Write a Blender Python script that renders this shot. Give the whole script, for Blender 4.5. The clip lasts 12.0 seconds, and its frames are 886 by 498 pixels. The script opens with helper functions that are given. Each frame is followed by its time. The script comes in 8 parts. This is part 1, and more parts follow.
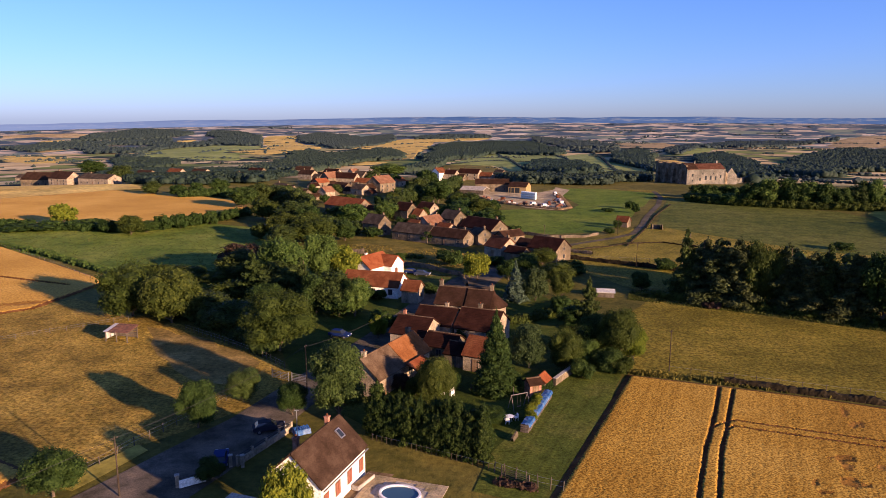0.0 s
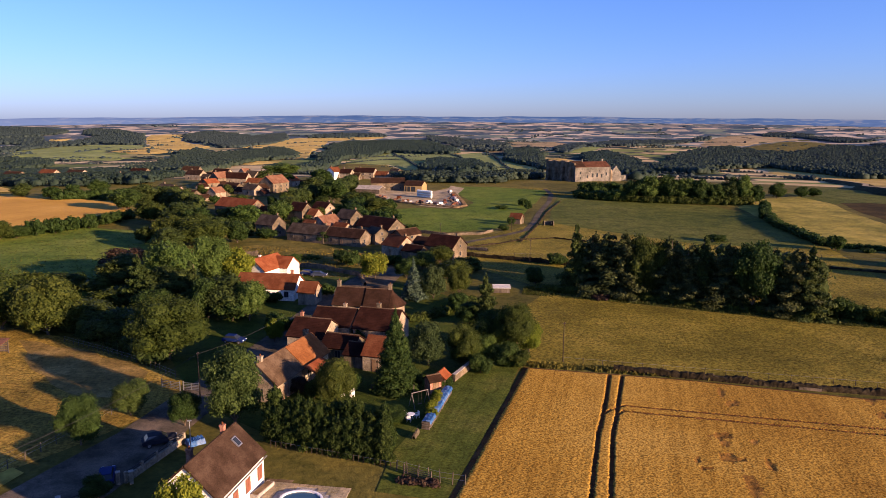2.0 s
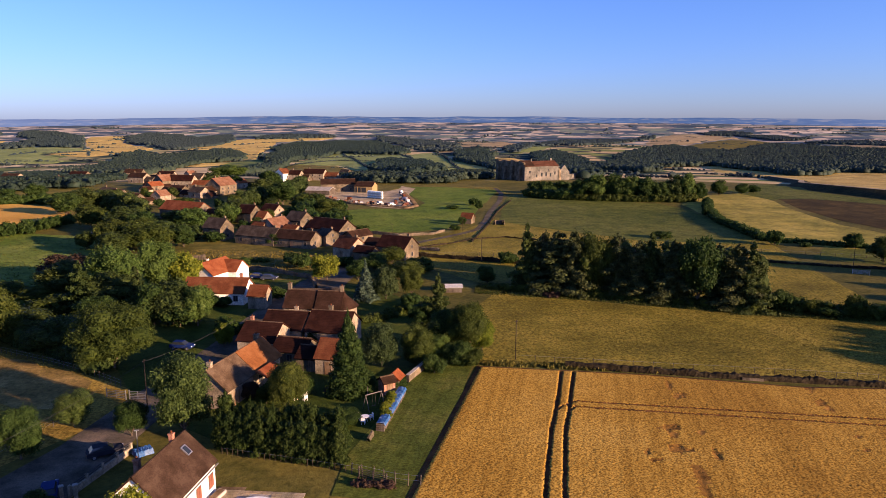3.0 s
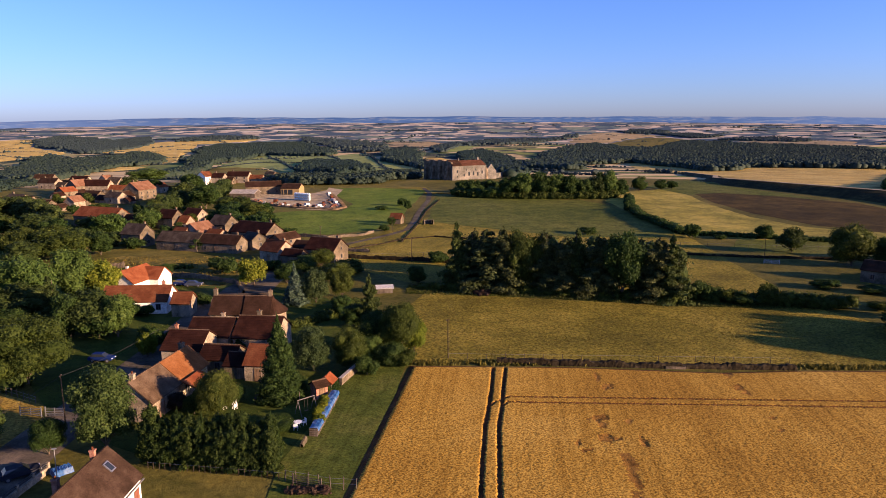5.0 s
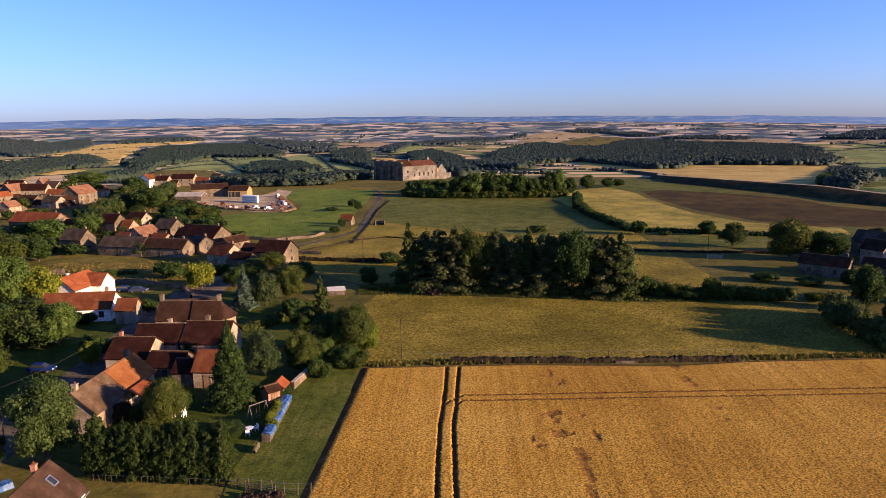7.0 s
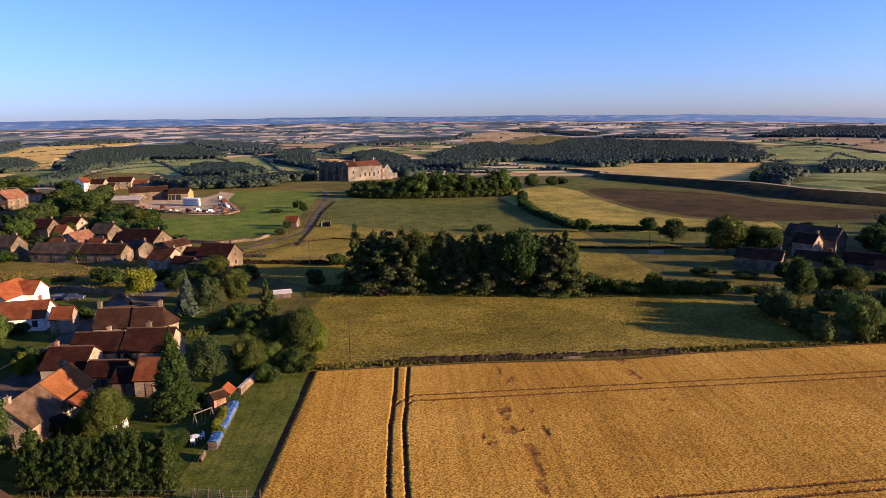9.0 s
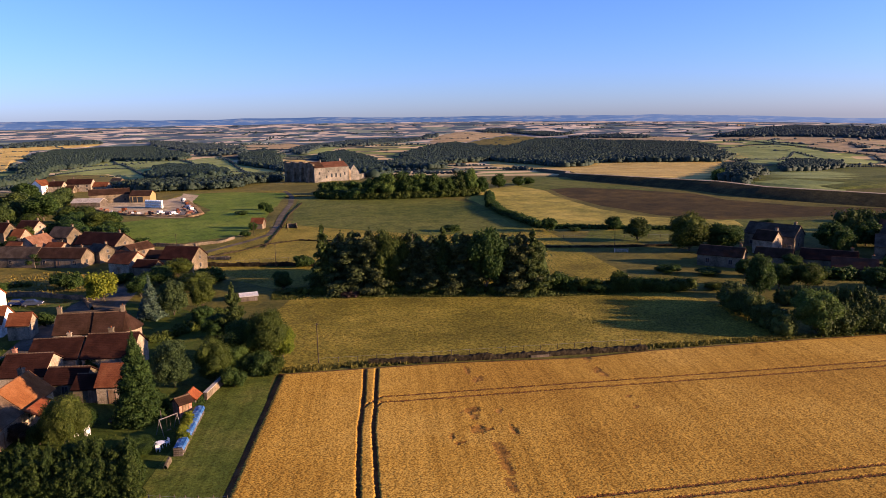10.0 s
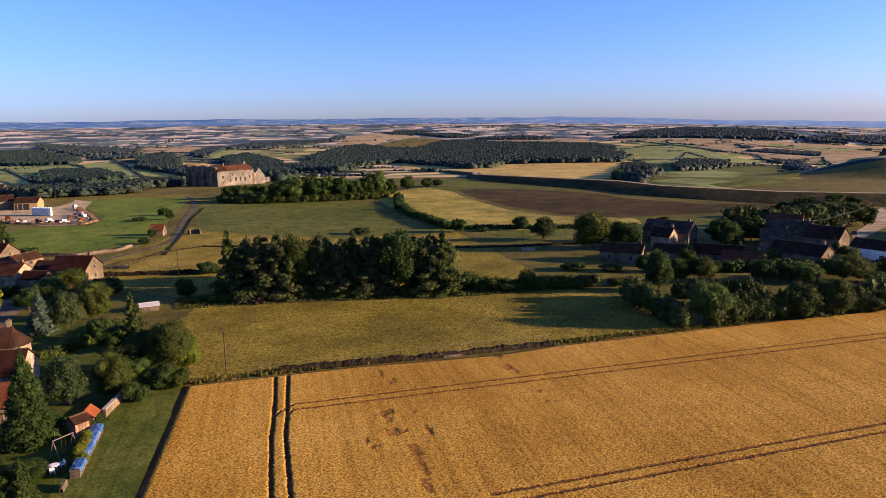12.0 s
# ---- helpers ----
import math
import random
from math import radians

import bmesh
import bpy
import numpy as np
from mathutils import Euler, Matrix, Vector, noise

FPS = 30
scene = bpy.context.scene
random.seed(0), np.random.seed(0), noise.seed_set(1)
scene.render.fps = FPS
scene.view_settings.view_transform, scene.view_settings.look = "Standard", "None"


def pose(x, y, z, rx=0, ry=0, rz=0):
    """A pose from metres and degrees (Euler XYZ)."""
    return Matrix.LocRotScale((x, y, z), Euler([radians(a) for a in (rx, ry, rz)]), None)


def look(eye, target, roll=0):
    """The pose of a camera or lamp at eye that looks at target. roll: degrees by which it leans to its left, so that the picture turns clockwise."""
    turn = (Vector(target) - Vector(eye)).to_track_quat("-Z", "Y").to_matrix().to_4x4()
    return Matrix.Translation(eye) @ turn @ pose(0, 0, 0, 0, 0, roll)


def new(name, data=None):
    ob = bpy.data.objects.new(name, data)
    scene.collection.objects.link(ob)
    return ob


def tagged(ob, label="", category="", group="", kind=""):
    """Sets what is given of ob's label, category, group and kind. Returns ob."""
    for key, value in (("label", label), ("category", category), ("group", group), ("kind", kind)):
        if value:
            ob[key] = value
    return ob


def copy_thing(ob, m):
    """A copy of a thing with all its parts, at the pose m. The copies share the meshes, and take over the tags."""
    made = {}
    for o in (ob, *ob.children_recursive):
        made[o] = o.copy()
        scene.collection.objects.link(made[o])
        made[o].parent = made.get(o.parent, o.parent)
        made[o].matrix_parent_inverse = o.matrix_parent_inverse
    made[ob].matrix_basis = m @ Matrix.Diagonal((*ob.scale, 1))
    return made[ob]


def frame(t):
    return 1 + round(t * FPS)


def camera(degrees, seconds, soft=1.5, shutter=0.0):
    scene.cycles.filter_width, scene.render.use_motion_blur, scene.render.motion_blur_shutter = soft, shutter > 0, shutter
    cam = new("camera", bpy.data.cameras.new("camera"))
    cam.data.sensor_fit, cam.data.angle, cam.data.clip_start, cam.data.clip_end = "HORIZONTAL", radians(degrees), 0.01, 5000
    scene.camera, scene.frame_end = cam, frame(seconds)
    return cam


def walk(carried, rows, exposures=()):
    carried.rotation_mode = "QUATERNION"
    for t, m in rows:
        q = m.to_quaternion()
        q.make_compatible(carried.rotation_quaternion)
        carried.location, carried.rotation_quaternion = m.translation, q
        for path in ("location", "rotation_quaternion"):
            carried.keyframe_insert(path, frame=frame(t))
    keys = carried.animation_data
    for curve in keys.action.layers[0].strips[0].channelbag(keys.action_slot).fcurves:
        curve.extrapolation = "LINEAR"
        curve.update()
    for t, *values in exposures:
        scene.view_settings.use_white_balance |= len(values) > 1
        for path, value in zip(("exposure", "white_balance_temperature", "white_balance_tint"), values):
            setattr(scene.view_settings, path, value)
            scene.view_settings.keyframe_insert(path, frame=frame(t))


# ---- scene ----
EYE = 40.0
cam = camera(64.55, 12.0, soft=0.55)
# seconds, yaw, pitch, roll of the hovering camera
TURNS = (
    (0.0, -0.00, -10.28, 0.12),
    (0.5, -1.73, -10.43, 0.67),
    (1.0, -4.02, -10.40, 0.58),
    (1.5, -6.35, -10.32, 0.25),
    (2.0, -8.51, -10.33, 0.35),
    (2.5, -10.55, -10.29, 0.12),
    (3.0, -12.51, -10.29, 0.13),
    (5.0, -18.32, -10.29, -0.30),
    (5.5, -19.30, -10.31, -0.41),
    (6.0, -20.26, -10.29, -0.48),
    (6.5, -21.26, -10.30, -0.53),
    (7.0, -22.33, -10.31, -0.57),
    (9.0, -26.70, -10.36, -0.81),
    (9.5, -27.90, -10.38, -0.79),
    (10.0, -29.38, -10.36, -0.91),
    (10.5, -31.21, -10.34, -0.87),
    (11.0, -32.98, -10.35, -1.04),
    (11.5, -34.85, -10.36, -1.07),
    (12.0, -36.81, -10.31, -0.90),
)
walk(cam, [(t, pose(0, 0, EYE, 90 + pitch, 0, yaw) @ pose(0, 0, 0, 0, 0, roll)) for t, yaw, pitch, roll in TURNS],
     exposures=((0.0, 1.44, 6080, 36), (12.0, 1.62, 6040, 33)))

# ---- world and sun ----
SUN_EL, SUN_AZ = 11.5, 131.0  # degrees; azimuth clockwise from +y
world = bpy.data.worlds.new("world")
scene.world = world
world.use_nodes = True
wn = world.node_tree.nodes
sky = wn.new("ShaderNodeTexSky")
sky.sky_type, sky.sun_disc = "NISHITA", False
sky.sun_elevation, sky.sun_rotation = radians(SUN_EL), radians(SUN_AZ)
sky.altitude, sky.air_density, sky.dust_density, sky.ozone_density = 800, 1.0, 1.0, 6.0
air = wn.new("ShaderNodeMix")
air.data_type, air.blend_type = "RGBA", "MULTIPLY"
air.inputs["Factor"].default_value, air.inputs["B"].default_value = 1.0, (1.065, 0.965, 1.05, 1)
world.node_tree.links.new(sky.outputs[0], air.inputs["A"])
world.node_tree.links.new(air.outputs["Result"], wn["Background"].inputs[0])
wn["Background"].inputs[1].default_value = 0.081
sun_data = bpy.data.lights.new("sun", "SUN")
sun_data.energy, sun_data.angle, sun_data.color = 5.0, radians(0.55), (1.0, 0.71, 0.37)
sun = new("sun", sun_data)
sun_dir = Vector((math.sin(radians(SUN_AZ)) * math.cos(radians(SUN_EL)), math.cos(radians(SUN_AZ)) * math.cos(radians(SUN_EL)), math.sin(radians(SUN_EL))))
sun.matrix_world = look(sun_dir * 300, (0, 0, 0))

# ---- materials ----


def node_mat(name):
    m = bpy.data.materials.new(name)
    m.use_nodes = True
    return m, m.node_tree.nodes, m.node_tree.links, m.node_tree.nodes["Principled BSDF"]


def ramp_of(nodes, stops):
    r = nodes.new("ShaderNodeValToRGB")
    while len(r.color_ramp.elements) < len(stops):
        r.color_ramp.elements.new(0.5)
    for e, (p, c) in zip(r.color_ramp.elements, stops):
        e.position, e.color = p, (*c, 1)
    return r


def noise_of(nodes, links, coord, scale, detail=4.0, rough=0.6, stretch=None):
    n = nodes.new("ShaderNodeTexNoise")
    n.inputs["Scale"].default_value, n.inputs["Detail"].default_value, n.inputs["Roughness"].default_value = scale, detail, rough
    if stretch:
        mp = nodes.new("ShaderNodeMapping")
        mp.inputs["Scale"].default_value = stretch[:3]
        mp.inputs["Rotation"].default_value = (0, 0, radians(stretch[3]) if len(stretch) > 3 else 0)
        links.new(coord, mp.inputs[0])
        coord = mp.outputs[0]
    links.new(coord, n.inputs["Vector"])
    return n


def mixed(nodes, links, a, b, fac, mode="MIX", amount=None):
    m = nodes.new("ShaderNodeMix")
    m.data_type, m.blend_type = "RGBA", mode
    if amount is not None:
        m.inputs["Factor"].default_value = amount
    if fac is not None:
        links.new(fac, m.inputs["Factor"])
    for s, v in ((m.inputs["A"], a), (m.inputs["B"], b)):
        if isinstance(v, tuple):
            s.default_value = (*v, 1)
        else:
            links.new(v, s)
    return m.outputs["Result"]


def surface(name, dark, mid, light, large=0.06, fine=2.0, rough=0.9, bump=0.3, depth=0.05, world_space=True, vary=0.0, stretch=None, spec=0.06, mottle=0.0, rows=None, matt=0.1, grain=None):
    """Two-scale mottled surface: a large drift between three colours and a fine grain over it."""
    m, nodes, links, b = node_mat(name)
    if world_space:
        coord = nodes.new("ShaderNodeNewGeometry").outputs["Position"]
    else:
        coord = nodes.new("ShaderNodeTexCoord").outputs["Object"]
    n1 = noise_of(nodes, links, coord, large, 5, 0.62)
    n2 = noise_of(nodes, links, coord, fine, 6, 0.75, stretch)
    r = ramp_of(nodes, ((0.36, dark), (0.5, mid), (0.64, light)))
    links.new(n1.outputs[0], r.inputs[0])
    g = ramp_of(nodes, ((0.33, (0.55, 0.54, 0.5)), (0.5, (1, 1, 1)), (0.67, (1.42, 1.4, 1.34))))
    links.new(n2.outputs[0], g.inputs[0])
    col = mixed(nodes, links, r.outputs[0], g.outputs[0], None, "MULTIPLY", 0.8)
    if mottle:
        n3 = noise_of(nodes, links, coord, mottle, 3, 0.7)
        k = ramp_of(nodes, ((0.34, (0.62, 0.66, 0.6)), (0.5, (1, 1, 1)), (0.68, (1.3, 1.22, 1.1))))
        links.new(n3.outputs[0], k.inputs[0])
        col = mixed(nodes, links, col, k.outputs[0], None, "MULTIPLY", 0.85)
    if grain:
        ng = noise_of(nodes, links, coord, grain[0], 2, 0.5)
        k = ramp_of(nodes, ((0.40, (0.5, 0.44, 0.34)), (0.49, (0.95, 0.94, 0.92)), (0.6, (1.3, 1.3, 1.3))))
        links.new(ng.outputs[0], k.inputs[0])
        col = mixed(nodes, links, col, k.outputs[0], None, "MULTIPLY", grain[1])
    if rows:
        width, angle = rows
        mp = nodes.new("ShaderNodeMapping")
        mp.vector_type = "TEXTURE"
        mp.inputs["Rotation"].default_value, mp.inputs["Scale"].default_value = (0, 0, radians(angle)), (width * 40, width, 1)
        links.new(coord, mp.inputs[0])
        nr = noise_of(nodes, links, mp.outputs[0], 1.0, 3, 0.6)
        k = ramp_of(nodes, ((0.3, (0.72, 0.68, 0.6)), (0.5, (1, 1, 1)), (0.7, (1.14, 1.14, 1.16))))
        links.new(nr.outputs[0], k.inputs[0])
        col = mixed(nodes, links, col, k.outputs[0], None, "MULTIPLY", 0.8)
    if vary:
        src = nodes.new("ShaderNodeObjectInfo").outputs["Random"]
        v = ramp_of(nodes, ((0.0, (1 - vary, 1 - vary, 1 - vary)), (1.0, (1 + vary, 1 + vary * 0.8, 1 + vary * 0.6))))
        links.new(src, v.inputs[0])
        col = mixed(nodes, links, col, v.outputs[0], None, "MULTIPLY", 1.0)
    links.new(col, b.inputs["Base Color"])
    b.inputs["Roughness"].default_value = rough
    b.inputs["Specular IOR Level"].default_value = spec
    b.inputs["Diffuse Roughness"].default_value = matt
    if bump:
        bp = nodes.new("ShaderNodeBump")
        bp.inputs["Strength"].default_value, bp.inputs["Distance"].default_value = bump, depth
        links.new(n2.outputs[0], bp.inputs["Height"])
        links.new(bp.outputs[0], b.inputs["Normal"])
    return m


def leaf_mat(name, dark, mid, light, trans=0.38):
    m, nodes, links, b = node_mat(name)
    isl = nodes.new("ShaderNodeNewGeometry")
    r = ramp_of(nodes, ((0.0, dark), (0.5, mid), (1.0, light)))
    links.new(isl.outputs["Random Per Island"], r.inputs[0])
    n = noise_of(nodes, links, isl.outputs["Position"], 0.5, 3)
    g = ramp_of(nodes, ((0.35, (0.74, 0.77, 0.72)), (0.65, (1.22, 1.18, 1.08))))
    links.new(n.outputs[0], g.inputs[0])
    obj = nodes.new("ShaderNodeObjectInfo")
    v = ramp_of(nodes, ((0.0, (0.8, 0.86, 0.8)), (1.0, (1.2, 1.1, 1.0))))
    links.new(obj.outputs["Random"], v.inputs[0])
    col = mixed(nodes, links, r.outputs[0], g.outputs[0], None, "MULTIPLY", 1.0)
    col = mixed(nodes, links, col, v.outputs[0], None, "MULTIPLY", 1.0)
    links.new(col, b.inputs["Base Color"])
    b.inputs["Roughness"].default_value = 0.65
    b.inputs["Specular IOR Level"].default_value = 0.12
    tr = nodes.new("ShaderNodeBsdfTranslucent")
    links.new(col, tr.inputs[0])
    mix = nodes.new("ShaderNodeMixShader")
    mix.inputs[0].default_value = trans
    out = nodes["Material Output"]
    links.new(b.outputs[0], mix.inputs[1])
    links.new(tr.outputs[0], mix.inputs[2])
    links.new(mix.outputs[0], out.inputs[0])
    return m


def plain(name, col, rough=0.6, metal=0.0, vary=0.12, scale=3.0):
    m, nodes, links, b = node_mat(name)
    n = noise_of(nodes, links, nodes.new("ShaderNodeTexCoord").outputs["Object"], scale, 5)
    lo, hi = tuple(c * (1 - vary * 2) for c in col), tuple(min(1, c * (1 + vary)) for c in col)
    r = ramp_of(nodes, ((0.3, lo), (0.65, hi)))
    links.new(n.outputs[0], r.inputs[0])
    links.new(r.outputs[0], b.inputs["Base Color"])
    b.inputs["Roughness"].default_value, b.inputs["Metallic"].default_value = rough, metal
    return m


def farmland(name, scale, crops, wood, copse=0.59, gaps=0.47):
    """Patchwork of distant fields: stubble, crops and pasture in irregular cells, with hedges and copses."""
    m, nodes, links, b = node_mat(name)
    pos = nodes.new("ShaderNodeNewGeometry").outputs["Position"]
    warp = noise_of(nodes, links, pos, 0.002, 2)
    mul = nodes.new("ShaderNodeVectorMath")
    mul.operation = "MULTIPLY_ADD"
    links.new(warp.outputs["Color"], mul.inputs[0])
    mul.inputs[1].default_value = (160, 160, 0)
    links.new(pos, mul.inputs[2])
    mp = nodes.new("ShaderNodeMapping")
    mp.inputs["Scale"].default_value = (scale, scale * 1.15, 0)
    mp.inputs["Rotation"].default_value = (0, 0, radians(24))
    links.new(mul.outputs[0], mp.inputs[0])
    v = nodes.new("ShaderNodeTexVoronoi")
    v.distance, v.inputs["Scale"].default_value, v.inputs["Randomness"].default_value = "CHEBYCHEV", 1.0, 0.9
    links.new(mp.outputs[0], v.inputs["Vector"])
    sep = nodes.new("ShaderNodeSeparateColor")
    links.new(v.outputs["Color"], sep.inputs[0])
    r = ramp_of(nodes, tuple(zip((0.0, 0.16, 0.3, 0.46, 0.56, 0.68, 0.82, 0.94), crops)))
    r.color_ramp.interpolation = "CONSTANT"
    links.new(sep.outputs[0], r.inputs[0])
    n = noise_of(nodes, links, pos, 0.02, 5, 0.7)
    g = ramp_of(nodes, ((0.35, (0.78, 0.8, 0.78)), (0.65, (1.12, 1.12, 1.08))))
    links.new(n.outputs[0], g.inputs[0])
    col = mixed(nodes, links, r.outputs[0], g.outputs[0], None, "MULTIPLY", 1.0)
    # hedges along the field edges, broken here and there
    hd = ramp_of(nodes, ((0.40, (0, 0, 0)), (0.46, (1, 1, 1))))
    links.new(v.outputs["Distance"], hd.inputs[0])
    gap = noise_of(nodes, links, pos, 0.006, 3, 0.6)
    gr = ramp_of(nodes, ((gaps, (0, 0, 0)), (gaps + 0.06, (1, 1, 1))))
    links.new(gap.outputs[0], gr.inputs[0])
    both = mixed(nodes, links, hd.outputs[0], gr.outputs[0], None, "MULTIPLY", 1.0)
    col = mixed(nodes, links, col, wood, both)
    # copses in loose groups
    sp = noise_of(nodes, links, pos, 0.0045, 6, 0.62, (1, 1, 0, 24))
    sr = ramp_of(nodes, ((copse, (0, 0, 0)), (copse + 0.03, (1, 1, 1))))
    links.new(sp.outputs[0], sr.inputs[0])
    col = mixed(nodes, links, col, wood, sr.outputs[0])
    links.new(col, b.inputs["Base Color"])
    b.inputs["Roughness"].default_value = 1.0
    b.inputs["Specular IOR Level"].default_value = 0.0
    return m


M = {}
M["meadow"] = surface("meadow", (0.072, 0.066, 0.012), (0.114, 0.098, 0.018), (0.162, 0.129, 0.027), 0.045, 1.6, bump=0.8, depth=0.3, mottle=0.3)
M["dry_pasture"] = surface("dry_pasture", (0.145, 0.103, 0.020), (0.235, 0.163, 0.030), (0.325, 0.228, 0.046), 0.10, 1.8, bump=1.0, depth=0.25, mottle=0.55, grain=(1.9, 0.7))
M["worn_soil"] = surface("worn_soil", (0.145, 0.100, 0.030), (0.195, 0.135, 0.042), (0.25, 0.175, 0.06), 0.15, 1.2, bump=0.5, depth=0.08, mottle=0.5)
M["straw_pasture"] = surface("straw_pasture", (0.112, 0.098, 0.014), (0.171, 0.145, 0.020), (0.235, 0.190, 0.030), 0.06, 3.2, bump=1.0, depth=0.3, mottle=0.7, grain=(1.8, 0.75))
M["yellow_grass"] = surface("yellow_grass", (0.172, 0.149, 0.028), (0.246, 0.211, 0.037), (0.333, 0.268, 0.054), 0.03, 0.5, bump=0.8, depth=0.3, mottle=0.1)
M["green"] = surface("green", (0.066, 0.108, 0.010), (0.092, 0.134, 0.013), (0.122, 0.154, 0.019), 0.03, 1.0, bump=0.7, depth=0.3, mottle=0.16, grain=(0.8, 0.3))
M["olive"] = surface("olive", (0.057, 0.075, 0.012), (0.082, 0.096, 0.016), (0.106, 0.113, 0.023), 0.02, 0.9, bump=0.7, depth=0.4, mottle=0.16, grain=(0.7, 0.35))
# paler than the near pastures: distance haze lightens this grass colour
M["far_pasture"] = surface("far_pasture", (0.135, 0.17, 0.048), (0.175, 0.21, 0.062), (0.215, 0.245, 0.082), 0.01, 0.3, bump=0.3, depth=0.4, mottle=0.05)
M["lawn"] = surface("lawn", (0.029, 0.048, 0.006), (0.045, 0.064, 0.009), (0.066, 0.078, 0.014), 0.12, 2.5, bump=0.6, depth=0.12, mottle=0.4)
M["orchard"] = surface("orchard", (0.062, 0.102, 0.012), (0.098, 0.138, 0.018), (0.132, 0.162, 0.028), 0.05, 1.0, bump=0.7, depth=0.3, mottle=0.25)
M["scrub"] = surface("scrub", (0.066, 0.062, 0.013), (0.115, 0.098, 0.020), (0.175, 0.138, 0.032), 0.12, 1.2, bump=0.9, depth=0.5, mottle=0.4)
# scrub at about a third of its tone, shade of the bank painted in
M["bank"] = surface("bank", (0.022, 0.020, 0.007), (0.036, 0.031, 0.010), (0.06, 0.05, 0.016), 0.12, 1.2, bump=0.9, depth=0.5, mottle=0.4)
M["mown"] = surface("mown", (0.054, 0.075, 0.011), (0.074, 0.094, 0.014), (0.102, 0.110, 0.022), 0.1, 2.6, bump=0.6, depth=0.1, mottle=0.5, rows=(0.7, 66.0), grain=(3.0, 0.4))
M["wheat"] = surface("wheat", (0.319, 0.177, 0.023), (0.377, 0.218, 0.030), (0.423, 0.257, 0.043), 0.04, 6.0, bump=0.12, depth=0.05, matt=0.1, rows=(0.9, 66.4), grain=(4.2, 0.9))
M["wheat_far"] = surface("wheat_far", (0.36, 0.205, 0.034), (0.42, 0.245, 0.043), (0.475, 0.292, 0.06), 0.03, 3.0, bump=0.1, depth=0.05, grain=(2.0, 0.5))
M["stubble"] = surface("stubble", (0.344, 0.240, 0.061), (0.404, 0.291, 0.080), (0.451, 0.343, 0.102), 0.02, 0.4, bump=0.3, depth=0.3, mottle=0.05)
M["ploughed"] = surface("ploughed", (0.038, 0.026, 0.005), (0.049, 0.034, 0.007), (0.066, 0.045, 0.010), 0.02, 0.5, bump=0.6, depth=0.4, mottle=0.08, stretch=(1, 0.2, 1, 60))
M["asphalt"] = surface("asphalt", (0.066, 0.056, 0.042), (0.094, 0.078, 0.057), (0.130, 0.107, 0.081), 0.15, 6.0, rough=0.85, bump=0.2, depth=0.02, mottle=0.3)
M["gravel"] = surface("gravel", (0.235, 0.182, 0.105), (0.315, 0.250, 0.150), (0.385, 0.315, 0.20), 0.15, 3.0, bump=0.4, depth=0.05, mottle=0.25)
M["lodged"] = surface("lodged", (0.17, 0.080, 0.013), (0.235, 0.115, 0.020), (0.30, 0.155, 0.030), 0.5, 6.0, bump=0.6, depth=0.1)
# soil of the wheel tracks, also painted as shade along the crop edges
M["soil_and_edge_shade"] = surface("soil_and_edge_shade", (0.075, 0.032, 0.010), (0.11, 0.048, 0.015), (0.15, 0.068, 0.022), 0.4, 6.0, bump=0.6, depth=0.1)
M["lane"] = surface("lane", (0.058, 0.048, 0.033), (0.082, 0.070, 0.047), (0.115, 0.096, 0.066), 0.15, 4.0, bump=0.2, depth=0.03, mottle=0.4)
M["earth"] = surface("earth", (0.083, 0.056, 0.030), (0.128, 0.086, 0.045), (0.180, 0.124, 0.068), 0.25, 3.0, bump=0.6, depth=0.1)
M["ground"] = surface("ground", (0.066, 0.064, 0.013), (0.099, 0.089, 0.018), (0.138, 0.114, 0.026), 0.02, 1.0, bump=0.7, depth=0.3, mottle=0.2)
# warm near stubble, green pasture and copses; farther out paler, bluer: haze in the colours
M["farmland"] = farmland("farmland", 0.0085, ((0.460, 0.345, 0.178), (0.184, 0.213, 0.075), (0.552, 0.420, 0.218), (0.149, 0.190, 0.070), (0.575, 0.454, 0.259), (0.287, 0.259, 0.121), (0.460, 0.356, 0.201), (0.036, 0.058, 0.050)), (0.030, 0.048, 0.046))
M["plain_hazed"] = farmland("plain_hazed", 0.0075, ((0.475, 0.389, 0.281), (0.192, 0.228, 0.168), (0.562, 0.459, 0.335), (0.144, 0.192, 0.168), (0.605, 0.518, 0.394), (0.281, 0.259, 0.204), (0.497, 0.400, 0.297), (0.052, 0.080, 0.100)), (0.066, 0.098, 0.122), 0.53, 0.42)
M["clay"] = surface("clay", (0.245, 0.18, 0.085), (0.295, 0.222, 0.108), (0.34, 0.262, 0.133), 0.006, 0.2, bump=0.2, depth=0.3, mottle=0.03)
# last ridges: woods with scattered pale fields, glowing haze blue, paler sunward and westward
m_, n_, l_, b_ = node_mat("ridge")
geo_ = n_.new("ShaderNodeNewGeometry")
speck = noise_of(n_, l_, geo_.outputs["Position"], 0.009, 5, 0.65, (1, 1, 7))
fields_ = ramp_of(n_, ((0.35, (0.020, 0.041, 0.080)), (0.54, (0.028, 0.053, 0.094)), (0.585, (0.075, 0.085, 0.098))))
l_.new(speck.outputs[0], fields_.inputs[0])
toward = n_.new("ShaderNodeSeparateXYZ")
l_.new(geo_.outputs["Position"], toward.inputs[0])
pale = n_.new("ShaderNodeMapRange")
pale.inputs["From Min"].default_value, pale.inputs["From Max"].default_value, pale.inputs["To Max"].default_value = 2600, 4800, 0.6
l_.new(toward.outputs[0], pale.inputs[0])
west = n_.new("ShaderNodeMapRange")
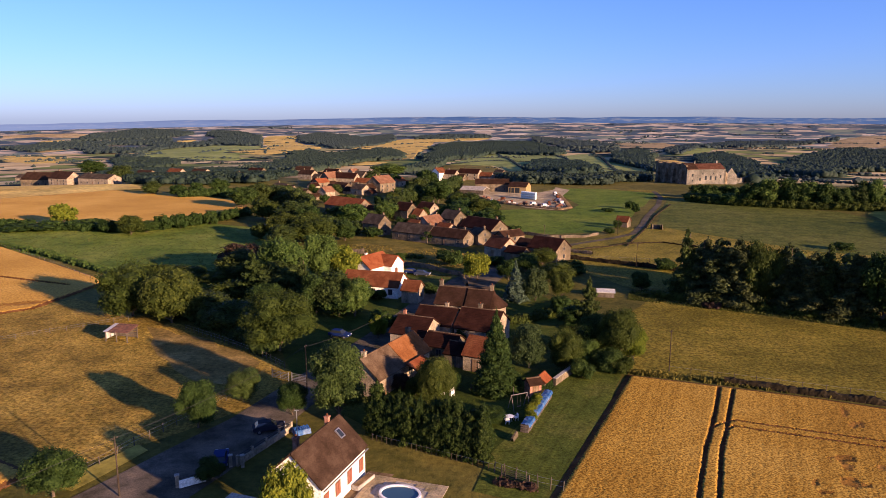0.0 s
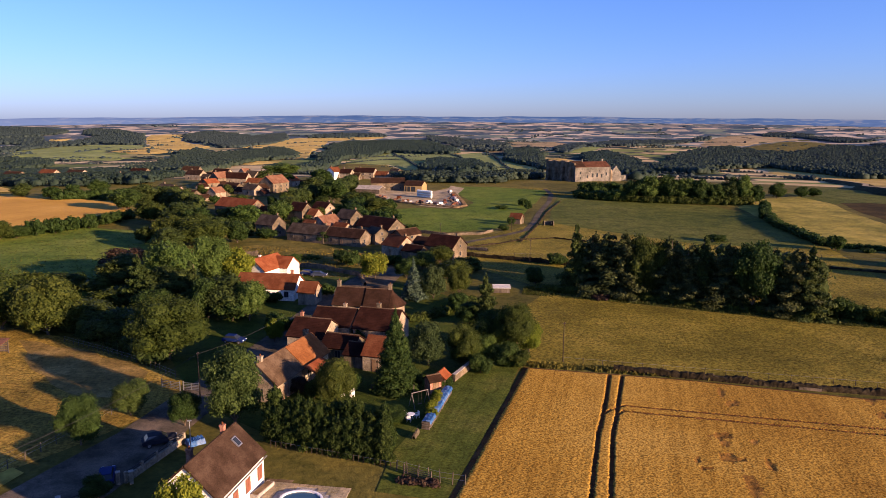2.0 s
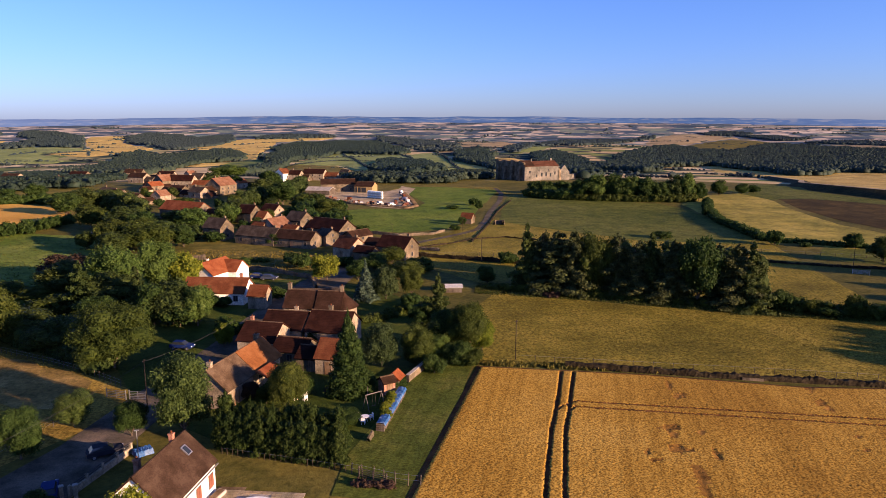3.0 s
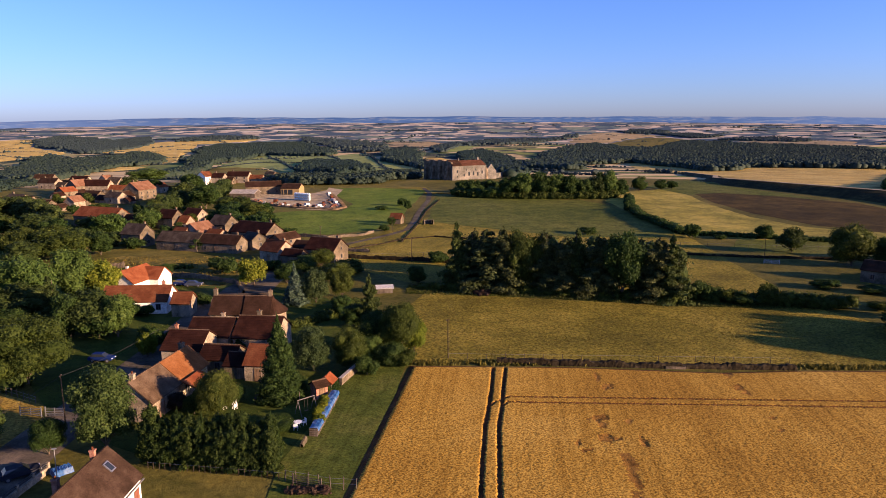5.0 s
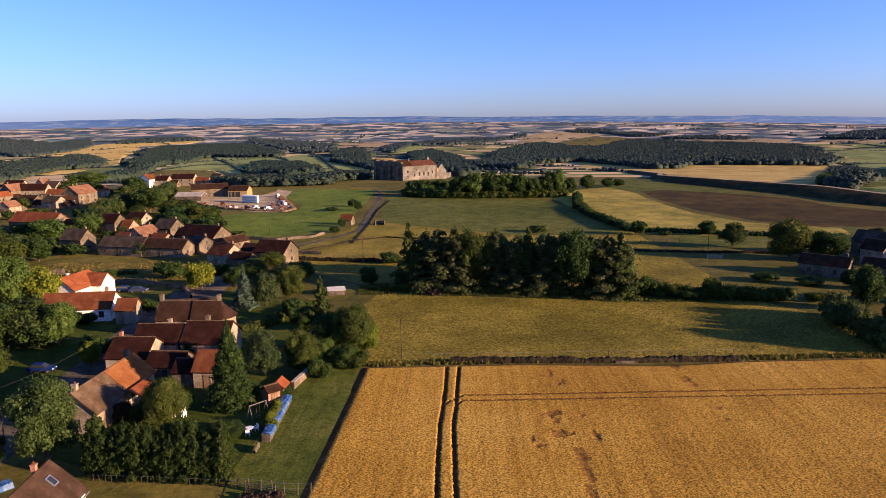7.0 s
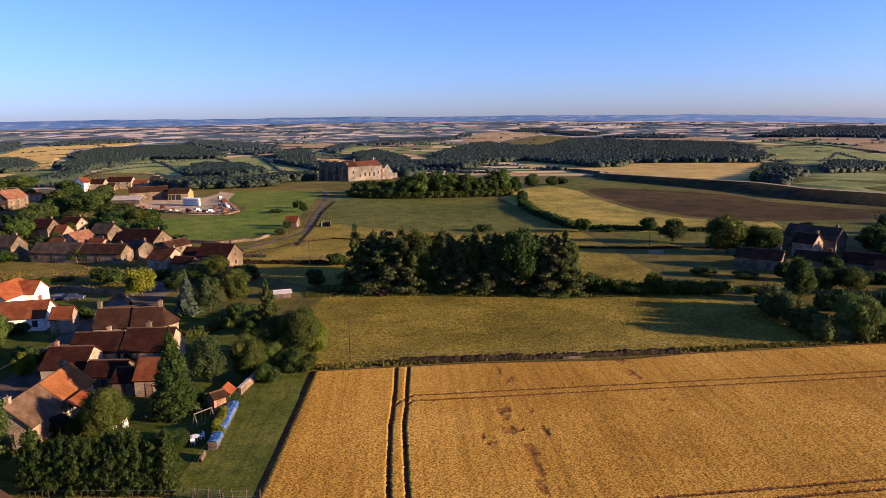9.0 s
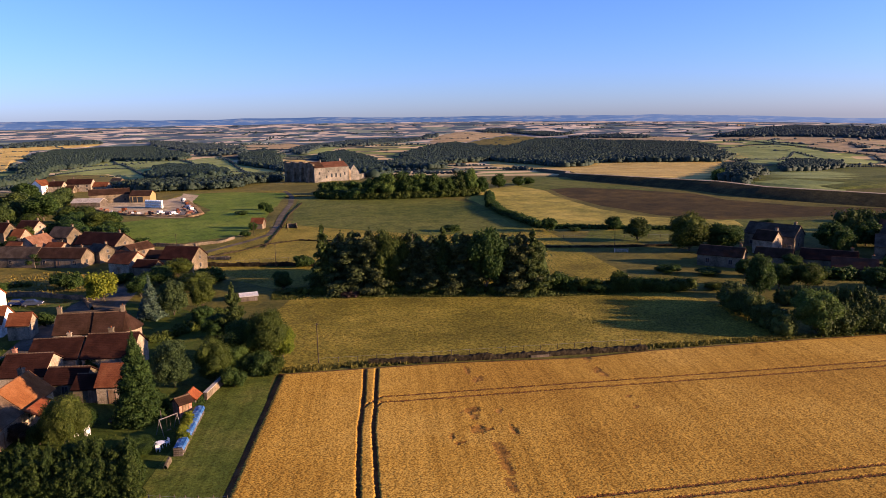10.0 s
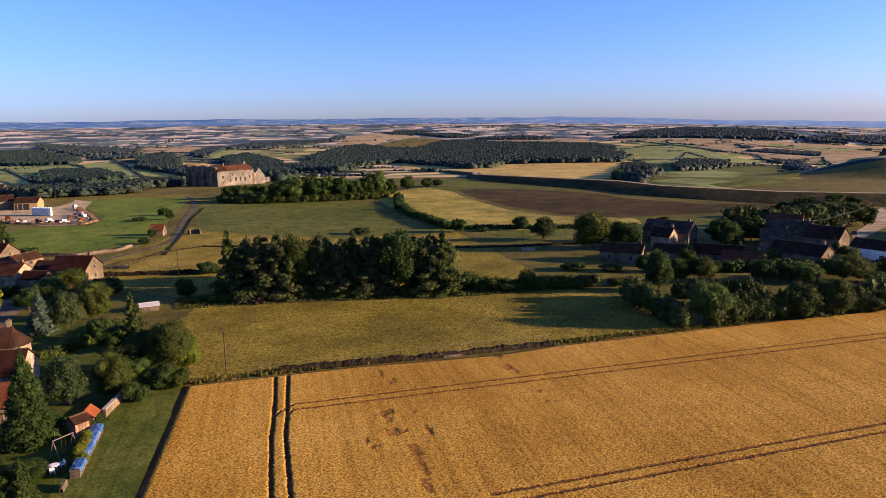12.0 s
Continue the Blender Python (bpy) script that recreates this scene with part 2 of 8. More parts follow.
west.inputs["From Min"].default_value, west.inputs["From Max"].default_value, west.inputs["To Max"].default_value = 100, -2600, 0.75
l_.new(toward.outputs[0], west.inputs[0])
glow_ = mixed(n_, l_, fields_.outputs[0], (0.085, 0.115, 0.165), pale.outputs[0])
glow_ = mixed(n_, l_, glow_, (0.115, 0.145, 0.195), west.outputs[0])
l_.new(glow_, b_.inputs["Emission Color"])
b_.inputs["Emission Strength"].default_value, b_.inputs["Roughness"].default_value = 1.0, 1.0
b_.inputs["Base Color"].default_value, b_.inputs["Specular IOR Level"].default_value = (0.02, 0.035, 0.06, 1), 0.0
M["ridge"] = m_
M["plaster"] = surface("plaster", (0.181, 0.144, 0.101), (0.242, 0.198, 0.141), (0.302, 0.255, 0.187), 0.5, 4.0, rough=0.9, bump=0.15, depth=0.02, world_space=False, mottle=0.8)
M["white_wall"] = surface("white_wall", (0.70, 0.66, 0.58), (0.78, 0.74, 0.66), (0.83, 0.80, 0.73), 0.4, 3.0, rough=0.9, bump=0.1, depth=0.02, world_space=False)
M["stone"] = surface("stone", (0.080, 0.064, 0.043), (0.124, 0.098, 0.066), (0.168, 0.134, 0.092), 0.3, 3.5, rough=0.95, bump=0.6, depth=0.06, world_space=False, mottle=0.4)
M["old_stone"] = surface("old_stone", (0.085, 0.077, 0.064), (0.138, 0.126, 0.105), (0.185, 0.168, 0.140), 0.12, 1.2, rough=0.95, bump=0.7, depth=0.15, world_space=False, mottle=0.15)
# darker than old_stone: shade of the castle's side wall put into the stone
M["dark_stone"] = surface("dark_stone", (0.078, 0.059, 0.036), (0.134, 0.101, 0.064), (0.213, 0.162, 0.106), 0.3, 1.4, rough=0.95, bump=0.8, depth=0.15, world_space=False)


def tile_mat(name, dark, mid, light):
    return surface(name, dark, mid, light, 0.45, 5.5, rough=0.85, bump=0.5, depth=0.04, world_space=False, vary=0.1, stretch=(1.0, 1.6, 1.6))


M["tile_brown"] = tile_mat("tile_brown", (0.023, 0.012, 0.006), (0.033, 0.017, 0.010), (0.046, 0.024, 0.015))
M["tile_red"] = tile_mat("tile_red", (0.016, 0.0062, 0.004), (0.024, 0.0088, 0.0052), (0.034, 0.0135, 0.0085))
M["tile_rust"] = tile_mat("tile_rust", (0.085, 0.028, 0.011), (0.118, 0.040, 0.016), (0.150, 0.058, 0.024))
M["tile_orange"] = tile_mat("tile_orange", (0.150, 0.042, 0.015), (0.190, 0.057, 0.020), (0.225, 0.076, 0.030))
M["tile_grey"] = tile_mat("tile_grey", (0.060, 0.038, 0.022), (0.092, 0.060, 0.035), (0.130, 0.090, 0.056))
M["tile_tan"] = tile_mat("tile_tan", (0.13, 0.062, 0.034), (0.175, 0.086, 0.048), (0.22, 0.118, 0.07))
M["tile_castle"] = tile_mat("tile_castle", (0.050, 0.021, 0.012), (0.072, 0.030, 0.017), (0.10, 0.046, 0.028))
M["tile_newer"] = tile_mat("tile_newer", (0.135, 0.050, 0.015), (0.175, 0.068, 0.021), (0.21, 0.09, 0.032))
M["tile_weathered"] = tile_mat("tile_weathered", (0.030, 0.018, 0.011), (0.045, 0.027, 0.017), (0.066, 0.042, 0.027))
M["slate"] = tile_mat("slate", (0.034, 0.025, 0.017), (0.054, 0.040, 0.028), (0.080, 0.062, 0.044))
M["field_stone"] = surface("field_stone", (0.013, 0.010, 0.005), (0.025, 0.019, 0.010), (0.050, 0.039, 0.022), 0.8, 2.5, rough=0.95, bump=0.8, depth=0.1, world_space=False)
M["frame"] = plain("frame", (0.12, 0.10, 0.08), 0.6)
M["brick"] = surface("brick", (0.210, 0.090, 0.060), (0.285, 0.128, 0.083), (0.345, 0.188, 0.128), 2.0, 12.0, world_space=False, bump=0.4, depth=0.02)
M["wood"] = surface("wood", (0.120, 0.075, 0.041), (0.180, 0.116, 0.068), (0.240, 0.165, 0.105), 0.8, 6.0, world_space=False, stretch=(1, 1, 0.1), bump=0.3, depth=0.02)
M["grey_wood"] = surface("grey_wood", (0.060, 0.048, 0.036), (0.093, 0.075, 0.057), (0.132, 0.111, 0.087), 0.8, 6.0, world_space=False, stretch=(1, 1, 0.1), bump=0.3, depth=0.02)
M["pole_wood"] = surface("pole_wood", (0.030, 0.022, 0.015), (0.045, 0.034, 0.024), (0.065, 0.050, 0.036), 0.8, 6.0, world_space=False, stretch=(1, 1, 0.1), bump=0.3, depth=0.02)
M["shutter"] = plain("shutter", (0.203, 0.071, 0.038), 0.6)
M["yellow_clad"] = plain("yellow_clad", (0.285, 0.195, 0.075), 0.6)
M["white_paint"] = plain("white_paint", (0.78, 0.77, 0.74), 0.4, vary=0.06)
M["grey_metal"] = plain("grey_metal", (0.338, 0.338, 0.338), 0.4, 0.7)
M["rust_sheet"] = plain("rust_sheet", (0.16, 0.066, 0.028), 0.8, 0.0, 0.35, 1.5)
M["pale_sheet"] = plain("pale_sheet", (0.450, 0.435, 0.405), 0.5, 0.1, 0.15)
M["concrete"] = surface("concrete", (0.247, 0.225, 0.195), (0.315, 0.289, 0.247), (0.375, 0.345, 0.300), 0.7, 4.0, world_space=False, bump=0.2, depth=0.02)
M["blue_tarp"] = surface("blue_tarp", (0.016, 0.062, 0.18), (0.032, 0.098, 0.25), (0.13, 0.19, 0.30), 0.8, 4.0, rough=0.45, world_space=False, bump=0.6, depth=0.1)
M["rubber"] = plain("rubber", (0.02, 0.02, 0.02), 0.8)
m_, n_, l_, b_ = node_mat("glass_dark")
b_.inputs["Base Color"].default_value, b_.inputs["Roughness"].default_value = (0.02, 0.025, 0.03, 1), 0.08
M["glass"] = m_
m_, n_, l_, b_ = node_mat("pool_water")
b_.inputs["Base Color"].default_value, b_.inputs["Roughness"].default_value = (0.035, 0.08, 0.11, 1), 0.08
M["pool"] = m_
M["leaf"] = leaf_mat("leaf", (0.018, 0.040, 0.008), (0.033, 0.065, 0.014), (0.053, 0.090, 0.021))
M["leaf_hedge"] = leaf_mat("leaf_hedge", (0.016, 0.032, 0.006), (0.029, 0.052, 0.010), (0.048, 0.074, 0.015))
M["leaf_olive"] = leaf_mat("leaf_olive", (0.028, 0.045, 0.007), (0.049, 0.070, 0.012), (0.074, 0.098, 0.017))
M["leaf_bright"] = leaf_mat("leaf_bright", (0.042, 0.079, 0.016), (0.069, 0.119, 0.023), (0.102, 0.155, 0.038))
M["leaf_yellow"] = leaf_mat("leaf_yellow", (0.090, 0.123, 0.011), (0.138, 0.172, 0.015), (0.193, 0.220, 0.021))
M["leaf_dark"] = leaf_mat("leaf_dark", (0.022, 0.038, 0.009), (0.041, 0.064, 0.016), (0.064, 0.092, 0.022), 0.3)
M["leaf_pine"] = leaf_mat("leaf_pine", (0.027, 0.037, 0.013), (0.051, 0.065, 0.022), (0.080, 0.096, 0.032), 0.22)
M["leaf_blue"] = leaf_mat("leaf_blue", (0.034, 0.060, 0.042), (0.057, 0.091, 0.067), (0.080, 0.119, 0.088), 0.2)
M["leaf_silver"] = leaf_mat("leaf_silver", (0.032, 0.053, 0.018), (0.050, 0.077, 0.027), (0.080, 0.112, 0.040))
M["leaf_purple"] = leaf_mat("leaf_purple", (0.032, 0.022, 0.017), (0.056, 0.036, 0.027), (0.080, 0.054, 0.038))
# far woods: distance haze is in these bluish leaf colours
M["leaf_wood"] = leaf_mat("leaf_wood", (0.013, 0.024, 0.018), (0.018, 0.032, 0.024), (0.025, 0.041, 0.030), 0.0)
M["leaf_hazed"] = leaf_mat("leaf_hazed", (0.019, 0.031, 0.033), (0.024, 0.038, 0.039), (0.030, 0.046, 0.046), 0.0)
M["leaf_conifer"] = leaf_mat("leaf_conifer", (0.020, 0.042, 0.009), (0.033, 0.062, 0.013), (0.052, 0.086, 0.019))
M["leaf_birch"] = leaf_mat("leaf_birch", (0.036, 0.062, 0.015), (0.060, 0.096, 0.024), (0.092, 0.132, 0.036), 0.38)
# hedges on the plain, bluer still with haze mixed into the leaves
M["leaf_plain_hazed"] = leaf_mat("leaf_plain_hazed", (0.024, 0.040, 0.046), (0.032, 0.050, 0.056), (0.044, 0.064, 0.068), 0.0)
M["bark"] = surface("bark", (0.07, 0.05, 0.035), (0.11, 0.085, 0.06), (0.16, 0.13, 0.10), 1.0, 6.0, world_space=False, bump=0.6, depth=0.05)

# ---- terrain ----
PROFILE = ((0, 0), (494, 0), (659, -10.6), (882, -25), (1176, -41), (1765, -61), (2600, -59), (3500, -33), (4300, 2.5), (4950, 20))
PR, PZ = [p[0] for p in PROFILE], [p[1] for p in PROFILE]


def skyline(az):
    """Elevation in degrees of the land's far edge, by azimuth."""
    k = 62.0 if az < 20 else 50.0
    return 0.5 - 0.9 * ((az - 20) / k) ** 2


def height(x, y):
    r = math.hypot(x, y)
    z = float(np.interp(r, PR, PZ))
    if r > 505:
        az = math.degrees(math.atan2(x, y))
        far = min(1.0, (r - 505) / 3500)
        far = far * far * (3 - 2 * far)
        tilt = skyline(az) - 0.22 if -60 < az < 95 else -0.6
        z += far * r * math.tan(radians(tilt))
        # wooded hill and rounded knolls out on the plain
        for hx, hy, hw, hh in ((2900, 1480, 560, 38), (750, 2050, 420, 18), (1760, 1470, 480, 12), (1060, 960, 210, 8), (606, 222, 42, 19), (560, 190, 26, 5), (-420, 2300, 300, 14), (-60, 1500, 260, 9), (480, 1500, 200, 9)):
            z += hh * math.exp(-((x - hx) ** 2 + (y - hy) ** 2) / (2 * hw * hw))
    return z


def link_mesh(name, verts, faces, material, parent=None, smooth=False):
    me = bpy.data.meshes.new(name)
    me.from_pydata([tuple(v) for v in verts], [], [tuple(int(i) for i in f) for f in faces])
    if material:
        me.materials.append(material)
    if smooth:
        me.polygons.foreach_set("use_smooth", [True] * len(me.polygons))
    ob = new(name, me)
    ob.parent = parent
    return ob


def part(name, bm, material, parent, label=""):
    """Links a bmesh as one mesh object under a thing or a part."""
    me = bpy.data.meshes.new(name)
    bm.to_mesh(me)
    bm.free()
    me.materials.append(material)
    ob = new(name, me)
    ob.parent = parent
    return tagged(ob, label=label) if label else ob


def thing(name, m, label, category, group=""):
    ob = new(name)
    ob.matrix_world = m
    ob.empty_display_size = 0.2
    return tagged(ob, label, category, group)


# one sheet of ground from under the camera to the horizon
radii = [0, 30, 60, 120, 200, 300, 400, 470, 494]
r_ = 494
while r_ < 4930:
    r_ += 18 + (r_ - 494) * 0.022
    radii.append(min(r_, 4940))
AZ = [-180 + i * 1.25 for i in range(288)]
gv, gf, g_mat = [], [], []
for ri in radii:
    for a in AZ:
        x, y = ri * math.sin(radians(a)), ri * math.cos(radians(a))
        gv.append((x, y, height(x, y)))
na = len(AZ)
for i in range(len(radii) - 1):
    for j in range(na):
        k = (j + 1) % na
        gf.append((i * na + j, (i + 1) * na + j, (i + 1) * na + k, i * na + k))
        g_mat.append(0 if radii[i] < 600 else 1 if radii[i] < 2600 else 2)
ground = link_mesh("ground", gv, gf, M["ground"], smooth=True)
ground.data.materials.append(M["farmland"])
ground.data.materials.append(M["plain_hazed"])
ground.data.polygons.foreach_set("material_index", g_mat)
tagged(ground, "rolling farmland with grass verges and distant field patchwork", "ground", kind="structure")

# wooded ridges along the horizon; their blue is distance haze in a glowing material
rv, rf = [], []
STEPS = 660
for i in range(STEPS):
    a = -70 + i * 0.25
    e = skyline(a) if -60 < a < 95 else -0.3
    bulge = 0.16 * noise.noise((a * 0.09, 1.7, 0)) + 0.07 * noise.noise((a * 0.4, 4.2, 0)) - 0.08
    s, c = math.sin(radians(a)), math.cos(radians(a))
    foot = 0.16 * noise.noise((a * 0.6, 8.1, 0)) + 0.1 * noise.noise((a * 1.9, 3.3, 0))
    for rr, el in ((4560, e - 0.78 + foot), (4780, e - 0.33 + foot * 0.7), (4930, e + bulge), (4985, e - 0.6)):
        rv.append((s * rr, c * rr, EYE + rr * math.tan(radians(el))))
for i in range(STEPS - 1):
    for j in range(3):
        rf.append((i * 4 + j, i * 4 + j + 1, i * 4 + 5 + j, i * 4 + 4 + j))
tagged(link_mesh("backdrop", rv, rf, M["ridge"], smooth=True), "wooded ridges along the horizon, blue haze glowing in their colour", "hills", kind="structure")


def roughened(poly, step, amp):
    out = []
    for i, (x0, y0) in enumerate(poly):
        x1, y1 = poly[(i + 1) % len(poly)]
        d = math.hypot(x1 - x0, y1 - y0)
        n = max(1, int(d / step))
        for k in range(n):
            f = k / n
            x, y = x0 + (x1 - x0) * f, y0 + (y1 - y0) * f
            w = amp if k else amp * 0.3
            out.append((x + w * noise.noise((x * 0.7 / step, y * 0.7 / step, 2.0)), y + w * noise.noise((x * 0.7 / step, y * 0.7 / step, 9.0))))
    return out


def field(name, poly, material, lift, label, category="field", step=6.0, amp=1.0, cell=0.0):
    """A patch of land draped over the ground."""
    bm = bmesh.new()
    bm.faces.new([bm.verts.new((x, y, 0)) for x, y in roughened(poly, step, amp)])
    if cell:
        xs, ys = [p[0] for p in poly], [p[1] for p in poly]
        for axis, lo, hi in ((0, min(xs), max(xs)), (1, min(ys), max(ys))):
            c = lo + cell
            while c < hi:
                co, no = ((c, 0, 0), (1, 0, 0)) if axis == 0 else ((0, c, 0), (0, 1, 0))
                bmesh.ops.bisect_plane(bm, geom=bm.verts[:] + bm.edges[:] + bm.faces[:], plane_co=co, plane_no=no)
                c += cell
    bmesh.ops.triangulate(bm, faces=bm.faces[:])
    for v in bm.verts:
        v.co.z = height(v.co.x, v.co.y) + (-0.4 if lift > 0.5 and v.is_boundary else lift)
    bmesh.ops.recalc_face_normals(bm, faces=bm.faces[:])
    if bm.faces and sum(f.normal.z for f in bm.faces) < 0:
        bmesh.ops.reverse_faces(bm, faces=bm.faces[:])
    ob = part(name, bm, material, None)
    return tagged(ob, label, category, kind="structure")


def strip(path, width):
    """Outline of a lane along a path."""
    left, right = [], []
    for i, (x, y) in enumerate(path):
        x0, y0 = path[max(0, i - 1)]
        x1, y1 = path[min(len(path) - 1, i + 1)]
        d = math.hypot(x1 - x0, y1 - y0)
        nx, ny = -(y1 - y0) / d * width / 2, (x1 - x0) / d * width / 2
        left.append((x + nx, y + ny))
        right.append((x - nx, y - ny))
    return left + right[::-1]


# near land
field("pasture", [(29.4, 109), (55, 100), (91, 86), (119, 75), (125, 99), (122, 114), (99, 124), (71, 140), (47, 156), (32, 132)], M["straw_pasture"], 0.03, "dry straw-coloured pasture grass beside the stone wall")
field("pasture", [(-93, 142), (-84, 156), (-52, 135), (-24.7, 109), (-23.5, 99), (-34, 86), (-47, 73), (-61, 59), (-82, 53), (-129, 106)], M["dry_pasture"], 0.03, "sun-dried brown pasture with worn patches")
field("orchard_grass", [(-172, 266), (-151, 228), (-92, 186), (-71, 165), (-42, 165), (-31, 194), (-47, 224), (-71, 266), (-122, 289)], M["orchard"], 0.03, "green orchard meadow with mown grass")
field("garden", [(-28.2, 118), (-21.2, 99), (-10.6, 88), (4.7, 79), (10.6, 73), (28.2, 106), (32, 132), (23.5, 159), (0.0, 188), (-35, 176), (-42, 160)], M["lawn"], 0.025, "garden lawns between the village houses")
field("grass_strip", [(10.6, 68), (14.1, 72), (29.4, 109), (24.7, 115), (16.5, 101), (10.6, 89), (5.9, 80), (3.5, 71)], M["mown"], 0.05, "mown grass track beside the wheat")
field("scrub_slope", [(-35, 194), (-16.5, 186), (9.4, 176), (14.1, 198), (4.7, 219), (-25.9, 231), (-47, 221)], M["scrub"], 0.03, "rough slope of dry weeds and brambles")
field("paddock", [(31, 202), (47, 165), (68, 146), (99, 127), (122, 115), (159, 206), (118, 241), (87, 282), (66, 256), (45, 233)], M["straw_pasture"], 0.028, "dry grazed paddock behind the pine row")
field("green_meadow", [(67, 431), (96, 425), (122, 399), (104, 355), (87, 315), (70, 272), (57, 255), (39, 251), (24, 261), (6, 290), (14, 318), (37, 324), (56, 316), (66, 340), (66, 390)], M["green"], 0.05, "bright green meadow below the castle")
field("hill_pasture", [(120, 374), (153, 336), (180, 317), (181, 290), (158, 211), (146, 204), (118, 216), (92, 256), (84, 272), (100, 320)], M["olive"], 0.05, "olive green pasture on the castle hill")
field("slope_meadow", [(190, 312), (228, 348), (264, 358), (246, 318), (228, 279), (214, 237), (213, 206), (232, 180), (222, 168), (175, 189), (161, 209), (171, 250)], M["yellow_grass"], 0.05, "yellowish rough grass slope", amp=1.5)
field("ploughed_field", [(253, 323), (270, 322), (286, 296), (297, 256), (287, 228), (293, 190), (315, 166), (346, 142), (340, 136), (306, 156), (267, 169), (229, 184), (220, 207), (223, 246), (236, 287)], M["ploughed"], 0.06, "brown ploughed field", amp=1.5)
field("lower_meadow", [(176, 198), (231, 186), (273, 146), (212, 139), (165, 165), (151, 176)], M["olive"], 0.03, "green strip meadow above the hamlet")
field("grey_meadow", [(253, 368), (329, 430), (301, 350), (300, 302), (288, 256), (281, 273), (267, 306), (247, 320)], M["olive"], 0.055, "dull grass strip above the ploughed field", amp=1.5)
TAN_FIELD = [(322, 374), (336, 320), (345, 270), (358, 284), (500, 380), (840, 656), (1068, 861), (1139, 1072), (1025, 1223), (833, 1302), (670, 1027), (591, 773), (450, 540)]
field("tan_field", TAN_FIELD, M["stubble"], 0.9, "pale tan stubble field", cell=40, amp=4, step=40)
field("hill_olive", [(840, 656), (1200, 800), (1293, 778), (1200, 606), (600, 290), (414, 205), (362, 226), (357, 283)], M["olive"], 0.9, "rolling pasture below the wooded hill", cell=20, amp=5, step=50)
field("stubble_field", [(-242, 354), (-228, 366), (-210, 387), (-191, 413), (-172, 418), (-200, 450), (-250, 474), (-330, 500), (-420, 470), (-340, 380)], M["stubble"], 0.3, "pale cut stubble field near the farm sheds", amp=2, cell=12)
field("castle_common", [(47, 379), (68, 433), (127, 416), (122, 386), (188, 329), (224, 344), (235, 424), (176, 494), (71, 494), (23.5, 447)], M["straw_pasture"], 0.03, "dry grass common round the castle")
field("farm_yard", [(12, 400), (20, 412), (40, 412), (56, 404), (66, 420), (70, 436), (76, 420), (66, 385), (58, 324), (50, 322), (39, 331), (20, 374)], M["gravel"], 0.09, "pale gravel farm yard", amp=1.5)

LANE = [(16, 196), (30, 216), (44, 230), (60, 243), (69, 252), (77, 270), (88, 300), (106, 344), (118, 380), (124, 412)]
field("lane", strip(LANE, 2.5), M["lane"], 0.07, "narrow asphalt lane climbing to the castle", "lane", amp=0.3)
field("road", [(-62, 40), (-42, 66), (-35, 79), (-29, 90), (-25, 101), (-21, 112), (-14, 130), (-7, 153), (2, 176), (12, 195), (21, 195), (14, 174), (5, 148), (-7, 127), (-15, 106), (-19, 94), (-22, 84), (-25, 75), (-30, 64), (-44, 40)], M["asphalt"], 0.045, "worn village road", "road", amp=0.3)
# yellow verge; its grass colour is brightened to stand in for sunlight
field("verge", [(-42.6, 71.6), (-41.9, 75.3), (-38.2, 82.2), (-36.3, 80.6), (-38.7, 74.6), (-40.6, 70.8)], M["yellow_grass"], 0.12, "strip of long yellow grass beside the road", amp=0.25)
field("worn_ground", [(-58.6, 133.7), (-42.6, 124.9), (-30.5, 113.3), (-29.4, 102.1), (-38.8, 103.9), (-49.6, 115.8)], M["worn_soil"], 0.05, "bare trampled soil in the corner of the pasture", amp=2.2, step=4)
# road embankment: its near side drops away from the sun, with shade in its colour too
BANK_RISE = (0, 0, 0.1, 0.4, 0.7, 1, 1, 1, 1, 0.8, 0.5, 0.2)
bank_path = [(591, 773), (450, 545), (330, 400), (316, 362), (322, 312), (326, 264), (318, 228), (330, 172), (352, 138), (386, 104), (430, 70), (480, 40)]
bm = bmesh.new()
prev = None
for i, (x, y) in enumerate(bank_path):
    x0, y0 = bank_path[max(0, i - 1)]
    x1, y1 = bank_path[min(len(bank_path) - 1, i + 1)]
    d = math.hypot(x1 - x0, y1 - y0)
    nx, ny = (y1 - y0) / d, -(x1 - x0) / d
    z = height(x, y)
    ring = [bm.verts.new((x + nx * o, y + ny * o, z + u)) for o, u in ((9 + 8 * BANK_RISE[i], -0.5), (2.5, 2.6 + 1.9 * BANK_RISE[i]), (-2.5, 2.6 + 1.9 * BANK_RISE[i]), (-11, -0.5))]
    if prev:
        for k in range(3):
            bm.faces.new((prev[k], ring[k], ring[k + 1], prev[k + 1]))
    prev = ring
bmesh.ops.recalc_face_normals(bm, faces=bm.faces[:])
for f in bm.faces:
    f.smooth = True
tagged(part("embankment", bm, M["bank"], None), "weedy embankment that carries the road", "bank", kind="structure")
bm = bmesh.new()
prev = None
for i, (x, y) in enumerate(bank_path):
    x0, y0 = bank_path[max(0, i - 1)]
    x1, y1 = bank_path[min(len(bank_path) - 1, i + 1)]
    d = math.hypot(x1 - x0, y1 - y0)
    nx, ny = (y1 - y0) / d, -(x1 - x0) / d
    ring = [bm.verts.new((x + nx * o, y + ny * o, height(x, y) + 2.66 + 1.9 * BANK_RISE[i])) for o in (2.0, -2.0)]
    if prev:
        bm.faces.new((prev[0], ring[0], ring[1], prev[1]))
    prev = ring
bmesh.ops.recalc_face_normals(bm, faces=bm.faces[:])
tagged(part("bank_road", bm, M["gravel"], None), "pale road on top of the embankment", "road", kind="structure")


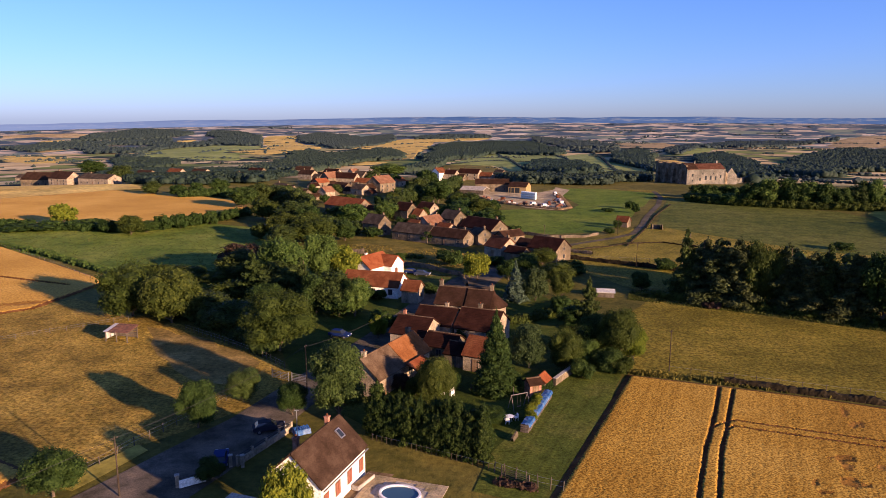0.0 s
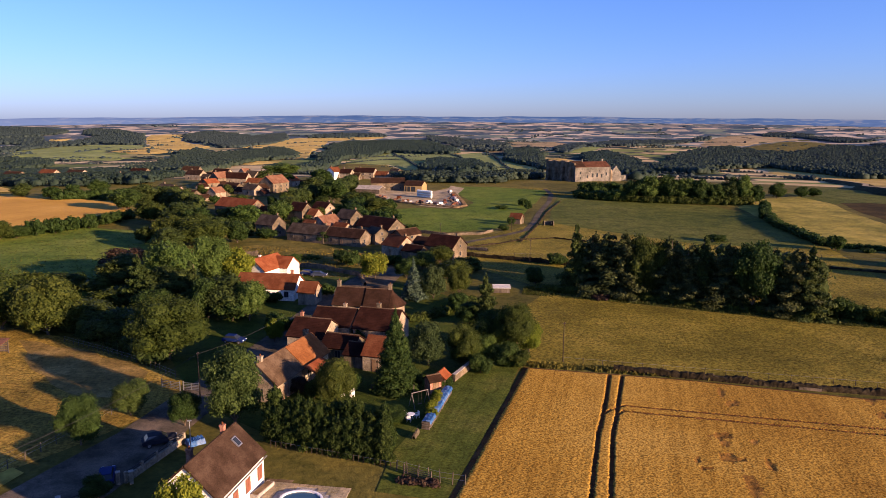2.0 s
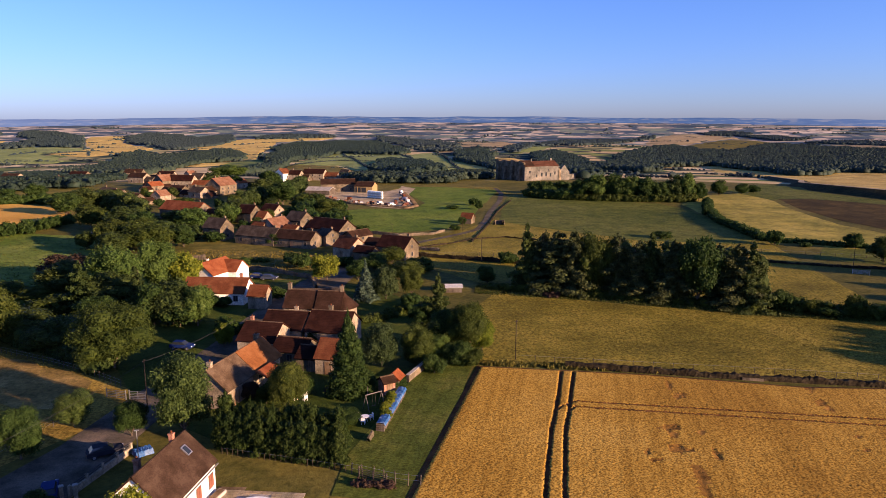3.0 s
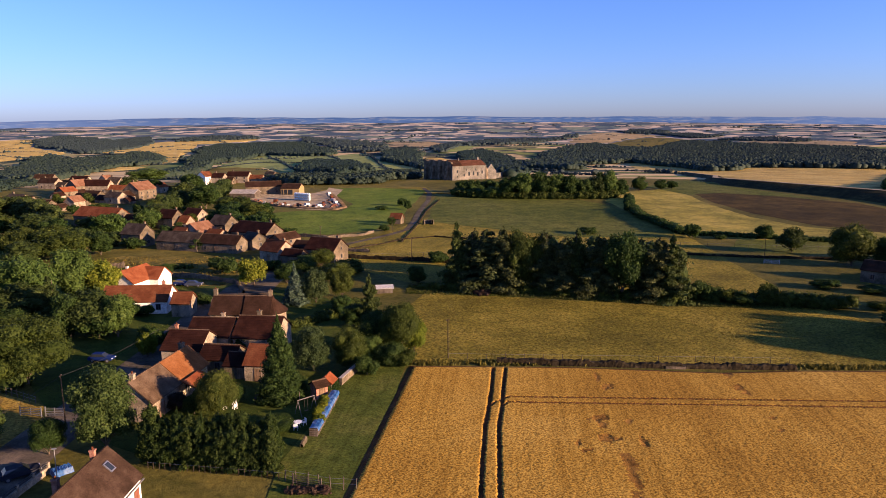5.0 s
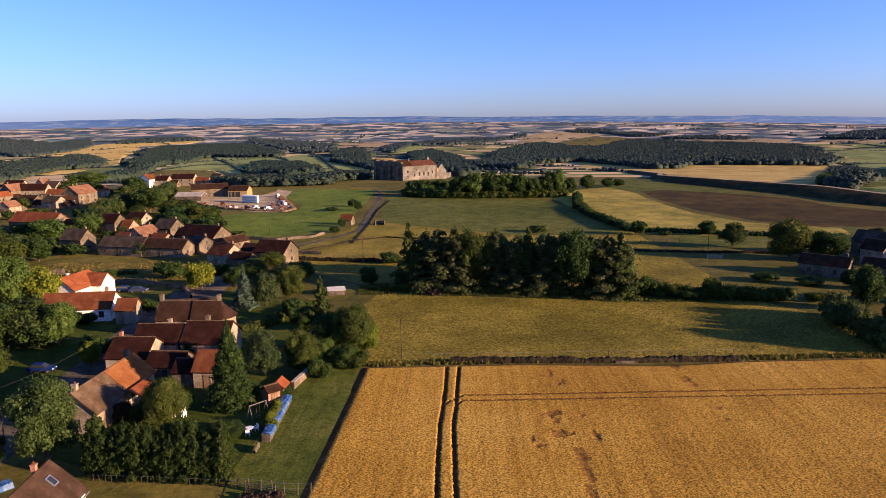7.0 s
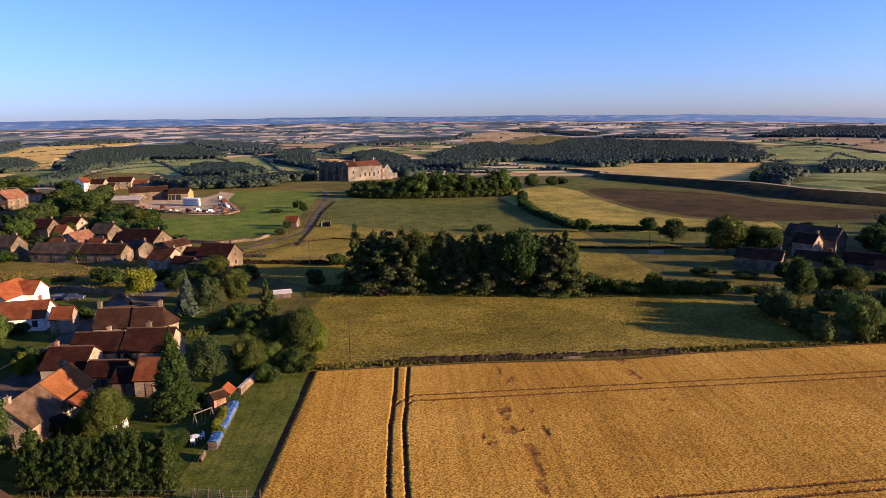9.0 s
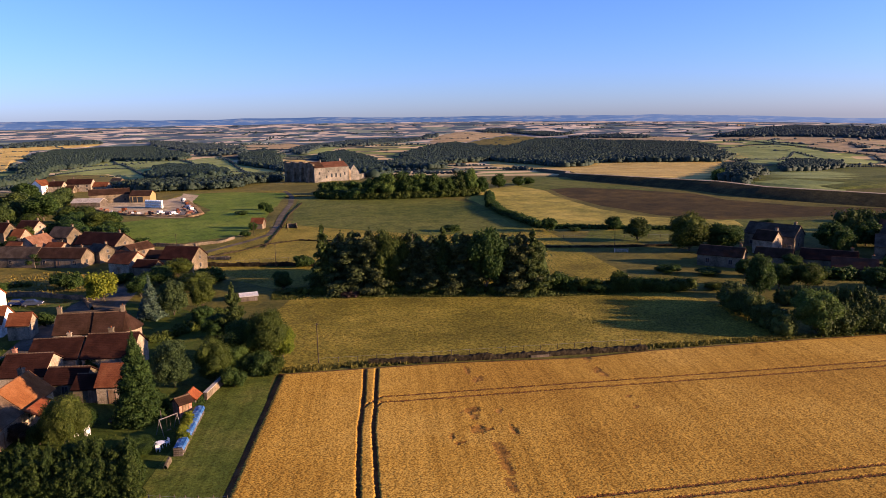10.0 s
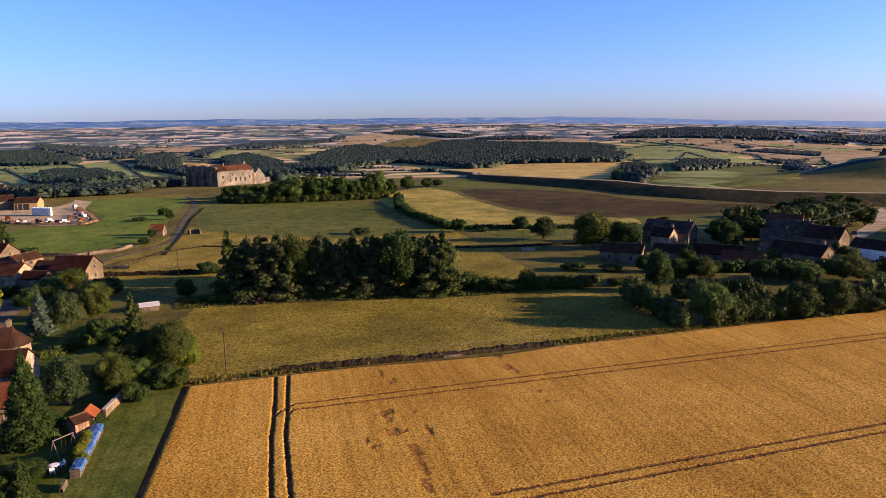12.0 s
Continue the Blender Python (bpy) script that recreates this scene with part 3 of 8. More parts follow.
# standing wheat: a grainy canopy with wheel tracks and lodged hollows pressed into it
def wheat_sheet(name, poly, cell, crop, tracks, hollows, label, seed):
    rng = np.random.default_rng(seed)
    px, py = np.array([p[0] for p in poly]), np.array([p[1] for p in poly])
    xs, ys = np.arange(px.min(), px.max() + cell, cell), np.arange(py.min(), py.max() + cell, cell)
    X, Y = np.meshgrid(xs, ys)
    X = X + rng.uniform(-0.35, 0.35, X.shape) * cell
    Y = Y + rng.uniform(-0.35, 0.35, Y.shape) * cell
    inside = np.zeros(X.shape, bool)
    edge = np.full(X.shape, 1e9)
    for i in range(len(poly)):
        x0, y0, x1, y1 = px[i - 1], py[i - 1], px[i], py[i]
        cross = ((y0 > Y) != (y1 > Y)) & (X < (x1 - x0) * (Y - y0) / (y1 - y0 + 1e-9) + x0)
        inside ^= cross
        t = np.clip(((X - x0) * (x1 - x0) + (Y - y0) * (y1 - y0)) / ((x1 - x0) ** 2 + (y1 - y0) ** 2), 0, 1)
        edge = np.minimum(edge, np.hypot(X - x0 - t * (x1 - x0), Y - y0 - t * (y1 - y0)))
    Z = crop + rng.normal(0, 0.011, X.shape) + 0.012 * np.sin(X * 0.21 + Y * 0.1) * np.sin(Y * 0.17)
    # the outer band takes soil brown, standing in for shade on the crop's edge
    low, soil = np.zeros(X.shape, bool), edge < 0.9
    for (x0, y0), (x1, y1), w, bed in tracks:
        t = np.clip(((X - x0) * (x1 - x0) + (Y - y0) * (y1 - y0)) / ((x1 - x0) ** 2 + (y1 - y0) ** 2), 0, 1)
        d = np.hypot(X - x0 - t * (x1 - x0), Y - y0 - t * (y1 - y0)) + rng.normal(0, 0.03, X.shape)
        Z = np.where(d < w, bed, Z)
        soil |= d < w
    for hx, hy, hw, hl, ha, deep in hollows:
        c, s = math.cos(radians(ha)), math.sin(radians(ha))
        u, v = (X - hx) * c + (Y - hy) * s, -(X - hx) * s + (Y - hy) * c
        d = np.hypot(u / hl, v / hw) / 1.15 + rng.normal(0, 0.22, X.shape) + 0.4 * np.sin(X * 3.1 + Y * 1.7) * np.sin(Y * 2.9 - X * 1.3)
        Z = np.where(d < 1, np.maximum(crop * 0.7, Z - deep * 0.16 * (1.2 - d)), Z)
        low |= d < 1
    Z = np.maximum(Z, 0.06)
    ny, nx = X.shape
    idx = np.arange(ny * nx).reshape(ny, nx)
    quad = np.stack([idx[:-1, :-1], idx[:-1, 1:], idx[1:, 1:], idx[1:, :-1]], -1).reshape(-1, 4)
    ok = inside.ravel()[quad].all(1)
    quad = quad[ok]
    used, inv = np.unique(quad, return_inverse=True)
    V = np.stack([X.ravel(), Y.ravel(), Z.ravel()], 1)[used]
    V[:, 2] *= 0.1 + 0.9 * np.clip(edge.ravel()[used] / 1.3, 0, 1)
    me = bpy.data.meshes.new(name)
    me.vertices.add(len(V))
    me.vertices.foreach_set("co", V.ravel())
    me.loops.add(quad.size)
    me.loops.foreach_set("vertex_index", inv.ravel().astype(np.int32))
    me.polygons.add(len(quad))
    me.polygons.foreach_set("loop_start", np.arange(0, quad.size, 4, dtype=np.int32))
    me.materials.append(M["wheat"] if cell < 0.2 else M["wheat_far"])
    me.materials.append(M["lodged"])
    me.materials.append(M["soil_and_edge_shade"])
    low, soil = low.ravel()[quad].sum(1) > 1, soil.ravel()[quad].sum(1) > 1
    me.polygons.foreach_set("material_index", np.where(soil, 2, low).astype(np.int32))
    me.update()
    me.validate()
    return tagged(new(name, me), label, "wheat", kind="stuff")


WHEAT = [(29.6, 107.6), (54.2, 98.4), (76.1, 88.0), (88.7, 84.6), (116.0, 74.6), (158.5, 58.0), (170, 24), (140, 10), (60, 28), (30, 46), (1, 48)]
TRACKS = [((42.2, 101.6), (38.1, 92.5), 0.24, 0.05), ((38.1, 92.5), (35.5, 87.1), 0.24, 0.05), ((35.5, 87.1), (32.8, 81.6), 0.24, 0.05), ((32.8, 81.6), (28.8, 72.5), 0.24, 0.05), ((28.8, 72.5), (25.7, 65.1), 0.24, 0.05), ((25.7, 65.1), (22.6, 57.7), 0.24, 0.05),
          ((44.0, 100.8), (39.7, 91.8), 0.24, 0.05), ((39.7, 91.8), (37.2, 86.3), 0.24, 0.05), ((37.2, 86.3), (34.5, 81.0), 0.24, 0.05), ((34.5, 81.0), (29.9, 69.9), 0.24, 0.05), ((29.9, 69.9), (27.6, 64.3), 0.24, 0.05), ((27.6, 64.3), (24.6, 56.9), 0.24, 0.05),
          ((35.6, 87.0), (37.3, 88.5), 0.16, 0.12), ((37.3, 88.5), (39.8, 89.6), 0.16, 0.12), ((39.8, 89.6), (42.1, 88.5), 0.16, 0.12), ((37.2, 86.3), (38.8, 87.8), 0.16, 0.12), ((38.8, 87.8), (39.7, 87.4), 0.16, 0.12), ((39.7, 87.4), (41.2, 86.7), 0.16, 0.12),
          ((42.1, 88.5), (140.1, 50.8), 0.18, 0.17), ((41.2, 86.7), (137.3, 49.5), 0.18, 0.17), ((45.7, 53.0), (118.0, 27.2), 0.2, 0.17), ((45.0, 51.2), (117.2, 25.4), 0.2, 0.17)]
HOLLOWS = [(56.1, 92.3, 0.45, 1.6, 62, 0.35), (55.3, 88.1, 0.6, 1.1, 40, 0.5), (76.6, 87.1, 0.6, 1.6, 60, 0.5), (73.9, 81.5, 0.55, 1.1, 50, 0.5), (73.4, 79.2, 0.5, 0.9, 60, 0.4), (48.2, 78.4, 0.7, 1.3, 15, 0.5),
           (47.6, 76.4, 0.5, 0.8, 70, 0.4), (51.4, 76.3, 0.4, 0.7, 30, 0.4), (46.0, 72.7, 0.75, 1.1, 60, 0.7), (46.9, 72.1, 0.4, 0.7, 10, 0.5), (45.6, 72.9, 0.45, 0.9, 75, 0.5), (49.7, 70.2, 0.4, 1.2, 70, 0.6),
           (41.9, 72.8, 0.3, 0.7, 50, 0.4), (41.8, 70.6, 0.3, 0.7, 0, 0.4), (70.6, 70.9, 0.3, 0.6, 30, 0.3), (68.4, 67.3, 0.3, 0.5, 30, 0.3), (45.0, 66.1, 0.55, 2.2, 72, 0.3), (43.3, 62.5, 0.5, 1.8, 72, 0.3),
           (41.5, 58.8, 0.5, 1.6, 72, 0.3)]
wheat_sheet("wheat_field", WHEAT, 0.17, 0.3, TRACKS, HOLLOWS, "ripe golden wheat with wheel tracks and flattened hollows", 3)
wheat_sheet("wheat_field", [(-146, 226), (-84, 173), (-88, 146), (-93, 142), (-153, 153), (-188, 200)], 0.28, 0.5, [((-92, 168), (-141, 188), 0.5, 0.1)], [(-92, 150, 1.2, 5, 20, 0.5)], "ripe golden wheat beyond the dry pasture", 4)
wheat_sheet("wheat_field", [(-239, 350), (-230, 362), (-212, 383), (-193, 409), (-154, 393), (-100, 355), (-90, 322), (-88, 300), (-104, 278), (-118, 262), (-146, 262), (-176, 262), (-280, 310)], 0.6, 0.5, [], [], "ripe golden wheat behind the orchard hedge", 6)
wheat_sheet("wheat_field", [(-47, 75), (-54, 79), (-82, 73), (-82, 35), (-52, 59)], 0.28, 0.5, [], [], "corner of a ripe wheat field beside the road", 5)


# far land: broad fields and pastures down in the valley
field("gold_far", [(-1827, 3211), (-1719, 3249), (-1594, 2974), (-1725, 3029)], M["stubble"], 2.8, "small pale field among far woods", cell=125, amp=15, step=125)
field("gold_far", [(-1220, 3195), (-1158, 3406), (-1037, 2883), (-1102, 2927)], M["stubble"], 2.7, "golden clearing in the woods", cell=116, amp=14, step=116)
field("gold_far", [(-1104, 3365), (-1037, 3364), (-981, 3084)], M["stubble"], 2.8, "small golden clearing", cell=120, amp=14, step=120)
field("tan_far", [(-2175, 3485), (-1845, 3717), (-1673, 3450), (-1687, 3289), (-1941, 3367), (-1983, 3174)], M["clay"], 3.0, "pale strip of stubble on the plain", cell=137, amp=16, step=137)
field("tan_far", [(-1776, 2914), (-1652, 2861), (-1321, 2491), (-1340, 2348), (-1569, 2571)], M["clay"], 2.5, "brownish stubble on the slope", cell=107, amp=13, step=107)
field("gold_far", [(-1409, 2247), (-1091, 2068), (-911, 1717), (-992, 1709), (-1169, 1861)], M["stubble"], 2.0, "golden field behind the farm sheds", cell=78, amp=9, step=78)
field("green_far", [(-1018, 2362), (-986, 2550), (-886, 2747), (-675, 2649), (-586, 2300), (-657, 2139), (-563, 1988), (-486, 1764), (-701, 1809), (-816, 1926)], M["far_pasture"], 2.1, "distant green pasture", cell=82, amp=10, step=82)
field("gold_far", [(-663, 2171), (-584, 2222), (-673, 2650), (-792, 3067), (-871, 3481), (-709, 3476), (-610, 2962), (-462, 2581), (-378, 2230), (-413, 2118), (-474, 1947), (-569, 2011)], M["stubble"], 2.3, "broad golden wheat field between woods", cell=93, amp=11, step=93)
field("gold_far", [(-181, 1314), (-152, 1468), (-100, 1805), (-116, 2061), (-174, 2317), (-308, 2091), (-310, 2690), (-209, 3105), (-11, 3176), (233, 3236), (197, 3064), (-33, 2882), (-42, 2374), (-70, 2065), (-68, 1565), (-110, 1313), (-143, 1240)], M["stubble"], 2.0, "golden stubble on a rise of the valley", cell=78, amp=9, step=78)
field("green_far", [(1, 1282), (98, 1873), (154, 2020), (316, 1831), (416, 1977), (342, 1419), (344, 1206), (321, 1079), (187, 876), (112, 959), (86, 1249)], M["far_pasture"], 1.6, "green pastures with hedges across the valley", cell=51, amp=6, step=51)
field("tan_far", [(-17, 1084), (1, 1282), (86, 1249), (112, 959), (51, 503), (8, 616)], M["meadow"], 1.3, "olive stubble below the large wood", cell=33, amp=4, step=33)
field("tan_far", [(247, 1123), (328, 1297), (346, 1132), (236, 904), (202, 912)], M["stubble"], 1.4, "tan patch beside the copse", cell=39, amp=5, step=39)
field("gold_far", [(378, 2954), (424, 2652), (364, 2113), (335, 2328)], M["stubble"], 2.2, "golden strip between two woods", cell=89, amp=11, step=89)
field("gold_far", [(425, 1434), (482, 1486), (466, 1222), (394, 1182)], M["stubble"], 1.5, "golden slope behind the castle", cell=49, amp=6, step=49)
field("tan_far", [(641, 2717), (841, 2690), (844, 2425), (621, 2017), (528, 2241)], M["clay"], 2.2, "tan strips on the valley floor", cell=88, amp=11, step=88)
field("green_far", [(566, 1839), (805, 2199), (811, 2064), (653, 1786), (575, 1697)], M["far_pasture"], 1.9, "small green field in the valley", cell=71, amp=9, step=71)
field("tan_far", [(1029, 1942), (1516, 2779), (1788, 3044), (1917, 2988), (1925, 2708), (1581, 2467), (1390, 2287), (1358, 2315)], M["clay"], 2.5, "dry tan top of the rounded knoll", cell=105, amp=13, step=105)
field("green_far", [(1390, 2287), (1581, 2467), (1925, 2708), (1803, 2335), (1626, 2213), (1296, 1856), (1214, 1928)], M["meadow"], 2.3, "olive pasture on the rounded knoll", cell=96, amp=12, step=96)
field("tan_far", [(1917, 2326), (2055, 2264), (2134, 1862), (1882, 1654), (1835, 2022)], M["clay"], 2.4, "tan strip above the broad wood", cell=99, amp=12, step=99)
field("tan_far", [(2110, 1813), (2336, 1670), (2314, 1486), (2354, 1234), (2317, 891), (564, 216), (1588, 705), (1590, 857), (1847, 1184), (1976, 1548)], M["clay"], 2.0, "broad tan fields below the wooded hill", cell=78, amp=9, step=78)
field("green_far", [(1654, 1335), (1914, 1367), (1780, 1141), (1465, 789), (1067, 631), (1041, 742), (1046, 828)], M["far_pasture"], 1.7, "green pasture on the hillside", cell=61, amp=7, step=61)
field("gold_far", [(1489, 1183), (1607, 1201), (1321, 979), (1142, 900)], M["stubble"], 1.8, "small tan field by the wood", cell=61, amp=7, step=61)
field("green_far", [(334, 256), (724, 531), (986, 619), (844, 484), (362, 207)], M["far_pasture"], 1.1, "pasture at the foot of the slope", cell=34, amp=3, step=34)
field("green_far", [(1956, 1592), (2130, 1522), (1998, 1282), (1730, 1088), (1886, 1347)], M["far_pasture"], 2.6, "yellow-green strip under the tan hillside", cell=83, amp=10, step=83)
field("green_far", [(1518, 720), (1708, 795), (596, 229), (570, 218), (563, 240)], M["far_pasture"], 1.9, "green strip along the tan hillside", cell=38, amp=5, step=38)
field("green_far", [(2062, 1224), (2232, 1169), (2141, 954), (2201, 846), (2089, 802), (1956, 930)], M["far_pasture"], 2.6, "narrow pasture between tan fields", cell=82, amp=10, step=82)

# ---- builders ----


def add_box(bm, x0, x1, y0, y1, z0, z1, m=None):
    co = [(x0, y0, z0), (x1, y0, z0), (x1, y1, z0), (x0, y1, z0), (x0, y0, z1), (x1, y0, z1), (x1, y1, z1), (x0, y1, z1)]
    vs = [bm.verts.new(m @ Vector(c) if m else c) for c in co]
    for f in ((3, 2, 1, 0), (4, 5, 6, 7), (0, 1, 5, 4), (1, 2, 6, 5), (2, 3, 7, 6), (3, 0, 4, 7)):
        bm.faces.new([vs[i] for i in f])


def box_part(name, x0, x1, y0, y1, z0, z1, material, parent, label="", m=None):
    bm = bmesh.new()
    add_box(bm, x0, x1, y0, y1, z0, z1, m)
    return part(name, bm, material, parent, label)


def tube(bm, a, b, ra, rb, n=7):
    a, b = Vector(a), Vector(b)
    q = (b - a).to_track_quat("Z", "Y").to_matrix()
    rings = []
    for p, r in ((a, ra), (b, rb)):
        rings.append([bm.verts.new(p + q @ Vector((r * math.cos(2 * math.pi * k / n), r * math.sin(2 * math.pi * k / n), 0))) for k in range(n)])
    for k in range(n):
        bm.faces.new((rings[0][k], rings[0][(k + 1) % n], rings[1][(k + 1) % n], rings[1][k]))
    bm.faces.new(rings[1])
    bm.faces.new(rings[0][::-1])


def slope_mesh(bm, L, run, he, hr, side, over=0.3, course=0.36, thick=0.16):
    """One roof slope laid in lapped courses, from the eave up to the ridge, as one solid."""
    pitch = math.atan2(hr - he, run)
    ux, uz = math.cos(pitch), math.sin(pitch)
    length = run / ux + over
    n = max(3, int(length / course))
    prof = [(0.0, 0.0)]
    for i in range(n):
        prof += [(i * length / n, thick + 0.03), ((i + 1) * length / n, thick)]
    prof.append((length, 0.0))
    segs = max(2, int(L / 1.5))
    rings = []
    for k in range(segs + 1):
        u = -L / 2 - 0.22 + (L + 0.44) * k / segs
        ring = []
        for s, lift in prof:
            sag = 0.05 * noise.noise((u * 0.35, s * 0.5, he)) if lift else 0
            d = run + (over - s) * ux
            ring.append(bm.verts.new((u, side * (d + lift * uz), he + (s - over) * uz + lift * ux + sag + 0.004)))
        rings.append(ring)
    m = len(prof)
    for k in range(segs):
        for i in range(m):
            bm.faces.new((rings[k][i], rings[k][(i + 1) % m], rings[k + 1][(i + 1) % m], rings[k + 1][i]))
    bm.faces.new(rings[0][::-1])
    bm.faces.new(rings[-1])
    bmesh.ops.recalc_face_normals(bm, faces=bm.faces[:])


def window_on(parent, face, u, z, w, h, L, W, shutters=None, door=False):
    """A framed window or door on face s/n (long sides) or e/w (gable ends), u metres along it."""
    m = {"s": pose(u, -W / 2, z), "n": pose(-u, W / 2, z, 0, 0, 180), "e": pose(L / 2, u, z, 0, 0, 90), "w": pose(-L / 2, -u, z, 0, 0, -90)}[face]
    bm = bmesh.new()
    t = 0.09
    for x0, x1, z0, z1 in ((-w / 2 - t, -w / 2, -t, h + t), (w / 2, w / 2 + t, -t, h + t), (-w / 2, w / 2, -t, 0), (-w / 2, w / 2, h, h + t)):
        add_box(bm, x0, x1, -0.05, 0.02, z0, z1, m)
    if not door:
        add_box(bm, -0.03, 0.03, -0.035, 0.02, 0, h, m)
    fr = part("door" if door else "window", bm, M["frame"] if not door else M["wood"], parent)
    box_part("door_leaf" if door else "pane", -w / 2, w / 2, -0.02, 0.02, 0, h, M["wood"] if door else M["glass"], fr, m=m)
    if shutters:
        for sx in (-1, 1):
            x0 = sx * (w / 2 + t + 0.02)
            a, b = sorted((x0, x0 + sx * w * 0.52))
            box_part("shutter", a, b, -0.06, -0.015, -0.05, h + 0.05, M[shutters], fr, m=m)
    return fr


def chimney(parent, u, v, hr, W, he, material="brick", size=0.5, tall=1.1):
    zr = hr - (hr - he) * abs(v) / (W / 2)
    bm = bmesh.new()
    add_box(bm, u - size / 2, u + size / 2, v - size / 2, v + size / 2, zr - 0.6, hr + tall - 0.15)
    add_box(bm, u - size / 2 - 0.06, u + size / 2 + 0.06, v - size / 2 - 0.06, v + size / 2 + 0.06, hr + tall - 0.15, hr + tall)
    ch = part("chimney", bm, M[material], parent)
    bm = bmesh.new()
    tube(bm, (u, v, hr + tall), (u, v, hr + tall + 0.3), 0.13, 0.1, 8)
    part("chimney_pot", bm, M["tile_rust"], ch)


def house(x, y, rot, L, W, he, hr, wall, roof, label, chimneys=(), openings=(), name="house", group="village houses", category="house", hip=0.0, roof2=None):
    """A gabled house: x along the ridge, s face towards -y of its own frame."""
    h = thing(name, pose(x, y, height(x, y), 0, 0, rot), label, category, group)
    bm = bmesh.new()
    prof = [(-W / 2, -0.3), (W / 2, -0.3), (W / 2, he), (0, hr), (-W / 2, he)]
    ends = [[bm.verts.new((sx * L / 2, py, pz)) for py, pz in prof] for sx in (-1, 1)]
    bm.faces.new(ends[0][::-1])
    bm.faces.new(ends[1])
    for k in range(5):
        bm.faces.new((ends[0][k], ends[0][(k + 1) % 5], ends[1][(k + 1) % 5], ends[1][k]))
    bmesh.ops.recalc_face_normals(bm, faces=bm.faces[:])
    part("wall", bm, M[wall], h)
    for side in (-1, 1):
        bm = bmesh.new()
        slope_mesh(bm, L, W / 2, he, hr, side)
        part("roof_slope", bm, M[roof2 if roof2 and side > 0 else roof], h)
    bm = bmesh.new()
    n = max(3, int(L / 0.42))
    last = None
    for i in range(2 * n):
        u = -L / 2 - 0.2 + (L + 0.4) * ((i + 1) // 2) / n
        r = 0.17 if i % 2 == 0 else 0.14
        ring = [bm.verts.new((u, r * math.cos(q * math.pi / 3), hr + 0.1 + r * math.sin(q * math.pi / 3))) for q in range(6)]
        if last:
            for q in range(6):
                bm.faces.new((last[q], last[(q + 1) % 6], ring[(q + 1) % 6], ring[q]))
        last = ring
    part("ridge_tiles", bm, M["tile_grey" if roof in ("tile_red", "tile_brown") else roof], h)
    for c in chimneys:
        chimney(h, c[0], c[1], hr, W, he, *c[2:])
    for o in openings:
        window_on(h, *o[:5], L, W, *o[5:])
    return h


def usual_openings(L, W, he, seed, shutters=None):
    """Windows and a door as village houses have them."""
    rng = random.Random(seed)
    out = []
    n = max(1, int(L / 4.6))
    for k in range(n):
        u = -L / 2 + L * (k + 0.5) / n + rng.uniform(-0.3, 0.3)
        if k == n // 2 and rng.random() < 0.6:
            out.append(("s", u, 0.02, 0.95, 2.0, None, True))
        else:
            out.append(("s", u, 0.95, 0.85, min(1.15, he - 1.3), shutters))
        if he > 4.6:
            out.append(("s", u, 3.1, 0.8, 1.1, shutters))
    out.append(("e", rng.uniform(-0.8, 0.8), 1.0, 0.8, 1.1, shutters))
    if he > 3.2:
        out.append(("e", 0.2, he - 0.4, 0.6, 0.8, None))
    return out


# ---- trees ----
def icosphere(sub):
    bm = bmesh.new()
    bmesh.ops.create_icosphere(bm, subdivisions=sub, radius=1)
    v = np.array([tuple(w.co) for w in bm.verts])
    f = np.array([[w.index for w in q.verts] for q in bm.faces])
    bm.free()
    return v, f


ICO1, ICO2 = icosphere(1), icosphere(2)


def leaf_cards(rng, lobes, n, size, droop=0.0, thin=0.0):
    """Leaf sprays on the shells of the lobes (rows of centre and radii)."""
    lobes = np.asarray(lobes, float)
    area = (lobes[:, 3] * lobes[:, 4] + lobes[:, 3] * lobes[:, 5] + lobes[:, 4] * lobes[:, 5])
    pick = rng.choice(len(lobes), n, p=area / area.sum())
    d = rng.normal(size=(n, 3))
    d /= np.linalg.norm(d, axis=1, keepdims=True)
    rad = rng.uniform(0.8, 1.0, (n, 1)) + rng.uniform(0, 1, (n, 1)) ** 3 * 0.45 - thin * rng.uniform(0, 0.5, (n, 1))
    p = lobes[pick, :3] + d * lobes[pick, 3:6] * rad
    nor = d + rng.normal(size=(n, 3)) * 0.55
    nor[:, 2] += 0.25
    nor /= np.linalg.norm(nor, axis=1, keepdims=True)
    up = rng.normal(size=(n, 3))
    up[:, 2] -= droop * 2
    a = up - (up * nor).sum(1, keepdims=True) * nor
    a /= np.linalg.norm(a, axis=1, keepdims=True)
    b = np.cross(nor, a)
    s = size * rng.uniform(0.6, 1.4, (n, 1))
    w = s * rng.uniform(0.45, 0.8, (n, 1))
    fold = nor * s * 0.25
    V = np.stack([p - a * s, p + b * w + fold, p + a * s, p - b * w + fold], 1).reshape(-1, 3)
    F = np.arange(4 * n).reshape(n, 4)
    return V, F


def cores(rng, lobes, k=0.84):
    Vs, Fs, o = [], [], 0
    for l in lobes:
        v = ICO2[0] * (1 + rng.normal(0, 0.09, (len(ICO2[0]), 1)))
        Vs.append(np.array(l[:3]) + v * np.array(l[3:6]) * k)
        Fs.append(ICO2[1] + o)
        o += len(v)
    return np.concatenate(Vs), np.concatenate(Fs)


def crown_mesh(rng, lobes, n, size, droop=0.0, core=0.84, thin=0.0):
    V, F = leaf_cards(rng, lobes, n, size, droop, thin)
    faces = [tuple(f) for f in F]
    if core:
        CV, CF = cores(rng, lobes, core)
        faces += [tuple(f) for f in CF + len(V)]
        V = np.concatenate([V, CV])
    return V, faces


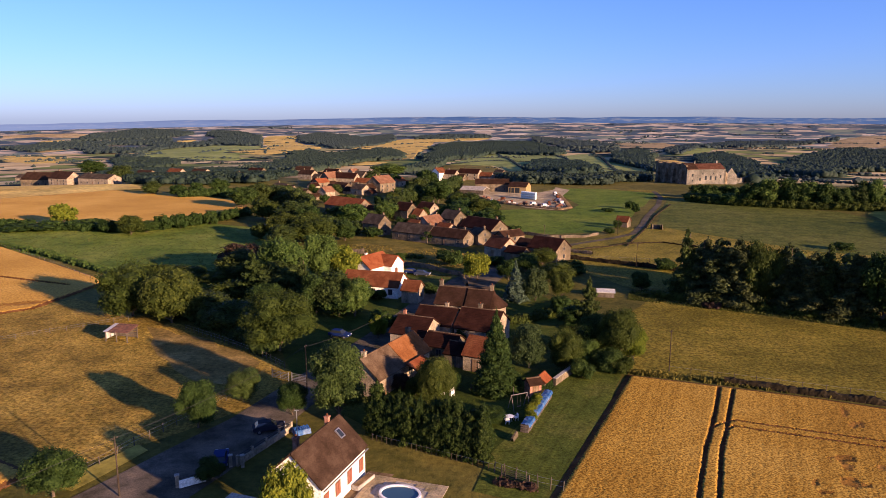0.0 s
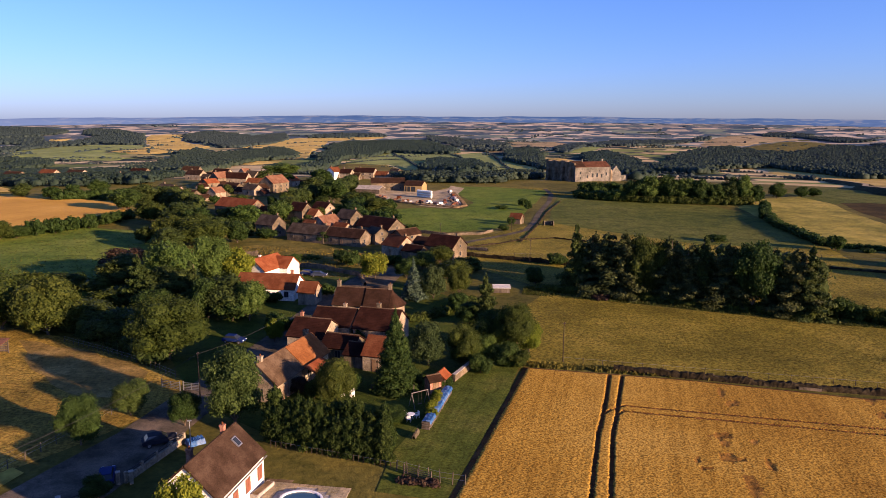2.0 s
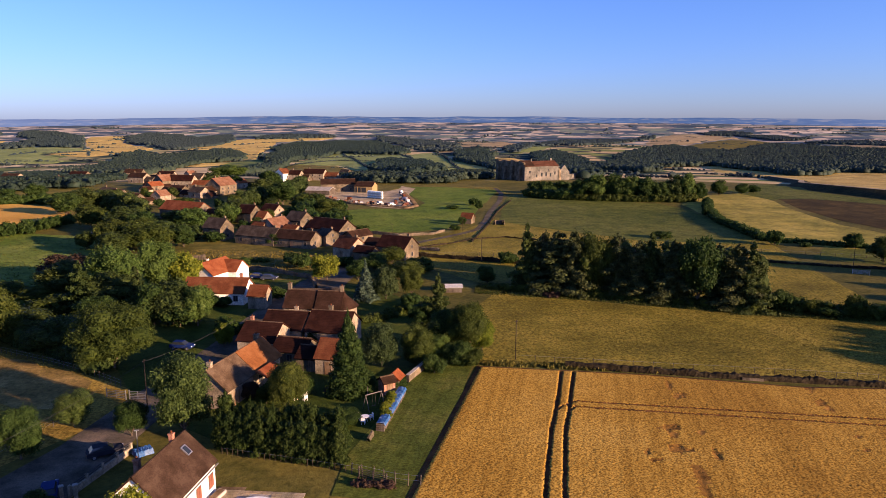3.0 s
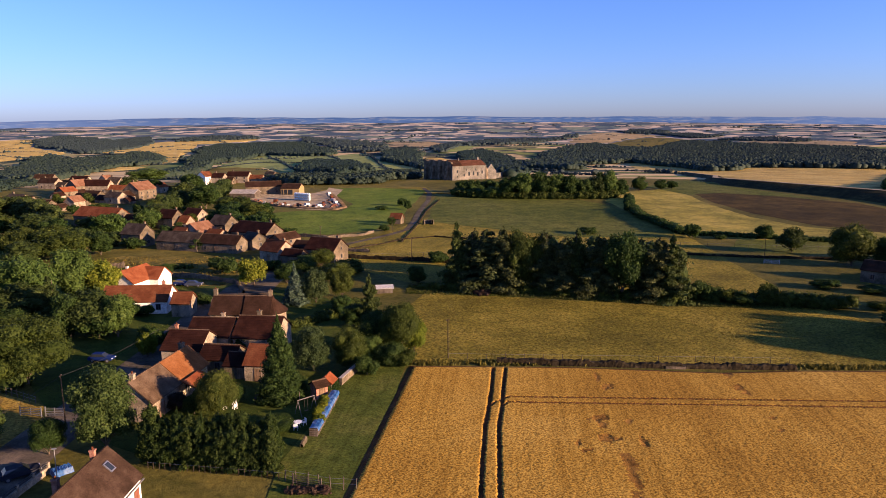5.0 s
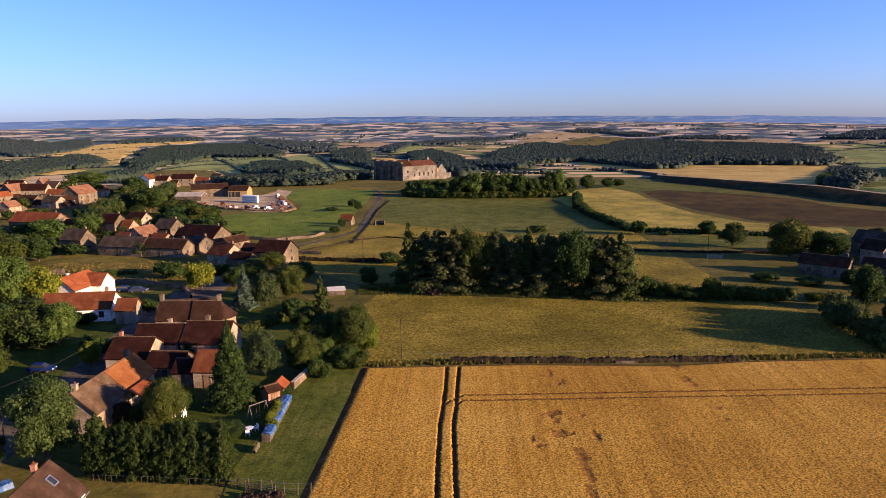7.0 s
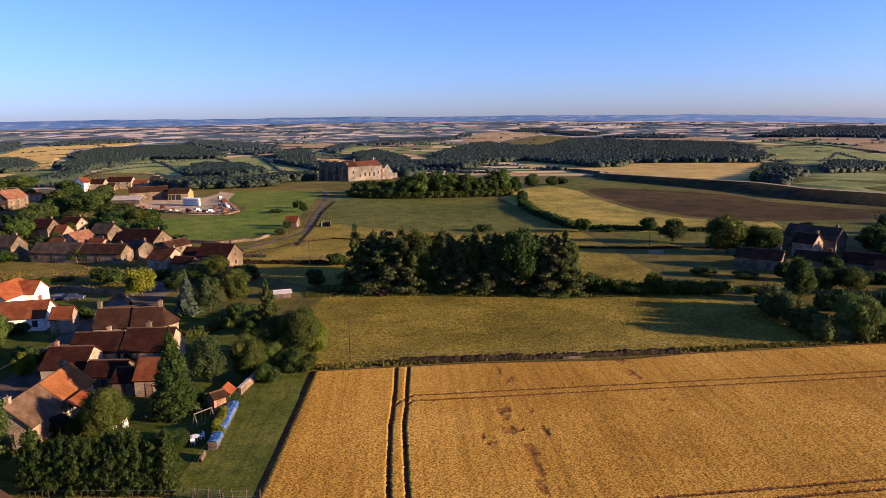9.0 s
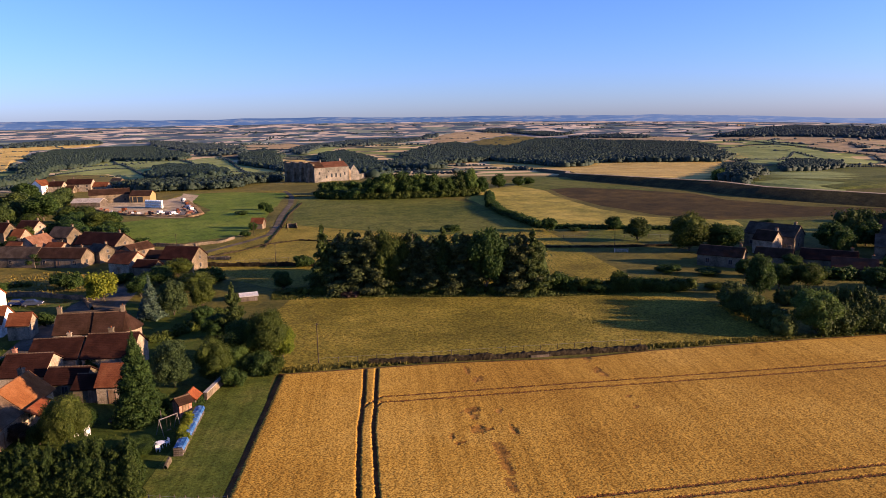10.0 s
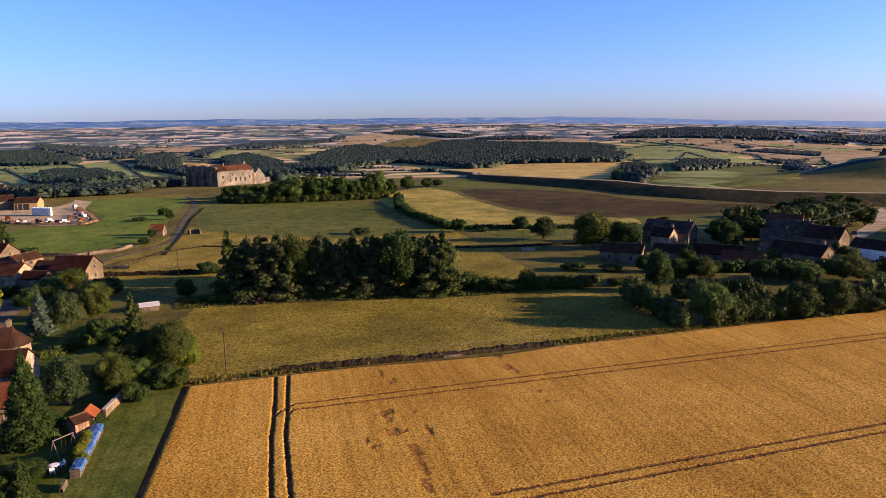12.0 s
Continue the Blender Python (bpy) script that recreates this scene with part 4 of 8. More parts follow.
def trunk_mesh(rng, h, top, r, limbs, spread):
    bm = bmesh.new()
    tube(bm, (0, 0, -0.2), (0.02 * h, 0, h), r * 1.25, r * 0.8, 8)
    tube(bm, (0.02 * h, 0, h), (0, 0.03 * h, top), r * 0.8, r * 0.2, 7)
    for i in range(limbs):
        a = 2 * math.pi * i / limbs + rng.uniform(-0.4, 0.4)
        z0 = h * rng.uniform(0.85, 1.2)
        tube(bm, (0, 0, z0), (spread * math.cos(a), spread * math.sin(a), z0 + (top - h) * rng.uniform(0.3, 0.7)), r * 0.45, r * 0.12, 5)
    return bm


def lobed(rng, h, w, base, count, squash=0.8):
    """Lobes that fill a crown of height h, width w from the height base."""
    c = (h + base) / 2
    rz, rx = (h - base) / 2, w / 2
    out = [(0, 0, c, rx * 0.62, rx * 0.62, rz * 0.72)]
    for i in range(count):
        a = i * 2.4 + rng.uniform(-0.3, 0.3)
        e = rng.uniform(-0.75, 0.9)
        k = math.sqrt(max(0.05, 1 - e * e))
        q = rng.uniform(0.5, 0.82)
        s = rng.uniform(0.22, 0.42)
        out.append((math.cos(a) * k * rx * q, math.sin(a) * k * rx * q, c + e * rz * 0.74, rx * s, rx * s, min(rx * s * squash * 1.1, rz * 0.5)))
    return out


KINDS = {
    # leaf, nominal height, width, crown base, lobes, cards, card size, droop, core
    "broadleaf": ("leaf", 8, 7, 0.5, 30, 12500, 0.165, 0.0, 0.74),
    "walnut": ("leaf_olive", 8, 8.4, 0.4, 36, 15000, 0.155, 0.1, 0.76),
    "bright": ("leaf_bright", 9, 7.5, 0.4, 32, 13000, 0.17, 0.1, 0.74),
    "yellow": ("leaf_yellow", 6, 5.5, 0.7, 20, 6000, 0.19, 0.0, 0.72),
    "birch": ("leaf_birch", 8, 5.6, 0.4, 34, 12000, 0.14, 0.5, 0.62),
    "round": ("leaf", 4.5, 4.2, 0.4, 26, 10000, 0.10, 0.0, 0.86),
    "dark": ("leaf_dark", 9, 6.5, 0.3, 28, 10500, 0.18, 0.1, 0.76),
    "purple": ("leaf_purple", 8, 7, 0.5, 20, 7000, 0.22, 0.0, 0.76),
    "silver": ("leaf_silver", 5.5, 5.2, 0.3, 22, 7500, 0.15, 0.2, 0.8),
    "shrub": ("leaf_olive", 3, 4, 0.05, 16, 3400, 0.15, 0.0, 0.72),
    "bush": ("leaf", 3, 3.6, 0.05, 16, 3200, 0.15, 0.0, 0.74),
}
ARCH = {}
TREE_LABEL = {
    "broadleaf": "leafy broadleaved tree with a rounded green crown", "walnut": "spreading walnut tree with an olive green crown", "bright": "tall lush tree with bright green leaves",
    "yellow": "yellow-green leafed tree with a loose crown", "birch": "drooping birch with fine pale green foliage", "round": "small clipped round tree by the road",
    "dark": "dark dense tree in shade", "purple": "copper-leaved tree with dark purple foliage", "silver": "dense ornamental tree with silvery green leaves",
    "shrub": "low olive green shrub", "bush": "rounded green garden bush", "conifer": "tall dense conifer tapering to a point", "spruce": "dark spruce with drooping layered branches",
    "pine": "tall dark pine with a ragged crown", "blue_spruce": "blue-grey spruce with a pointed top", "hornbeam": "dense upright hedge tree in deep green",
}


def conifer_lobes(rng, h, w, base, tiers, power=1.0, ragged=0.15):
    out = []
    for i in range(tiers):
        f = i / (tiers - 1)
        z = base + (h - base) * (0.06 + 0.9 * f)
        r = max(0.12, w / 2 * (1 - f) ** power * rng.uniform(1 - ragged, 1 + ragged))
        n = 5 if f < 0.75 else 3
        out.append((0, 0, z, r * 0.7, r * 0.7, (h - base) / tiers * 0.9))
        for k in range(n):
            a = k * 2 * math.pi / n + i * 0.9 + rng.uniform(-0.3, 0.3)
            out.append((math.cos(a) * r * 0.62, math.sin(a) * r * 0.62, z - r * 0.12, r * 0.4, r * 0.4, (h - base) / tiers * 0.55))
    return out


def branchy_lobes(rng, h, w, base, whorls, power):
    """Whorls of separate flattened boughs round a bare stem, uneven in reach, with gaps between them."""
    out = []
    lean = rng.normal(0, 0.02, 2) * h
    for i in range(whorls):
        f = (i + rng.uniform(-0.3, 0.3)) / whorls
        f = min(max(f, 0.0), 0.97)
        z = base + (h - base) * f
        reach = w / 2 * (1 - f) ** power
        n = int(rng.integers(3, 6)) if f < 0.8 else 3
        a0 = rng.uniform(0, 6.28)
        for k in range(n):
            a = a0 + k * 6.28 / n + rng.uniform(-0.4, 0.4)
            r = reach * rng.uniform(0.45, 1.12)
            for g in (0.3, 0.62, 0.92):
                q = max(0.18, r * (0.36 if g < 0.5 else 0.3))
                out.append((lean[0] * f + math.cos(a) * r * g, lean[1] * f + math.sin(a) * r * g, z - r * g * 0.18 + rng.normal(0, 0.1), q, q, max(0.16, (h - base) / whorls * 0.42)))
        out.append((lean[0] * f, lean[1] * f, z, max(0.12, reach * 0.3), max(0.12, reach * 0.3), (h - base) / whorls * 0.7))
    out.append((lean[0], lean[1], h * 0.97, 0.14, 0.14, h * 0.04))
    return out


CONIFERS = {
    # leaf, height, width, base, tiers, power, ragged, cards, size, droop
    "conifer": ("leaf_conifer", 10, 5.4, 0.2, 12, 0.75, 0.08, 9500, 0.15, 0.6),
    "spruce": ("leaf_dark", 9, 5.8, 0.4, 13, 0.75, 9.0, 12000, 0.155, 0.6),
    "blue_spruce": ("leaf_blue", 6, 3.2, 0.2, 10, 0.9, 0.2, 5000, 0.14, 0.5),
    "pine": ("leaf_pine", 13, 8.0, 1.2, 12, 0.5, 9.0, 15000, 0.2, 0.3),
    "hornbeam": ("leaf_hedge", 5, 2.8, 0.45, 9, 0.22, 0.3, 3400, 0.15, -0.3),
}


# within metres of the middle, number of leaf sprays, their size, number of lobes
DETAIL = ((128, 1.55, 0.8, 1.0), (235, 0.8, 1.08, 1.0), (9999, 0.34, 1.6, 0.6))


def make_tree(kind, variant, level):
    rng = np.random.default_rng(hash_of(kind) + variant * 17)
    many, coarse, few = DETAIL[level][1:]
    t = thing("tree", Matrix(), TREE_LABEL[kind], "tree")
    if kind in KINDS:
        leaf, h, w, base, lobes_n, cards, size, droop, core = KINDS[kind]
        lobes = lobed(rng, h, w, base, int(lobes_n * few))
        trunk = trunk_mesh(rng, max(0.4, base * 1.1), h * 0.8, 0.02 * h + 0.03, 6, w * 0.3)
    else:
        leaf, h, w, base, tiers, power, ragged, cards, size, droop = CONIFERS[kind]
        lobes, core = conifer_lobes(rng, h, w, base, tiers, power, ragged), 0.8
        if kind in ("pine", "spruce"):
            lobes, core = branchy_lobes(rng, h, w, base, tiers, power), 0.7
        trunk = trunk_mesh(rng, max(0.3, base), h * 0.93, 0.014 * h + 0.04, 0, 0)
    part("trunk", trunk, M["bark"], t)
    V, F = crown_mesh(rng, lobes, int(cards * many), size * coarse, droop, core)
    link_mesh("crown", V, F, M[leaf], t)
    return t, h, w


def hash_of(s):
    return sum((i + 1) * ord(c) for i, c in enumerate(s)) % 1000


RT = random.Random(11)


def plant(kind, x, y, h, w=None, label="", group="", variant=None):
    v = RT.randrange(3) if variant is None else variant
    turn = RT.uniform(0, 360)
    level = next(i for i, d in enumerate(DETAIL) if math.hypot(x, y) < d[0])
    first = (kind, v, level) not in ARCH
    if first:
        ARCH[(kind, v, level)] = make_tree(kind, v, level)
    ob, h0, w0 = ARCH[(kind, v, level)]
    ww = (w if w else h * w0 / h0) / w0
    m = pose(x, y, height(x, y) - 0.05, 0, 0, turn) @ Matrix.Diagonal((ww, ww, h / h0, 1))
    if first:
        ob.matrix_world = m
    else:
        keep = ob.scale.copy()
        ob.scale = (1, 1, 1)
        ob = copy_thing(ob, m)
        ARCH[(kind, v, level)][0].scale = keep
    if label:
        ob["label"] = label
    if group:
        ob["group"] = group
    return ob


def row(kind, pts, h, w, spacing, jitter=0.4, vary=0.15, group="", label=""):
    for (x0, y0), (x1, y1) in zip(pts, pts[1:]):
        d = math.hypot(x1 - x0, y1 - y0)
        n = max(1, round(d / spacing))
        for k in range(n):
            f = (k + 0.5) / n
            plant(kind, x0 + (x1 - x0) * f + RT.uniform(-jitter, jitter), y0 + (y1 - y0) * f + RT.uniform(-jitter, jitter), h * RT.uniform(1 - vary, 1 + vary), w * RT.uniform(1 - vary, 1 + vary), label, group)


def inside(poly, x, y):
    c = False
    for i in range(len(poly)):
        (x0, y0), (x1, y1) = poly[i - 1], poly[i]
        if (y0 > y) != (y1 > y) and x < (x1 - x0) * (y - y0) / (y1 - y0) + x0:
            c = not c
    return c


def woodland(poly, spacing, h, w, material, label, seed, gaps=0.0):
    """A far wood: uneven crowns side by side, one object."""
    rng = np.random.default_rng(seed)
    big = math.hypot(max(p[0] for p in poly) - min(p[0] for p in poly), max(p[1] for p in poly) - min(p[1] for p in poly))
    poly = roughened(poly, big * 0.03, big * 0.02)
    away = [math.hypot(*p) for p in poly]
    turn = [math.atan2(*p) for p in poly]
    trees = []
    r = min(away)
    spacing, w = spacing * 0.8, w * 0.8
    while r < max(away):
        a = min(turn)
        while a < max(turn):
            rr, aa = r + rng.uniform(-1.2, 1.2) * spacing, a + rng.uniform(-0.5, 0.5) * spacing / r
            px, py = rr * math.sin(aa), rr * math.cos(aa)
            if inside(poly, px, py) and not (gaps and noise.noise((px * gaps, py * gaps, seed)) > 0.16):
                trees.append((px, py, height(px, py)))
            a += spacing / r
        r += spacing * 2.3
    lobes = []
    for px, py, z in trees:
        patch = 1 + 0.25 * noise.noise((px * 0.02, py * 0.02, seed))
        hh, ww = h * rng.uniform(0.9, 1.06) * patch, w / 2
        lobes.append((px, py, z + hh * 0.38, ww * 1.9, ww * 1.9, hh * 0.46))
        for k in range(3 if math.hypot(px, py) < 1900 else 2):
            r = ww * rng.uniform(0.5, 0.85)
            lobes.append((px + rng.uniform(-1.5, 1.5) * ww, py + rng.uniform(-1.8, 1.8) * ww, z + hh * rng.uniform(0.6, 0.76), r, r, hh * rng.uniform(0.14, 0.24)))
    CV, CF = [], []
    top = ICO1[1][(ICO1[0][ICO1[1]][:, :, 2] > -0.3).any(axis=1)]
    for l in lobes:
        v = ICO1[0] * (1 + rng.normal(0, 0.09, (len(ICO1[0]), 1)))
        CF.append(top + len(CV) * len(ICO1[0]))
        CV.append(np.array(l[:3]) + v * np.array(l[3:6]))
    V, F = np.concatenate(CV), np.concatenate(CF)
    near = [l for l in lobes if math.hypot(l[0], l[1]) < 850]
    if near:
        LV, LF = leaf_cards(rng, near, len(near) * 26, 0.65)
        F = [tuple(f) for f in F] + [tuple(int(i) + len(V) for i in f) for f in LF]
        V = np.concatenate([V, LV])
    ob = link_mesh("woodland", V, F, M[material], smooth=True)
    return tagged(ob, label, "wood", kind="stuff")


def hedge_mass(path, h, w, leaf, label, seed, density=1.0, size=0.18, name="hedge", category="hedge", pointed=0.0, kind=""):
    """An unbroken hedge or belt of trees along a path: uneven lobes clothed in leaf sprays."""
    rng = np.random.default_rng(seed)
    lobes = []
    run = 0.0
    for (x0, y0), (x1, y1) in zip(path, path[1:]):
        d = math.hypot(x1 - x0, y1 - y0)
        n = max(2, int(d / (w * 0.3)))
        for i in range(n):
            f = (i + rng.uniform(0, 1)) / n
            x, y = x0 + (x1 - x0) * f + rng.normal(0, w * 0.1), y0 + (y1 - y0) * f + rng.normal(0, w * 0.1)
            z = height(x, y)
            hh = h * rng.uniform(0.8, 1.12)
            lobes.append((x, y, z + hh * 0.42, w * 0.42, w * 0.42, hh * 0.46))
            r = w * rng.uniform(0.2, 0.32) * (1 - 0.5 * pointed)
            lobes.append((x + rng.normal(0, w * 0.15), y + rng.normal(0, w * 0.15), z + hh * 0.8, r, r, hh * (0.2 + 0.12 * pointed)))
            for q in range(2):
                r = w * rng.uniform(0.16, 0.28)
                a = rng.uniform(0, 6.28)
                lobes.append((x + math.cos(a) * w * 0.36, y + math.sin(a) * w * 0.36, z + hh * rng.uniform(0.15, 0.75), r, r, r * 1.1))
        run += d
    V, F = crown_mesh(rng, lobes, int(run * (h + w) * 40 * density), size, 0.1 - pointed * 0.5, 0.8)
    t = thing(name, Matrix(), label, category)
    if kind:
        t["kind"] = kind
    link_mesh("foliage", V, F, M[leaf], t)
    stem = None
    for l in lobes[::20]:
        if stem is None:
            bm = bmesh.new()
            tube(bm, (0, 0, -0.2), (0.1, 0, h * 0.7), 0.02 * h + 0.03, 0.03, 6)
            q = part("stem", bm, M["bark"], t)
            stem = q.data
        else:
            q = new("stem", stem)
            q.parent = t
        q.matrix_local = pose(l[0], l[1], height(l[0], l[1]), 0, 0, l[0] * 50)
    return t

# ---- castle on the hill ----
def wall_run(bm, a, b, thick, base, tops, ragged, rng):
    """A masonry wall from a to b with an uneven, broken top."""
    n = len(tops) * 4
    d = math.hypot(b[0] - a[0], b[1] - a[1])
    nx, ny = -(b[1] - a[1]) / d * thick, (b[0] - a[0]) / d * thick
    prev = None
    for i in range(n + 1):
        f = i / n
        z = float(np.interp(f, np.linspace(0, 1, len(tops)), tops)) + rng.uniform(-ragged, ragged)
        x, y = a[0] + (b[0] - a[0]) * f, a[1] + (b[1] - a[1]) * f
        ring = [bm.verts.new(c) for c in ((x, y, base), (x, y, z), (x + nx, y + ny, z + rng.uniform(-ragged, ragged) * 0.5), (x + nx, y + ny, base))]
        if prev:
            for k in range(4):
                bm.faces.new((prev[k], ring[k], ring[(k + 1) % 4], prev[(k + 1) % 4]))
        else:
            bm.faces.new(ring[::-1])
        prev = ring
    bm.faces.new(prev)
    bmesh.ops.recalc_face_normals(bm, faces=bm.faces[:])


RC = random.Random(5)
castle = thing("castle", pose(158.5, 457.3, height(152, 459) - 0.3, 0, 0, 18) @ Matrix.Diagonal((0.98, 1.0, 0.88, 1)), "half-ruined stone castle with a red tiled roof on the hilltop", "castle")
bm = bmesh.new()
wall_run(bm, (0, 0), (31, 0), 1.4, -1, (11.6, 11.5, 11.4, 11.6, 11.2, 10.8), 0.05, RC)
front = part("front_wall", bm, M["old_stone"], castle, "pale stone front wall with small openings")
# side wall faces away from the sun; its darker stone carries that shade
bm = bmesh.new()
wall_run(bm, (0, 1.4), (0, 33), -1.6, -1, (14.2, 15.6, 15.0, 16.2, 14.8, 15.8, 14.6, 15.2), 0.3, RC)
part("side_wall", bm, M["dark_stone"], castle, "curtain wall in stone darkened for its shaded side")
bm = bmesh.new()
wall_run(bm, (0, 33), (31, 33), 1.4, -1, (15.2, 15.0, 13.0, 14.5, 11.0, 9.0), 0.3, RC)
part("back_wall", bm, M["dark_stone"], castle)
bm = bmesh.new()
wall_run(bm, (31, 0), (31, 12), 1.4, -1, (11.0, 12.5, 14.2, 12.0, 10.0), 0.15, RC)
part("end_wall", bm, M["old_stone"], castle)
bm = bmesh.new()
wall_run(bm, (1.5, 9.5), (30, 9.5), 1.2, -1, (11.5, 11.4, 11.6), 0.05, RC)
part("inner_wall", bm, M["old_stone"], castle)
for k, (x, w) in enumerate(((-2.2, 2.4), (-2.0, 2.2), (-1.8, 2.0), (-2.0, 2.2))):
    yb = 4 + k * 8.4
    bm = bmesh.new()
    add_box(bm, -2.6, 0.02, yb, yb + w, -1, 11.5 - k * 0.3)
    for v in bm.verts:
        if v.co.z > 5 and v.co.x < -1:
            v.co.x += 1.1
    part("buttress", bm, M["dark_stone"], castle)
for side in (-1, 1):
    bm = bmesh.new()
    slope_mesh(bm, 29.5, 5.2, 11.5, 15.2, side, course=0.5)
    bmesh.ops.translate(bm, verts=bm.verts, vec=(15.4, 5.3, 0))
    part("roof_slope", bm, M["tile_castle"], castle)
for side in (-1, 1):
    bm = bmesh.new()
    slope_mesh(bm, 8, 5.8, 11.9, 16.0, side, course=0.5)
    bmesh.ops.translate(bm, verts=bm.verts, vec=(4.4, 5.6, 0))
    part("roof_slope", bm, M["tile_brown"], castle)
for x, y, z, s in ((27.5, 6, 17.2, 1.3), (9.4, 5.4, 17.0, 1.0)):
    box_part("chimney", x - s / 2, x + s / 2, y - s / 2, y + s / 2, 11, z, M["old_stone"], castle)
# solid dark boxes on the uncut wall stand in for shade inside the openings
for x, z, w, h in ((4.5, 6.2, 1.3, 2.0), (4.6, 2.6, 0.8, 1.2), (10.5, 3.0, 1.2, 2.0), (15.0, 3.4, 1.6, 3.0), (19.0, 3.4, 1.4, 3.2), (23.0, 3.0, 1.3, 3.0), (12.5, 7.6, 0.8, 1.0), (21.0, 7.8, 0.8, 1.0), (27.0, 4.5, 1.2, 2.4)):
    bm = bmesh.new()
    add_box(bm, x - w / 2, x + w / 2, -0.06, 0.3, z, z + h)
    op = part("window", bm, M["glass"], castle, "dark box for the shade inside an empty window opening")
    box_part("lintel", x - w / 2 - 0.2, x + w / 2 + 0.2, -0.12, 0.2, z + h, z + h + 0.35, M["old_stone"], op)
bm = bmesh.new()
prof = [(-5, 0), (5, 0), (5, 6.5), (0, 12.6), (-5, 6.5)]
ends = [[bm.verts.new((39 + px, yy, pz - 1)) for px, pz in prof] for yy in (4.0, 5.4)]
bm.faces.new(ends[0])
bm.faces.new(ends[1][::-1])
for k in range(5):
    bm.faces.new((ends[0][k], ends[1][k], ends[1][(k + 1) % 5], ends[0][(k + 1) % 5]))
bmesh.ops.recalc_face_normals(bm, faces=bm.faces[:])
part("ruined_gable", bm, M["old_stone"], castle, "lone standing stone gable of a ruined wing")
bm = bmesh.new()
wall_run(bm, (34, 5), (34, 16), 1.2, -1, (6, 7, 5, 8, 6), 0.4, RC)
part("ruined_wall", bm, M["dark_stone"], castle)
bm = bmesh.new()
wall_run(bm, (31, 2), (36, 4), 1.2, -1, (9.5, 8.5, 9.0, 7), 0.3, RC)
part("ruined_wall", bm, M["dark_stone"], castle)
bm = bmesh.new()
wall_run(bm, (45, 8), (66, 14), 0.9, -1, (3.4, 3.2, 3.6, 3.1), 0.15, RC)
part("enclosure_wall", bm, M["old_stone"], castle)

# ---- village houses ----
near_house = house(-13.7, 71.2, 70.3, 10.1, 6.6, 3.6, 6.65, "white_wall", "tile_weathered", "cream rendered house with brown tiled roof and red-brown shutters",
                   chimneys=((2.9, 0.25, "brick", 0.45, 0.9), (-0.6, 2.2, "brick", 0.55, -0.4)), openings=(("s", 4.0, 1.05, 0.95, 1.45), ("s", 1.2, 1.05, 0.95, 1.45), ("s", -1.5, 1.05, 0.95, 1.45), ("s", -4.0, 0.95, 0.95, 1.5), ("e", 0.8, 1.0, 0.9, 1.2, "shutter")))
# closed wooden shutters over the windows of the sunny side
for u in (4.0, 1.2, -1.5, -4.0):
    bm = bmesh.new()
    for sx in (-0.25, 0.25):
        add_box(bm, u + sx - 0.23, u + sx + 0.23, -3.39, -3.33, 1.02, 2.52)
    part("shutter", bm, M["shutter"], near_house, "closed red-brown wooden shutters")
pitch = math.atan2(3.05, 3.3)
m = pose(2.9, -1.3, 6.65 - 1.3 * 3.05 / 3.3 + 0.26, math.degrees(pitch), 0, 0)
sky_frame = box_part("skylight", -0.45, 0.45, -0.6, 0.6, -0.06, 0.1, M["grey_metal"], near_house, "tilted roof window with a grey frame", m)
box_part("pane", -0.33, 0.33, -0.47, 0.47, 0.1, 0.115, M["glass"], sky_frame, "", m)
box_part("gutter", -5.1, 5.1, -3.75, -3.6, 3.2, 3.32, M["grey_metal"], near_house)
annex = thing("annex", pose(-18.1, 64.4, 0, 0, 0, 70.3), "low annex with a pale flat roof against the house", "outbuilding")
box_part("wall", -3.2, 0.4, -2.6, 3.6, -0.2, 2.5, M["white_wall"], annex)
box_part("flat_roof", -3.4, 0.45, -2.8, 3.8, 2.5, 2.68, M["concrete"], annex, "pale concrete roof slab")

long_house = house(-8.6, 105.5, 63, 15.6, 6.4, 2.9, 5.6, "plaster", "tile_grey", "long stone house with weathered tiles and a newer orange part",
                   chimneys=((-6.6, 0.1, "plaster", 0.6, 0.9), (7.0, 0.4, "stone", 0.7, 0.9)),
                   openings=(("s", -5.4, 0.02, 1.3, 2.0, None, True), ("s", -2.2, 0.9, 0.9, 1.2), ("s", 1.5, 0.9, 1.0, 1.2), ("s", 4.8, 0.02, 1.0, 2.0, None, True), ("w", 0.5, 1.0, 0.8, 1.0)))
for side in (-1, 1):
    bm = bmesh.new()
    slope_mesh(bm, 7.8, 3.2, 2.96, 5.66, side)
    bmesh.ops.translate(bm, verts=bm.verts, vec=(3.95, 0, 0.05))
    part("roof_slope", bm, M["tile_newer"], long_house, "newer orange-brown tiles")
porch = thing("porch", pose(-4.5, 105.0, 0, 0, 0, 63), "open porch with a bright orange tiled lean-to roof", "porch")
bm = bmesh.new()
slope_mesh(bm, 4.6, 2.6, 2.3, 3.3, -1)
part("roof_slope", bm, M["tile_orange"], porch)
for u in (-2.1, 0, 2.1):
    box_part("post", u - 0.09, u + 0.09, -2.5, -2.32, -0.1, 2.4, M["white_paint"], porch)

